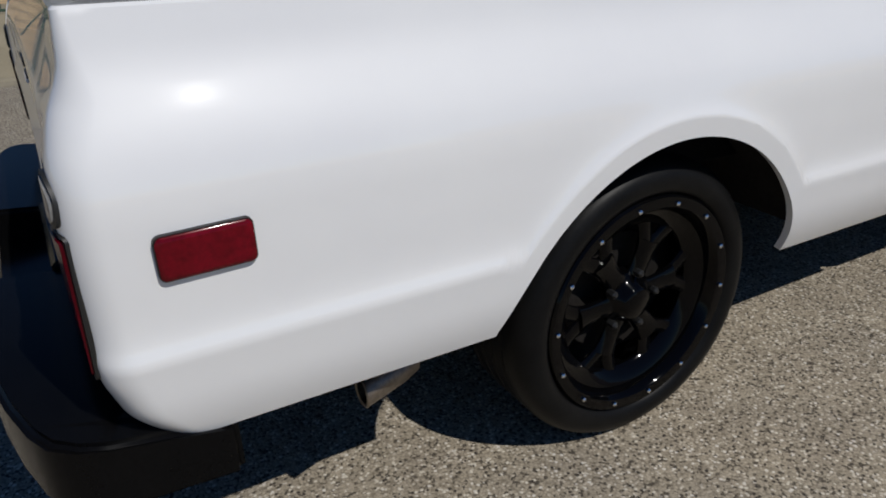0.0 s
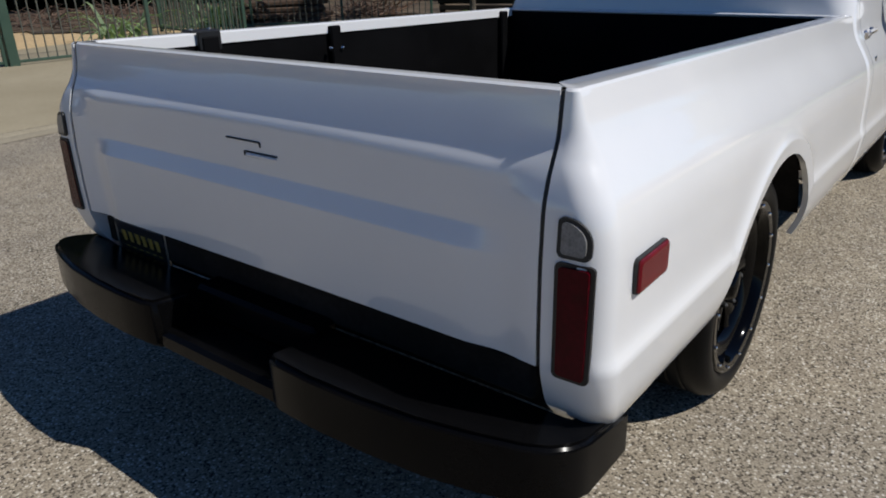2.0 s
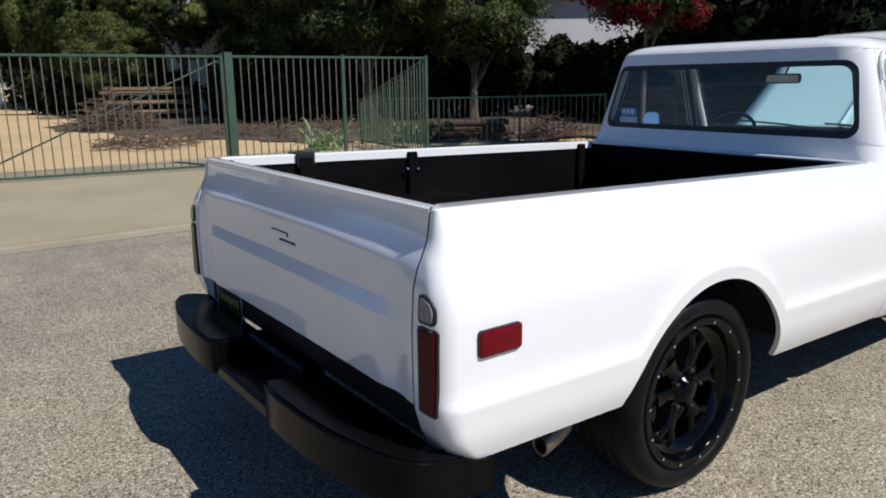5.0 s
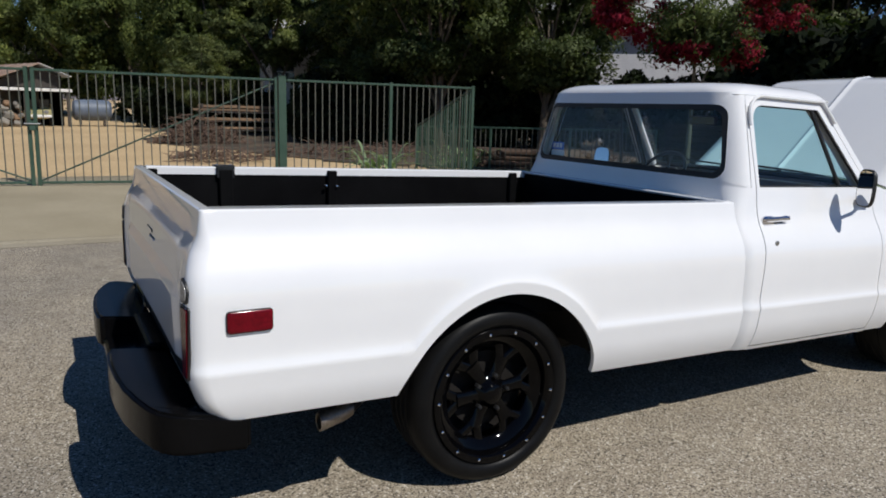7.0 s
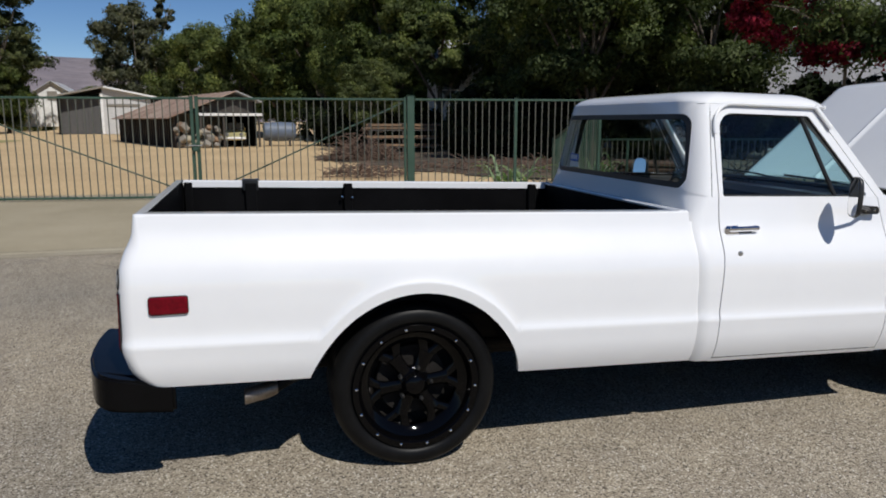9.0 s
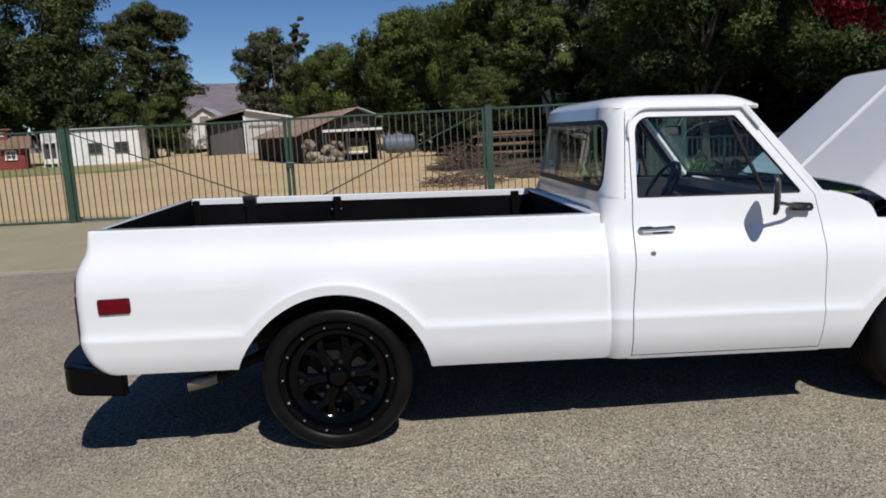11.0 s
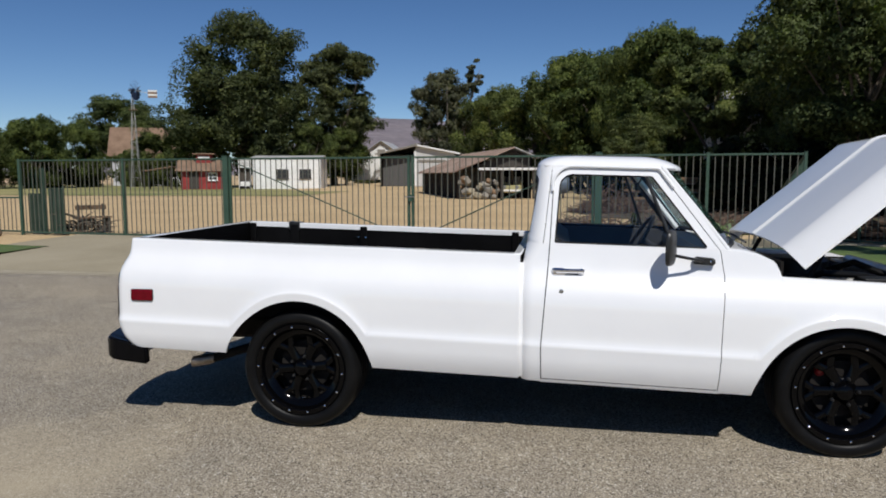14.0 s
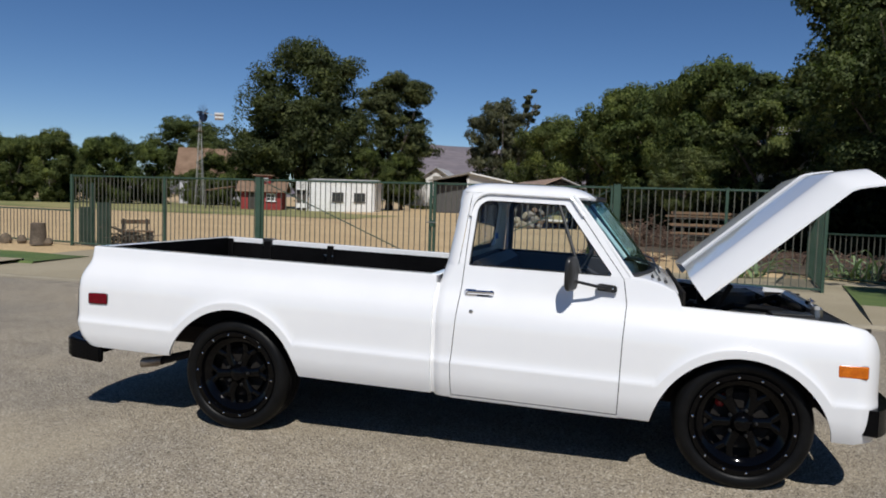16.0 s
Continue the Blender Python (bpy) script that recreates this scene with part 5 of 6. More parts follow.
# ---- trees ----
def leaf_mesh(name, centres, radii, count, leaf, mat, seed, flat=0.75, droop=0.0):
    """Small leaf blades over the lumps of each clump, with larger ones inside that close the crown."""
    rng = np.random.default_rng(seed)
    centres, radii = np.array(centres, float), np.array(radii, float)
    squash = np.array([1, 1, flat])

    def dirs(n, lift):
        d = rng.normal(size=(n, 3))
        up = rng.random(n) < lift
        d[up, 2] = np.abs(d[up, 2])
        return d / np.linalg.norm(d, axis=1)[:, None]

    lumps = 11
    own = np.repeat(np.arange(len(radii)), lumps)
    ld = dirs(len(own), 0.5)
    lr = radii[own] * (0.26 + 0.22 * rng.random(len(own)))
    lc = centres[own] + ld * (radii[own] * 0.78)[:, None] * squash
    inner = int(0.16 * count)
    outer = count - inner
    pick = rng.choice(len(lr), outer, p=lr ** 2 / (lr ** 2).sum())
    d = dirs(outer, 0.45)
    p = lc[pick] + d * (lr[pick] * (0.62 + 0.5 * rng.random(outer) ** 0.7))[:, None] * squash
    p[:, 2] -= droop * rng.random(outer) ** 2 * lr[pick]
    face = 0.8 * d + 0.5 * ld[pick] + np.array([0, 0, 0.15])
    own2 = rng.choice(len(radii), inner, p=radii ** 3 / (radii ** 3).sum())
    d2 = dirs(inner, 0.3)
    p = np.concatenate([p, centres[own2] + d2 * (radii[own2] * 0.5 * rng.random(inner) ** 0.5)[:, None] * squash])
    face = np.concatenate([face, d2])
    size = leaf * np.concatenate([0.6 + 0.8 * rng.random(outer), 1.6 + 0.9 * rng.random(inner)])[:, None]
    face += 0.28 * rng.normal(size=face.shape)
    face /= np.linalg.norm(face, axis=1)[:, None]
    n = face + 0.55 * rng.normal(size=face.shape)
    n *= np.sign((n * face).sum(1))[:, None]
    n /= np.linalg.norm(n, axis=1)[:, None]
    a = np.cross(n, rng.normal(size=face.shape))
    a /= np.linalg.norm(a, axis=1)[:, None]
    b = np.cross(n, a)
    q = np.stack([p - a * size * 0.8 - b * size * 0.62, p + a * size * 1.2, p - a * size * 0.5 + b * size * 0.66], 1).reshape(-1, 3)
    me = bpy.data.meshes.new(name)
    me.from_pydata(q.tolist(), [], np.arange(3 * count).reshape(-1, 3).tolist())
    me.shade_smooth()
    me.normals_split_custom_set_from_vertices(np.repeat(face, 3, axis=0).tolist())
    me.materials.append(mat)
    return me


def make_tree(label, height, spread, base, blobs, leaves, leaf, mat, bark, seed, lobes=1.0, flat=0.75, trunk_r=0.2, limbs=7, lean=0.0, stretch=1.0, droop=0.0):
    """A tree at the origin: tapered trunk, limbs, and a crown of leaf clumps from base to height."""
    rng = random.Random(seed)
    t = thing("tree", label, "tree")
    mid = (base + height) / 2
    rz = (height - base) / 2
    wood = Shape()
    top = base + 0.9 * rz
    path, radii = [], []
    for k in range(7):
        u = k / 6
        path.append((lean * u * u + 0.08 * math.sin(3 * u + seed), 0.1 * math.sin(2.2 * u + 2 * seed), top * u - 0.1))
        radii.append(trunk_r * (1.25 - u) * (1.25 if k == 0 else 1))
    wood.tube(path, radii, 9)
    part("trunk", wood, bark, t)
    limb = Shape()
    for k in range(limbs):
        a = 2 * math.pi * (k + 0.5 * rng.random()) / limbs
        z0 = base * 0.55 + (top - base * 0.55) * rng.random() * 0.8
        reach = spread * (0.45 + 0.4 * rng.random())
        z1 = mid + rz * (rng.random() - 0.35)
        p0 = Vector((lean * (z0 / top) ** 2, 0, z0))
        p2 = Vector((reach * math.cos(a) + lean, reach * math.sin(a) * stretch, z1))
        p1 = p0.lerp(p2, 0.5) + Vector((0, 0, 0.12 * reach))
        limb.tube([p0, p1, p2], [trunk_r * 0.5, trunk_r * 0.3, trunk_r * 0.1], 6)
    part("limb", limb, bark, t)
    cs, rs = [], []
    for k in range(blobs):
        u = 2 * rng.random() - 1
        a = 2 * math.pi * rng.random()
        q = (0.35 + 0.65 * rng.random() ** 0.5)
        ring_r = math.sqrt(max(0.0, 1 - abs(u) ** 2.2)) * q
        if u < 0:
            ring_r *= 1.0 + 0.12 * u
        wob = 1 + 0.25 * math.sin(3 * a + seed) * lobes
        cs.append((lean + spread * 0.86 * ring_r * math.cos(a) * wob, spread * 0.86 * ring_r * math.sin(a) * wob * stretch, mid + rz * 0.86 * u))
        rs.append(min(spread, rz) * (0.2 + 0.17 * rng.random()))
    crown = new("crown", leaf_mesh("crown", cs, rs, leaves, leaf, mat, seed, flat, droop))
    crown.parent = t
    return t


def put(tree, x, y, scale=1.0, turn=0.0, tall=1.0, z=0.05):
    return copy_thing(tree, Matrix.LocRotScale((x, y, z), Euler((0, 0, radians(turn))), (scale, scale, scale * tall)))


oak = make_tree("dense dark green oak with broad rounded crown", 10.0, 4.3, 1.4, 68, 48000, 0.09, LEAF, BARK, 3, trunk_r=0.26)
pepper = make_tree("mid green tree with uneven feathery crown", 10.0, 3.9, 0.9, 64, 46000, 0.09, LEAFLIGHT, BARK, 8, trunk_r=0.24, droop=0.8)
laurel = make_tree("dark leafy evergreen tree with several limbs", 9.5, 3.4, 2.2, 52, 44000, 0.064, LAURELLEAF, BARK, 21, trunk_r=0.16, limbs=9)
row = "tree row behind the yard"
tallcrown = make_tree("dark green tree with a bare trunk and high crown", 9.4, 3.7, 3.7, 54, 40000, 0.085, LEAF, BARK, 27, trunk_r=0.2, limbs=8)
put(tallcrown, 9.6, 36.0, 0.93, 70)
put(tallcrown, 14.0, 26.8, 1.25, 190)
tallcrown.location = (13.6, 29.2, 0.05)
oak.location, pepper.location, laurel.location = (12.0, 48.5, 0.05), (8.4, 53.5, 0.05), (15.0, 25.5, 0.05)
for o in (oak, pepper, laurel, tallcrown):
    tagged(o, group=row)
for x, y, s, turn, tall in ((-5.4, 74.0, 1.06, 40, 1.05), (-1.2, 68.5, 1.05, 100, 0.95), (2.2, 64.5, 1.15, 160, 1.15), (5.6, 60.5, 1.2, 220, 1.03), (9.6, 47.0, 1.05, 300, 1.12), (13.9, 33.0, 1.0, 10, 1.08), (-9.5, 92.0, 1.0, 80, 1.0), (3.4, 76.0, 1.3, 10, 1.0), (6.6, 49.5, 0.62, 33, 1.9)):
    put(pepper, x, y, s, turn, tall)
for x, y, s, turn, tall in ((7.0, 66.0, 1.25, 50, 1.05), (12.6, 52.0, 1.05, 140, 1.0), (13.2, 24.5, 0.98, 310, 1.08), (16.5, 33.0, 1.1, 20, 1.0), (19.4, 28.4, 1.0, 90, 1.0), (27.5, 14.6, 1.02, 200, 1.0), (27.0, 9.5, 1.05, 280, 1.0),
                            (26.5, 2.0, 1.0, 30, 1.0), (26.0, -6.0, 1.0, 120, 1.0)):
    put(oak, x, y, s, turn, tall)
for x, y, s, turn, tall in ((11.6, 21.0, 0.95, 60, 1.06), (18.4, 23.2, 0.9, 140, 1.05), (23.6, 15.6, 0.95, 230, 1.05), (22.6, 12.8, 0.95, 320, 1.0), (23.5, 6.0, 0.95, 15, 1.0), (15.6, 19.6, 0.9, 200, 1.02), (5.4, 34.0, 0.52, 100, 1.0), (13.3, 31.0, 0.95, 10, 1.05)):
    put(laurel, x, y, s, turn, tall)

big = make_tree("very large dark green yard tree with irregular crown", 20.2, 8.7, 0.6, 105, 76000, 0.155, LEAFFAR, BARK, 33, trunk_r=0.55, limbs=10, lobes=0.7)
big.location = (-36.8, 78.5, 0.05)
pine = make_tree("tall dark conifer with ragged layered crown", 19.2, 6.4, 0.8, 88, 56000, 0.145, LEAFFAR, BARK, 41, trunk_r=0.4, lobes=1.2, flat=0.6)
pine.location = (-29.2, 90.0, 0.05)
put(oak, -70.0, 102.5, 1.42, 30, 1.0)
put(oak, -62.5, 100.0, 1.05, 200, 1.0)
for x, y, s, turn in ((-69.5, 66.0, 0.78, 0), (-63.5, 66.5, 0.84, 70), (-58.0, 69.0, 0.82, 150), (-57.5, 76.0, 0.8, 220), (-76.0, 64.0, 0.8, 300), (-52.0, 83.0, 0.72, 20), (-84.0, 66.0, 0.85, 100), (-29.0, 112.0, 0.62, 190), (-34.0, 120.0, 0.7, 10), (-66.5, 64.0, 0.7, 33), (-61.0, 72.0, 0.8, 250), (-47.0, 88.0, 0.7, 120), (-54.5, 82.0, 0.52, 60), (-50.0, 83.5, 0.5, 140), (-45.5, 86.0, 0.66, 10), (-57.5, 78.5, 0.46, 200), (-61.0, 77.0, 0.5, 320), (-51.5, 80.0, 0.42, 90), (-73.0, 65.0, 0.72, 15), (-80.0, 65.0, 0.78, 77), (-88.0, 66.5, 0.8, 160), (-71.0, 70.0, 0.8, 230), (-93.0, 69.0, 0.85, 45), (-65.0, 70.0, 0.78, 10)):
    put(pepper, x, y, 1.06 * s, turn, 1.1, -1.0)
for x, y, s, turn in ((-29.0, 80.5, 0.72, 10), (-43.5, 77.0, 0.66, 90), (-26.8, 88.0, 0.76, 180), (-24.0, 118.0, 0.62, 60), (-19.0, 125.0, 0.6, 130)):
    put(pepper, x, y, s * 1.1, turn)
gum = make_tree("tall thin grey-green eucalyptus with open crown", 15.0, 3.7, 2.6, 46, 17000, 0.13, LEAFGREY, PALEBARK, 52, trunk_r=0.26, lobes=1.4, droop=1.0)
gum.location = (-12.6, 84.5, 0.05)
gum2 = make_tree("small grey-green eucalyptus leaning over a bare limb", 15.8, 1.6, 11.6, 14, 3600, 0.12, LEAFGREY, PALEBARK, 57, trunk_r=0.16, limbs=4, lean=2.2)
gum2.location = (-11.4, 85.5, 0.05)

put(gum, -14.6, 86.0, 0.98, 140)
# crimson street tree on the lawn
myrtle = make_tree("small street tree covered in crimson blossom", 5.0, 2.45, 2.35, 44, 19000, 0.036, BLOSSOM, BARK, 63, trunk_r=0.055, limbs=7)
myrtle.location = (9.75, 7.05, 0.1)
green = new("foliage", leaf_mesh("foliage", [(0.4 * math.cos(k), 0.5 * math.sin(k), 3.0 + 0.25 * math.sin(2.1 * k)) for k in range(9)], [0.75] * 9, 6500, 0.04, LEAF, 64))
green.parent = myrtle

# hedges
def hedge(x0, y0, x1, y1, height, depth, seed, leaves, leaf=0.12):
    L = math.hypot(x1 - x0, y1 - y0)
    rng = random.Random(seed)
    t = thing("hedge", "dense green hedge with shade put into its dark leaf colour", "hedge", ((x0 + x1) / 2, (y0 + y1) / 2, 0.08), math.degrees(math.atan2(y1 - y0, x1 - x0)), "hedges")
    cs, rs = [], []
    for k in range(int(L * 7.5)):
        cs.append((L * (rng.random() - 0.5), depth * (rng.random() - 0.5), height * (0.08 + 0.75 * rng.random())))
        rs.append(height * (0.2 + 0.12 * rng.random()))
    f = new("foliage", leaf_mesh("foliage", cs, rs, leaves, leaf, HEDGESHADED, seed, 1.0))
    f.parent = t
    for k in range(int(L)):
        x = -L / 2 + k + 0.5
        part("stem", Shape().tube([(x, 0, -0.05), (x + 0.1, 0.05, height * 0.6)], [0.05, 0.02], 6), BARK, t)
    return t


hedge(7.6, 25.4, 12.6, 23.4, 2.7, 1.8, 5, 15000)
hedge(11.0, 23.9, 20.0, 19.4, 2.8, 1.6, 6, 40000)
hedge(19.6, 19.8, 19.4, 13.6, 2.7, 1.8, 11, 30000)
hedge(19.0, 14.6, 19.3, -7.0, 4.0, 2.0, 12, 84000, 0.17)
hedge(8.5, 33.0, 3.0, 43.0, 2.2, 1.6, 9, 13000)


# ---- buildings ----
ROOFBROWN = mottled("brown_shingle", (0.17, 0.105, 0.065), (0.24, 0.155, 0.1), 0.8, 12.0, 0.9, 0.6, 0.03)
RUST = mottled("rusty_tin", (0.21, 0.13, 0.09), (0.36, 0.27, 0.21), 0.7, 20.0, 0.75, 0.3, 0.01)
TIN = mottled("weathered_tin", (0.33, 0.33, 0.33), (0.45, 0.44, 0.42), 0.6, 20.0, 0.55, 0.2, 0.01)
WHITEBOARD = mottled("white_board_paint", (0.68, 0.67, 0.64), (0.78, 0.77, 0.75), 0.6, 15.0, 0.8, 0.2, 0.01)
GREYBOARD = wood_material("grey_weathered_board", (0.17, 0.155, 0.13), (0.27, 0.25, 0.215))
PALEBOARD = wood_material("whitewashed_board", (0.42, 0.42, 0.41), (0.56, 0.56, 0.55))
BAYBOARD = wood_material("dull_grey_board", (0.055, 0.055, 0.055), (0.09, 0.088, 0.085))
DARKBOARD = wood_material("dark_weathered_board", (0.035, 0.03, 0.026), (0.08, 0.068, 0.056))
# Boards near black: shade on shed walls and plank fence put into colour.
SHADEBOARD = wood_material("shade_dark_board", (0.007, 0.006, 0.005), (0.018, 0.014, 0.011))
SHADEBOARD.node_tree.nodes["Principled BSDF"].inputs["Specular IOR Level"].default_value = 0.12
TIMBER = wood_material("brown_lumber", (0.14, 0.085, 0.05), (0.26, 0.17, 0.1))
REDBOARD = mottled("barn_red_paint", (0.2, 0.02, 0.018), (0.3, 0.035, 0.03), 1.0, 20.0, 0.75, 0.2, 0.01)
DARKGLASS = material("dark_window_glass", (0.02, 0.024, 0.03), 0.06)
LILAC = mottled("pale_stucco", (0.5, 0.5, 0.53), (0.6, 0.6, 0.62), 0.4, 30.0, 0.9, 0.2, 0.01)


def gable(name, label, cat, w, d, eave, ridge, wall_mat, roof_mat, at, turn, over=0.35, along_x=True, boards=0.0, open_front=False):
    """A gabled building centred at the origin: front at -y; the ridge runs along x or along y."""
    t = thing(name, label, cat, at, turn)
    hw, hd = w / 2, d / 2
    if along_x:
        ends = [[(-hd, 0), (hd, 0), (hd, eave), (0, ridge), (-hd, eave)]]
        if not open_front:
            part("wall", Shape().box((0, -hd + 0.06, eave / 2), (w, 0.12, eave)), wall_mat, t)
        part("wall", Shape().box((0, hd - 0.06, eave / 2), (w, 0.12, eave)), wall_mat, t)
        for sx in (-1, 1):
            part("wall", Shape().prism(ends[0], sx * hw - 0.06 * sx - 0.06, sx * hw - 0.06 * sx + 0.06, "x"), wall_mat, t)
        for sy in (-1, 1):
            run = math.hypot(hd, ridge - eave)
            a = math.atan2(ridge - eave, hd)
            L = run * (hd + over) / hd
            c = (0, sy * (hd + over) / 2, ridge + 0.05 - (hd + over) / 2 * math.tan(a))
            part("roof", Shape().box(c, (w + 2 * over, L, 0.08), 0.01, Matrix.Rotation(-sy * a, 3, "X")), roof_mat, t)
    else:
        prof = [(-hw, 0), (hw, 0), (hw, eave), (0, ridge), (-hw, eave)]
        for sy in (-1, 1):
            if sy < 0 and open_front:
                continue
            part("wall", Shape().prism(prof, sy * hd - 0.06 * sy - 0.06, sy * hd - 0.06 * sy + 0.06, "y"), wall_mat, t)
        for sx in (-1, 1):
            part("wall", Shape().box((sx * (hw - 0.06), 0, eave / 2), (0.12, d, eave)), wall_mat, t)
            a = math.atan2(ridge - eave, hw)
            L = math.hypot(hw, ridge - eave) * (hw + over) / hw
            c = (sx * (hw + over) / 2, 0, ridge + 0.05 - (hw + over) / 2 * math.tan(a))
            part("roof", Shape().box(c, (L, d + 2 * over, 0.08), 0.01, Matrix.Rotation(sx * a, 3, "Y")), roof_mat, t)
    if boards:
        n = int(w / boards)
        for k in range(1, n):
            x = -hw + w * k / n
            part("batten", Shape().box((x, -hd - 0.015, eave / 2), (0.05, 0.03, eave), 0.006), wall_mat, t)
    return t


def window(t, x, y, z, w, h, panes=2, frame=WHITEBOARD):
    win = part("window", Shape().box((x, y - 0.02, z), (w + 0.16, 0.06, h + 0.16), 0.01), frame, t)
    for i in range(panes):
        for k in range(2):
            part("pane", Shape().box((x + (i - (panes - 1) / 2) * w / panes, y - 0.052, z + (k - 0.5) * h / 2), (w / panes - 0.06, 0.012, h / 2 - 0.06)), DARKGLASS, win)
    part("sill", Shape().box((x, y - 0.08, z - h / 2 - 0.1), (w + 0.24, 0.14, 0.05), 0.01), frame, win)
    return win


shop = gable("shed", "white boarded yard shed with two paired windows", "shed", 7.3, 5.5, 3.3, 3.55, WHITEBOARD, TIN, (-28.2, 71.6, 0.1), 12, over=0.15, boards=0.62)
for x in (-0.45, 1.95):
    window(shop, x, -2.75, 1.6, 1.1, 0.85, 2, DARKBOARD)
porch = thing("porch", "small white framed porch with white sign board", "porch", (-32.2, 68.4, 0.1), 12)
part("sign_board", Shape().box((0, 0, 2.75), (1.35, 0.1, 0.95), 0.02), WHITEBOARD, porch)
for x in (-0.6, 0.05, 0.6):
    part("post", Shape().box((x, 0, 1.15), (0.1, 0.1, 2.3), 0.01), WHITEBOARD, porch)
part("rail", Shape().box((0, 0, 0.55), (1.3, 0.06, 0.5), 0.01), WHITEBOARD, porch)
part("back_panel", Shape().box((0, 0.4, 1.1), (1.2, 0.06, 2.2), 0.01), DARKBOARD, porch)
for k in range(4):
    part("print_bar", Shape().box((0, -0.06, 3.05 - 0.17 * k), (0.95 - 0.2 * (k % 2), 0.02, 0.05)), GREYBOARD, porch)
red = gable("playhouse", "red boarded playhouse with brown roof and small cupola", "playhouse", 4.4, 3.6, 2.1, 3.0, REDBOARD, ROOFBROWN, (-36.1, 67.1, 0.1), 20, over=0.5)
part("door", Shape().box((-0.9, -1.82, 1.0), (1.0, 0.06, 1.9), 0.02), DARKBOARD, red)
window(red, 1.0, -1.8, 1.35, 0.8, 0.7, 2)
cup = part("cupola", Shape().box((0, 0, 3.2), (1.6, 1.3, 0.9), 0.03), REDBOARD, red)
part("cupola_roof", Shape().box((0, 0, 3.72), (2.2, 1.9, 0.14), 0.04), ROOFBROWN, cup)
part("sign_board", Shape().box((0, -0.68, 3.3), (1.2, 0.04, 0.4), 0.01), WHITEBOARD, cup)
porch2 = thing("lean_to", "dark brown lean-to roof on posts beside the playhouse", "lean-to", (-40.2, 65.2, 0.1), 20)
part("roof", Shape().box((0, 0, 2.15), (3.0, 3.2, 0.1), 0.02, Matrix.Rotation(radians(-9), 3, "Y")), ROOFBROWN, porch2)
for x, y in ((-1.3, -1.4), (1.3, -1.4), (-1.3, 1.4), (1.3, 1.4)):
    part("post", Shape().box((x, y, 1.0), (0.12, 0.12, 2.1), 0.01), DARKBOARD, porch2)
barn = gable("barn", "white gabled barn with grey roof", "barn", 9.4, 9.0, 2.3, 5.4, WHITEBOARD, TIN, (-24.1, 99.5, 0.9), 4, along_x=False, over=0.5, boards=0.7)
part("loft_door", Shape().box((0.0, -4.55, 3.7), (1.1, 0.06, 1.1), 0.02), GREYBOARD, barn)
part("barn_door", Shape().box((-0.6, -4.55, 1.25), (2.4, 0.08, 2.5), 0.02), WHITEBOARD, barn)
shed2 = gable("shed", "weathered board shed with dark open bay and tin roof", "shed", 8.4, 7.0, 3.55, 4.4, SHADEBOARD, TIN, (-13.9, 75.5, 0.33), 0, over=0.45, along_x=False, open_front=True)
part("front_wall", Shape().prism([(-0.25, 0), (4.2, 0), (4.2, 3.55), (0, 4.4), (-0.25, 4.33)], -3.5, -3.38, "y"), PALEBOARD, shed2, "whitewashed board panel")
for k in range(9):
    part("batten", Shape().box((0.2 + 0.48 * k, -3.515, 1.72), (0.05, 0.03, 3.44), 0.006), PALEBOARD, shed2)
part("corner_post", Shape().box((-0.3, -3.53, 1.95), (0.24, 0.12, 3.9), 0.02), WHITEBOARD, shed2)
part("partition", Shape().box((-2.2, -2.7, 1.7), (3.9, 0.1, 3.4), 0.01), BAYBOARD, shed2, "dark grey boards inside the bay")
for k in range(7):
    part("batten", Shape().box((-3.9 + 0.55 * k, -2.76, 1.7), (0.05, 0.03, 3.4), 0.006), BAYBOARD, shed2)
part("crossbeam", Shape().box((1.6, -3.55, 2.75), (3.0, 0.08, 0.22), 0.01), GREYBOARD, shed2)
for sx in (-1, 1):
    a = math.atan2(0.85, 4.2)
    part("fascia", Shape().box((sx * 2.32, -3.98, 4.43 - 2.32 * math.tan(a)), (4.78, 0.05, 0.17), 0.01, Matrix.Rotation(sx * a, 3, "Y")), WHITEBOARD if sx > 0 else GREYBOARD, shed2)
# long low shed: its closed side runs back from the near corner, its open gable end faces the yard
shed3 = thing("shed", "long low dark board shed with rusty tin roof", "shed", (-4.8, 39.7, 0.08), 18.8)
SW, SL, SE, SR, SX = 4.7, 16.6, 1.78, 3.15, 3.45
pitch = math.atan2(SR - SE, SX)
SF = SR - (SW - SX) * math.tan(pitch)
part("side_wall", Shape().box((0.05, SL / 2, SE / 2), (0.1, SL, SE), 0.01), SHADEBOARD, shed3)
part("side_wall", Shape().box((SW - 0.05, SL / 2, SF / 2), (0.1, SL, SF), 0.01), SHADEBOARD, shed3)
part("back_wall", Shape().prism([(0, 0), (SW, 0), (SW, SF), (SX, SR), (0, SE)], SL - 0.1, SL, "y"), SHADEBOARD, shed3)
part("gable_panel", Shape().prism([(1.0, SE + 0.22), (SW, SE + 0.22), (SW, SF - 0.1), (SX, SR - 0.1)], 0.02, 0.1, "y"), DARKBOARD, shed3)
for k in range(30):
    part("batten", Shape().box((-0.015, 0.3 + 0.56 * k, SE / 2), (0.03, 0.06, SE - 0.02), 0.006), DARKBOARD, shed3)
part("corner_post", Shape().box((0.06, 0.0, SE / 2), (0.16, 0.14, SE), 0.02), DARKBOARD, shed3)
part("footing", Shape().box((0.2, -0.06, 0.16), (0.3, 0.2, 0.32), 0.04), KERBSTONE, shed3)
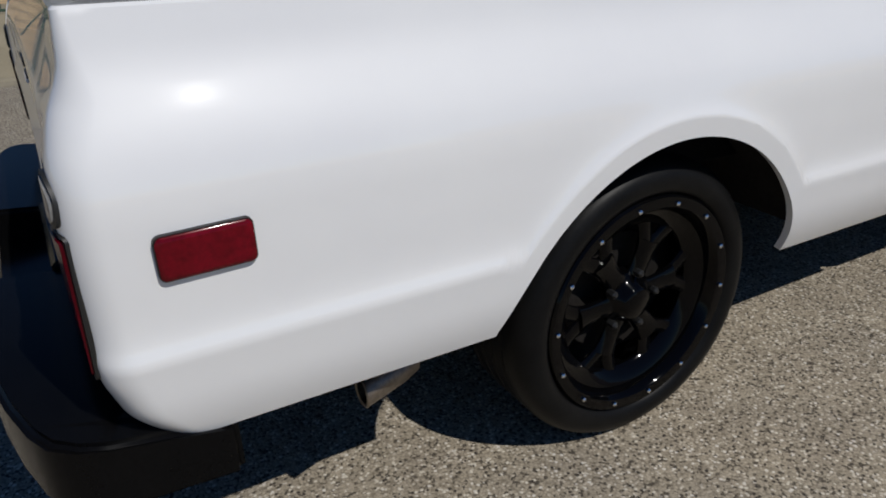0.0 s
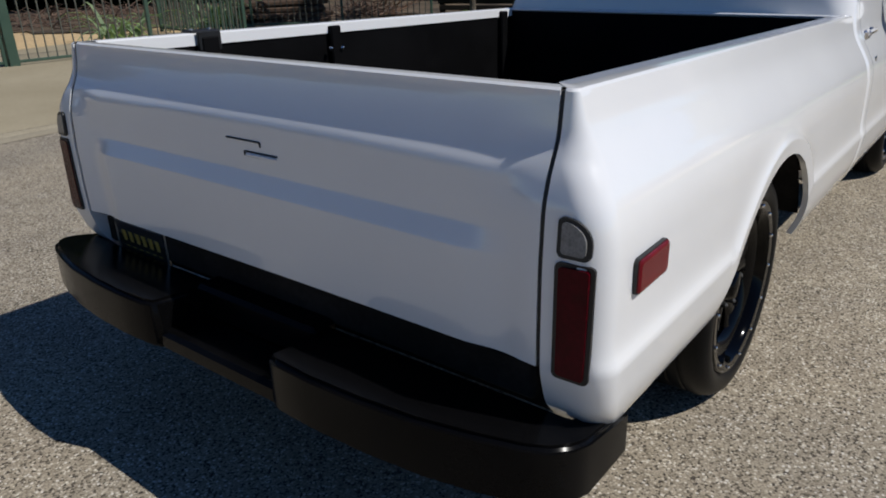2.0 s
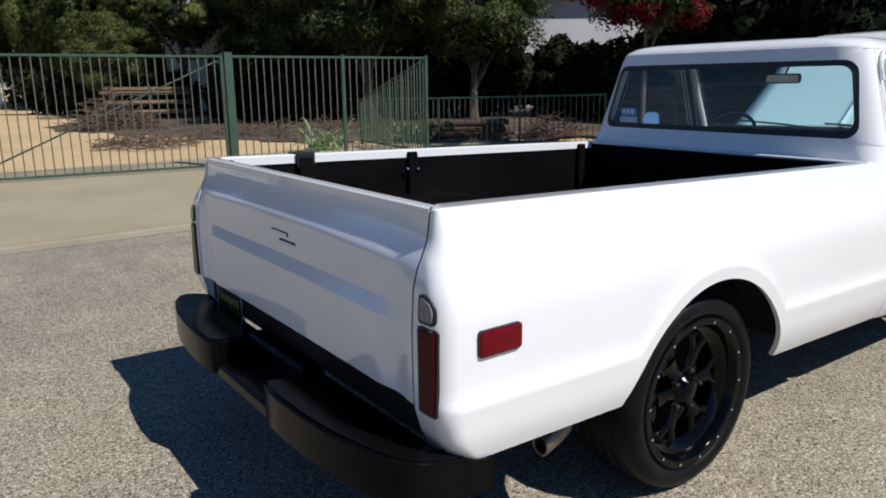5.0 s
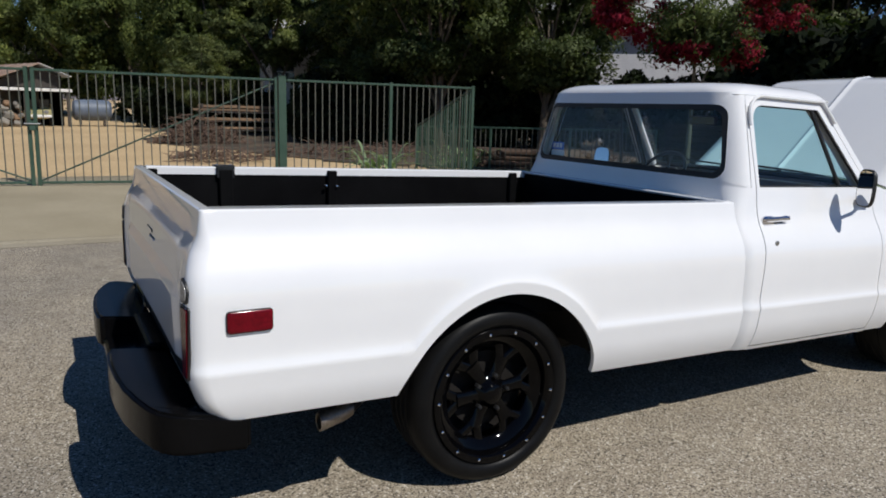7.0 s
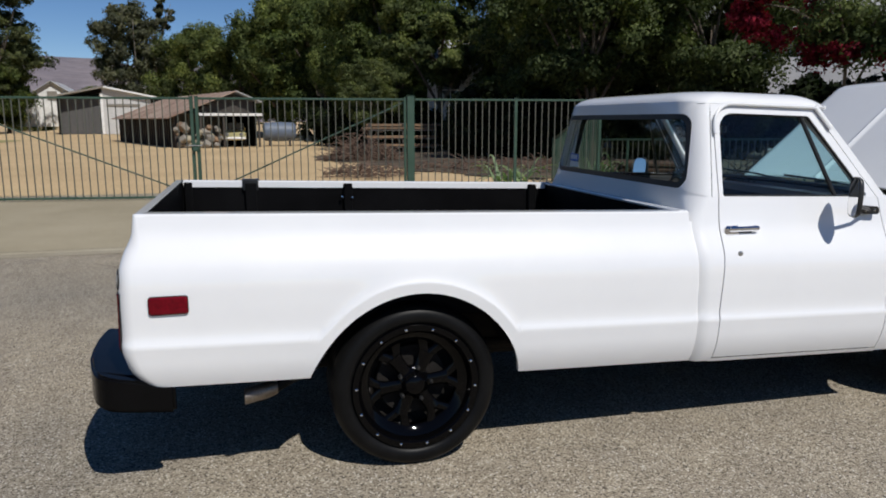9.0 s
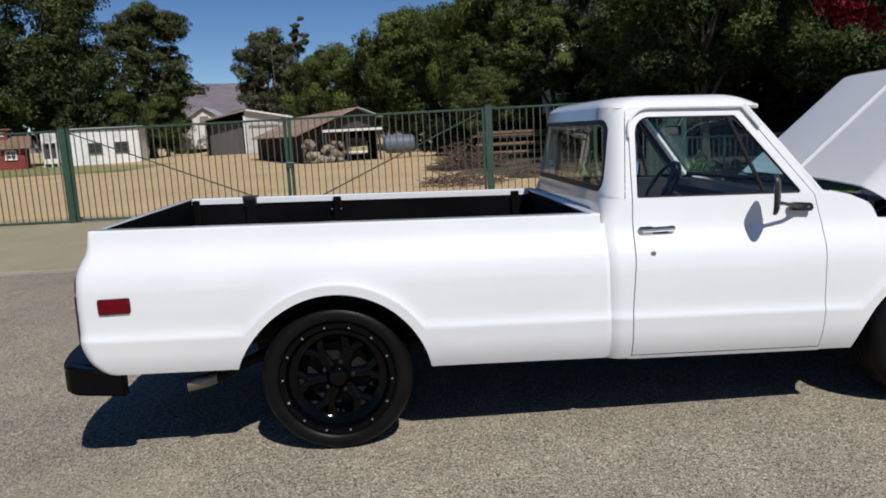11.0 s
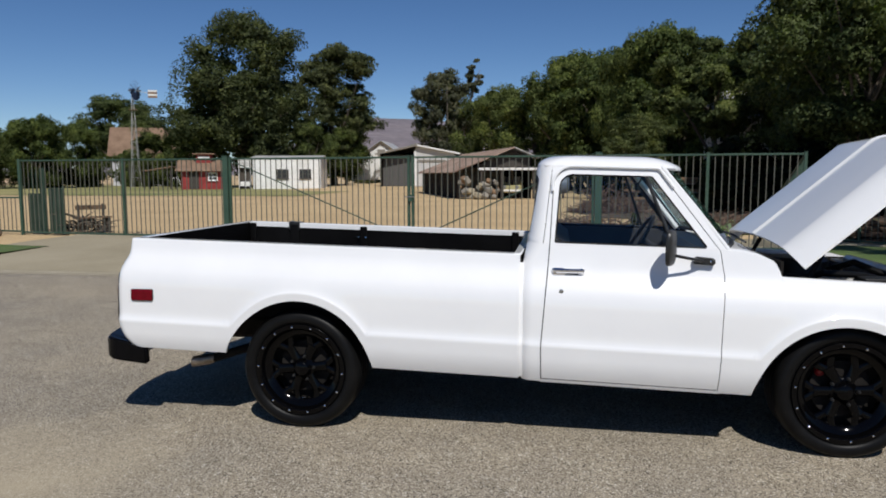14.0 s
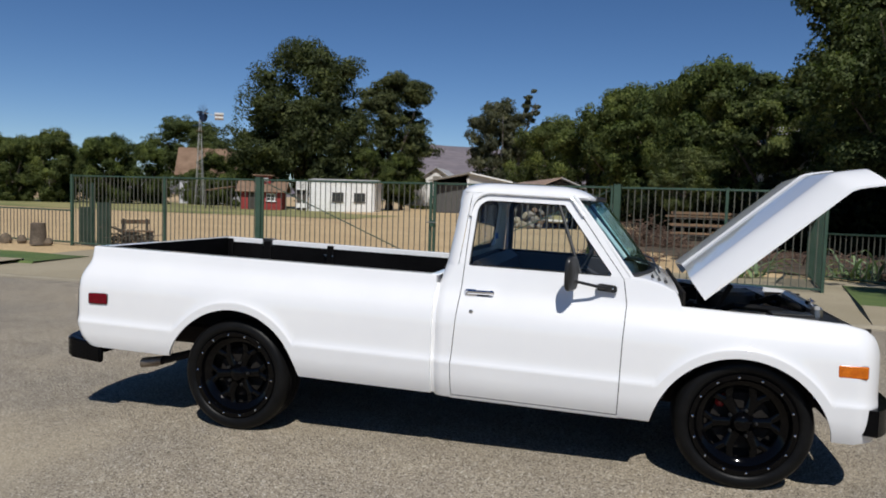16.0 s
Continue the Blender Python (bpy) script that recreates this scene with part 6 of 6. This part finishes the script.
for sx, wide, nm in ((-1, SX + 0.5, RUST), (1, SW - SX + 0.3, TIN)):
    lean = Matrix.Rotation(sx * pitch, 3, "Y")
    mid = (SX + sx * wide / 2, SR + 0.06 - wide / 2 * math.tan(pitch))
    roofpart = part("roof", Shape().box((mid[0], SL / 2 - 0.2, mid[1]), (wide / math.cos(pitch), SL + 0.8, 0.06), 0.01, lean), nm, shed3)
    for k in range(18):
        part("tin_lap", Shape().box((mid[0], -0.4 + 0.98 * k, mid[1] + 0.035), (wide / math.cos(pitch), 0.06, 0.03), 0.008, lean), nm, roofpart)
part("post", Shape().box((SX, 0.1, 1.4), (0.14, 0.14, 2.8), 0.01), DARKBOARD, shed3)
part("partition", Shape().box((1.9, 2.6, 1.0), (3.2, 0.1, 2.0), 0.01), GREYBOARD, shed3)
port = thing("carport", "low open carport with pale tin roof", "carport", (-1.85, 40.9, 0.1), 4)
part("roof", Shape().box((0, 0, 1.84), (3.6, 2.6, 0.1), 0.02), TIN, port)
part("fascia", Shape().box((0, -1.32, 1.85), (3.64, 0.05, 0.15), 0.01), WHITEBOARD, port)
for x in (-1.6, -0.35, 1.6):
    part("post", Shape().box((x, -1.2, 0.92), (0.12, 0.12, 1.84), 0.01), DARKBOARD, port)
rubble = thing("stone_heap", "jumbled heap of stones and salvaged wood blocks beside the shed", "stone heap", (-3.5, 39.3, 0.1))
rng = random.Random(4)
for k in range(34):
    sz = 0.2 + 0.3 * rng.random()
    part("block", Shape().box((2.4 * (rng.random() - 0.5), 0.9 * (rng.random() - 0.5), 0.1 + 1.2 * rng.random() ** 1.6), (sz, sz * 0.8, sz * 0.7), 0.05, Euler((rng.random(), rng.random(), 3 * rng.random())).to_matrix()), (GREYBOARD, GREYBOARD, KERBSTONE, TIMBER)[k % 4], rubble)
jeep = thing("utility_vehicle", "small pale yellow utility vehicle parked under the carport", "vehicle", (-1.55, 41.3, 0.1), -2)
YELLOW = material("pale_yellow_paint", (0.36, 0.33, 0.16), 0.4, coat=0.5)
part("body", Shape().box((0, 0, 0.62), (1.3, 2.0, 0.5), 0.09).box((0, 0.3, 1.0), (1.2, 1.1, 0.35), 0.08), YELLOW, jeep)
part("screen", Shape().box((0, -0.33, 1.18), (1.1, 0.05, 0.4), 0.02), DARKGLASS, jeep)
part("bumper", Shape().box((0, -1.05, 0.5), (1.3, 0.1, 0.14), 0.03), WHITEBOARD, jeep)
for x in (-0.4, 0.4):
    part("headlight", Shape().spin([(0.11, 0.0), (0.1, -0.03), (0.001, -0.05)], (x, -1.0, 0.72), "y", 14), CLEARLENS, jeep)
    for y in (-0.65, 0.7):
        part("tyre", Shape().spin([(0.15, -0.09), (0.3, -0.09), (0.32, -0.04), (0.32, 0.04), (0.3, 0.09), (0.15, 0.09)], (x * 1.45, y, 0.32), "x", 20), RUBBER, jeep)
tank = thing("water_tank", "blue-grey steel tank lying on a stand", "tank", (1.05, 41.6, 0.1), -2)
BLUEGREY = mottled("blue_grey_steel", (0.09, 0.115, 0.16), (0.14, 0.17, 0.22), 1.5, 30.0, 0.5, 0.2, 0.01)
part("drum", Shape().spin([(0.001, -1.0), (0.4, -0.98), (0.55, -0.85), (0.58, 0.0), (0.55, 0.85), (0.4, 0.98), (0.001, 1.0)], (0, 0, 0.85), "x", 24), BLUEGREY, tank)
for x in (-0.6, 0.6):
    part("stand", Shape().box((x, 0, 0.2), (0.12, 0.9, 0.4), 0.02), DARKBOARD, tank)
house = gable("house", "far house with brown shingle roof among trees", "house", 14.0, 10.0, 4.6, 8.6, LILAC, ROOFBROWN, (-58.8, 98.2, 0.1), 28, over=0.6)
for x in (-4, 0, 4):
    window(house, x, -5.0, 2.4, 1.2, 1.3)
part("chimney", Shape().box((2.5, 0.8, 9.0), (0.9, 0.9, 1.6), 0.05), GREYBOARD, house)
villa = gable("house", "large pale stucco house behind the trees", "house", 26.0, 9.0, 6.2, 8.4, LILAC, TIN, (27.5, 32.5, 0.1), -34, over=0.6)
for x in (-10, -6, 10):
    window(villa, x, -4.5, 4.2, 1.3, 1.4)
cottage = gable("house", "white two-storey house hidden behind dense trees", "house", 8.0, 6.0, 4.8, 6.4, WHITEBOARD, TIN, (14.5, 39.8, 0.1), -24, over=0.5)
for x in (-2.6, 0.2, 2.7):
    window(cottage, x, -3.0, 3.3, 1.1, 1.2)
# windmill
mill = thing("windmill", "slender steel farm windmill with striped tail vane", "windmill", (-50.8, 77.6, 0.1), 20)
MILLSTEEL = mottled("galvanised_steel", (0.4, 0.4, 0.38), (0.5, 0.5, 0.48), 1.0, 20.0, 0.5, 0.1, 0.01)
for sx in (-1, 1):
    for sy in (-1, 1):
        part("leg", Shape().tube([(sx * 0.5, sy * 0.5, 0), (sx * 0.07, sy * 0.07, 11.6)], 0.032, 6), MILLSTEEL, mill)
for k in range(7):
    z = 1.2 + 1.45 * k
    q = 0.5 - 0.43 * z / 11.6
    brace = Shape()
    for a, b in (((-q, -q), (q, -q)), ((q, -q), (q, q)), ((q, q), (-q, q)), ((-q, q), (-q, -q))):
        brace.tube([(*a, z), (*b, z)], 0.016, 5)
        q2 = 0.5 - 0.43 * (z + 1.45) / 11.6
        brace.tube([(*a, z), (b[0] * q2 / q, b[1] * q2 / q, z + 1.45)], 0.011, 5)
    part("brace", brace, MILLSTEEL, mill)
part("platform", Shape().box((0, 0, 9.5), (0.9, 0.9, 0.08), 0.02), TIMBER, mill)
MILLBLUE = mottled("dark_blue_mill_paint", (0.02, 0.035, 0.08), (0.035, 0.055, 0.11), 2.0, 30.0, 0.5, 0.1, 0.005)
fan = part("fan_hub", Shape().tube([(0, -0.4, 11.9), (0, 0.5, 11.9)], 0.12, 10), BLUEGREY, mill)
for k in range(14):
    a = 2 * math.pi * k / 14
    c, s2 = math.cos(a), math.sin(a)
    m = Matrix.Rotation(-a, 3, "Y") @ Matrix.Rotation(radians(35), 3, "X")
    part("blade", Shape().box((0.75 * c, -0.4, 11.9 + 0.75 * s2), (0.95, 0.02, 0.3), 0.004, m), MILLBLUE, fan)
for o in [fan]:
    o.matrix_local = Matrix.Translation((0, 0, 11.9)) @ Matrix.Rotation(radians(72), 4, "Z") @ Matrix.Translation((0, 0, -11.9))
vane = part("tail_vane", Shape().tube([(0.2, 0, 11.9), (2.0, 0, 11.55)], 0.03, 6), MILLSTEEL, mill)
for k in range(4):
    part("stripe", Shape().box((2.35, 0, 11.85 - 0.24 * k), (1.1, 0.03, 0.23), 0.004), WHITEBOARD if k % 2 == 0 else TIMBER, vane)


# ---- yard clutter ----
def heap(name, label, cat, at, size, count, length, rad, mat, seed):
    rng = random.Random(seed)
    t = thing(name, label, cat, at)
    s = Shape()
    for k in range(count):
        a, e = 2 * math.pi * rng.random(), (rng.random() - 0.35) * 0.9
        r = math.sqrt(rng.random())
        p = Vector((size[0] * r * math.cos(a * 1.7 + k), size[1] * r * math.sin(a * 1.7 + k), 0.04 + size[2] * (1 - r) * rng.random()))
        d = Vector((math.cos(a) * math.cos(e), math.sin(a) * math.cos(e), math.sin(e))) * length * (0.4 + 0.6 * rng.random())
        b = p + d * 0.5 + Vector((0, 0, 0.06 * rng.random()))
        q = p + d
        q.z, b.z = max(q.z, 0.03), max(b.z, 0.03)
        s.tube([p, b, q], [rad * 1.2, rad, rad * 0.4], 5)
    o = part("deadwood", s, mat, t)
    tagged(o, kind="stuff")
    return t


TWIG = mottled("dead_branch", (0.085, 0.052, 0.036), (0.17, 0.11, 0.078), 2.0, 30.0, 0.95, 0.3, 0.01)
heap("brush_pile", "heap of brown dead branches and prunings", "brush pile", (3.5, 24.0, 0.1), (1.45, 1.0, 1.25), 620, 0.85, 0.013, TWIG, 1)
heap("brush_pile", "scattered brown dead branches on the leaf litter", "brush pile", (7.6, 17.6, 0.1), (3.4, 2.6, 0.3), 300, 0.8, 0.013, TWIG, 2)
heap("brush_pile", "low heap of bent rusty scrap and twigs", "brush pile", (11.2, 11.2, 0.1), (0.9, 0.5, 0.6), 130, 0.85, 0.013, TWIG, 3)
heap("brush_pile", "scattered brown prunings on bare dirt behind the gate", "brush pile", (2.3, 15.8, 0.1), (1.2, 1.1, 0.3), 240, 0.6, 0.011, TWIG, 4)
rack = thing("lumber_rack", "open rack stacked with long weathered boards", "lumber rack", (6.4, 30.6, 0.1), -3)
for x in (-1.6, 0.0, 1.6):
    for y in (-0.4, 0.4):
        part("post", Shape().box((x, y, 0.7), (0.1, 0.1, 1.4), 0.01), DARKBOARD, rack)
for k, z in enumerate((0.35, 0.75, 1.15)):
    for j in range(4 - (k == 1)):
        part("board", Shape().box((0.05 * j - 0.1 * k, -0.4 + 0.22 * j, z), (3.6 - 0.3 * ((j + k) % 2), 0.2, 0.09 + 0.03 * ((j + k) % 2)), 0.008), TIMBER, rack)
    part("crossbar", Shape().box((0, 0, z - 0.09), (3.3, 0.9, 0.06), 0.01), GREYBOARD, rack)
for k in range(3):
    part("board", Shape().box((0.1 * k, -0.25 + 0.25 * k, 1.3), (3.5, 0.22, 0.12), 0.01), TIMBER, rack)
agave = thing("agave_plant", "pale green spiky plant with long arching leaves", "plant", (5.15, 11.95, 0.1))
AGAVE = leaf_material("agave_leaf", (0.12, 0.18, 0.09), (0.22, 0.3, 0.17), (0.36, 0.42, 0.28))
rng = random.Random(12)
for k in range(34):
    a, L, e = 2 * math.pi * rng.random(), 0.7 + 0.75 * rng.random(), 0.35 + 0.8 * rng.random()
    o = Vector((0.9 * (rng.random() - 0.5), 0.7 * (rng.random() - 0.5), 0.05))
    rows = []
    for u in np.linspace(0, 1, 6):
        c = o + Vector((math.cos(a), math.sin(a), 0)) * L * u * math.cos(e) + Vector((0, 0, L * (math.sin(e) * u - 0.45 * u ** 3)))
        wd = 0.046 * (1 - u) ** 0.6 + 0.002
        sd2 = Vector((-math.sin(a), math.cos(a), 0)) * wd
        rows.append([tuple(c - sd2), tuple(c + Vector((0, 0, -0.012))), tuple(c + sd2)])
    part("leaf", Shape().grid(rows), AGAVE, agave)
copy_thing(agave, Matrix.LocRotScale((7.75, 12.5, 0.1), Euler((0, 0, 2.1)), (1.0, 1.0, 1.05)))
OLDTIMBER = wood_material("rotten_timber", (0.035, 0.022, 0.013), (0.085, 0.05, 0.03))
trough = thing("timber_stack", "rusty brown stack of old timbers behind the low fence", "timber stack", (9.0, 11.75, 0.08), -27)
rng = random.Random(31)
for k in range(4):
    for j in range(4 - k // 2):
        part("timber", Shape().box((0.3 * (rng.random() - 0.5), -0.4 + 0.27 * j + 0.1 * rng.random(), 0.08 + 0.135 * k), (2.3 - 0.7 * rng.random(), 0.2, 0.12), 0.03, Euler((0.2 * rng.random(), 0.06 * (rng.random() - 0.5), 0.14 * (rng.random() - 0.5))).to_matrix()), OLDTIMBER, trough)
wall = thing("plank_fence", "fence of stacked horizontal planks with shade put into their dark colour", "fence", (11.75, 7.35, 0.1), -52)
for bay, (x, drop, tip) in enumerate(((-0.86, -0.03, 0.02), (0.86, 0.05, -0.045))):
    for k in range(9):
        z = 0.12 + 0.142 * k + drop * k / 8
        part("plank", Shape().box((x + 0.03 * (k % 2), 0.02 * ((k + bay) % 3), z), (1.68, 0.045, 0.105), 0.012, Matrix.Rotation(tip + 0.01 * ((k * 5) % 3 - 1), 3, "Y")), SHADEBOARD, wall)
for x in (-1.6, 0.0, 1.6):
    part("post", Shape().box((x, 0.09, 0.68), (0.12, 0.1, 1.4), 0.015), SHADEBOARD, wall)
ROCKBROWN = mottled("brown_rock", (0.1, 0.075, 0.05), (0.19, 0.145, 0.1), 4.0, 40.0, 0.9, 0.5, 0.01)
stump = thing("log_stump", "upright sawn log stump beside the fence", "stump", (-13.1, 11.2, 0.08))
part("log", Shape().spin([(0.001, 0.0), (0.22, 0.0), (0.2, 0.3), (0.19, 0.58), (0.17, 0.6), (0.001, 0.6)], (0, 0, 0), "z", 18), BARK, stump)
part("cut_face", Shape().spin([(0.165, 0.601), (0.001, 0.606)], (0, 0, 0), "z", 18), TIMBER, stump)
for k, (x, y, r) in enumerate(((-13.0, 11.25, 0.15), (-12.85, 11.3, 0.12), (-14.3, 11.3, 0.17), (-13.9, 11.45, 0.14), (-14.7, 11.4, 0.13))):
    rock = thing("rock", "rounded brown garden rock", "rock", (x, y, 0.1), 40 * k, "garden rocks")
    s = Shape()
    s.spin([(0.001, -0.3 * r), (0.8 * r, -0.2 * r), (r, 0.3 * r), (0.75 * r, 1.0 * r), (0.4 * r, 1.4 * r), (0.001, 1.5 * r)], (0, 0, 0), "z", 12)
    s.moved(lambda px, py, pz: (px * (1 + 0.25 * noise.noise((px * 6 + k, py * 6, pz * 6))), py * (1 + 0.25 * noise.noise((px * 5, py * 5 + k, 3))), pz))
    part("stone", s, ROCKBROWN, rock)
screen = thing("screen_panel", "dark green mesh screen fixed behind the fence", "screen", (XE + 0.72, fence_y(XE + 0.72) + 0.12, 0.1), SLOPE)
MESHGREEN = mottled("green_mesh", (0.02, 0.04, 0.026), (0.04, 0.065, 0.045), 3.0, 80.0, 0.8, 0.3, 0.004)
part("sheet", Shape().box((0.28, 0, 0.62), (0.44, 0.03, 1.14), 0.006), MESHGREEN, screen)
part("sheet", Shape().box((-0.42, 0.05, 0.55), (0.46, 0.03, 1.0), 0.006), MESHGREEN, screen)
part("post", Shape().box((-0.12, 0.03, 0.86), (0.11, 0.09, 1.72), 0.008), FENCEGREEN, screen)
part("post", Shape().box((0.5, 0.03, 0.62), (0.05, 0.05, 1.24), 0.006), FENCEGREEN, screen)
for k in range(4):
    part("bar", Shape().box((-0.62 + 0.12 * k, 0.06, 0.85), (0.022, 0.022, 1.66), 0.003), FENCEGREEN, screen)
bench = thing("garden_bench", "small weathered wooden bench behind the fence", "bench", (-10.75, 12.3, 0.1), 55)
for k in range(3):
    part("slat", Shape().box((0, -0.12 + 0.13 * k, 0.4), (0.8, 0.11, 0.04), 0.008), TIMBER, bench)
part("back_slat", Shape().box((0.0, 0.25, 0.66), (0.8, 0.04, 0.12), 0.01), TIMBER, bench)
for x in (-0.32, 0.32):
    part("leg", Shape().box((x, 0, 0.2), (0.07, 0.34, 0.4), 0.01).box((x, 0.25, 0.4), (0.06, 0.05, 0.7), 0.01), DARKBOARD, bench)
heap("twig_heap", "small heap of grey branches against the fence", "brush pile", (-10.9, 12.1, 0.1), (0.5, 0.35, 0.5), 60, 0.8, 0.02, BARK, 7)

# distant hills, the bluish far haze mixed into their colour
HILL = mottled("hazy_dry_hills", (0.155, 0.135, 0.15), (0.22, 0.185, 0.19), 0.004, 0.03, 1.0, 0.0)
hl = Shape()
rows = []
for k, (r, f) in enumerate(((1500, 0.0), (1800, 0.45), (2300, 0.85), (2700, 1.0), (3200, 0.6))):
    row = []
    for a in range(-60, 241, 2):
        q = math.radians(a)
        fade = min(1.0, max(0.12, (118 - a) / 12.0))
        hgt = 222 + 30 * math.sin(a * 0.11) + 18 * math.sin(a * 0.37 + 1) + 10 * math.sin(a * 0.9)
        row.append((r * math.cos(q), r * math.sin(q), f * hgt * fade + 8 * noise.noise((k * 3.0, a * 0.2, 0)) - 2))
    rows.append(row)
hl.grid(rows)
structure("backdrop", hl, HILL, "bare brown distant hills with haze mixed into their colour", "hills")
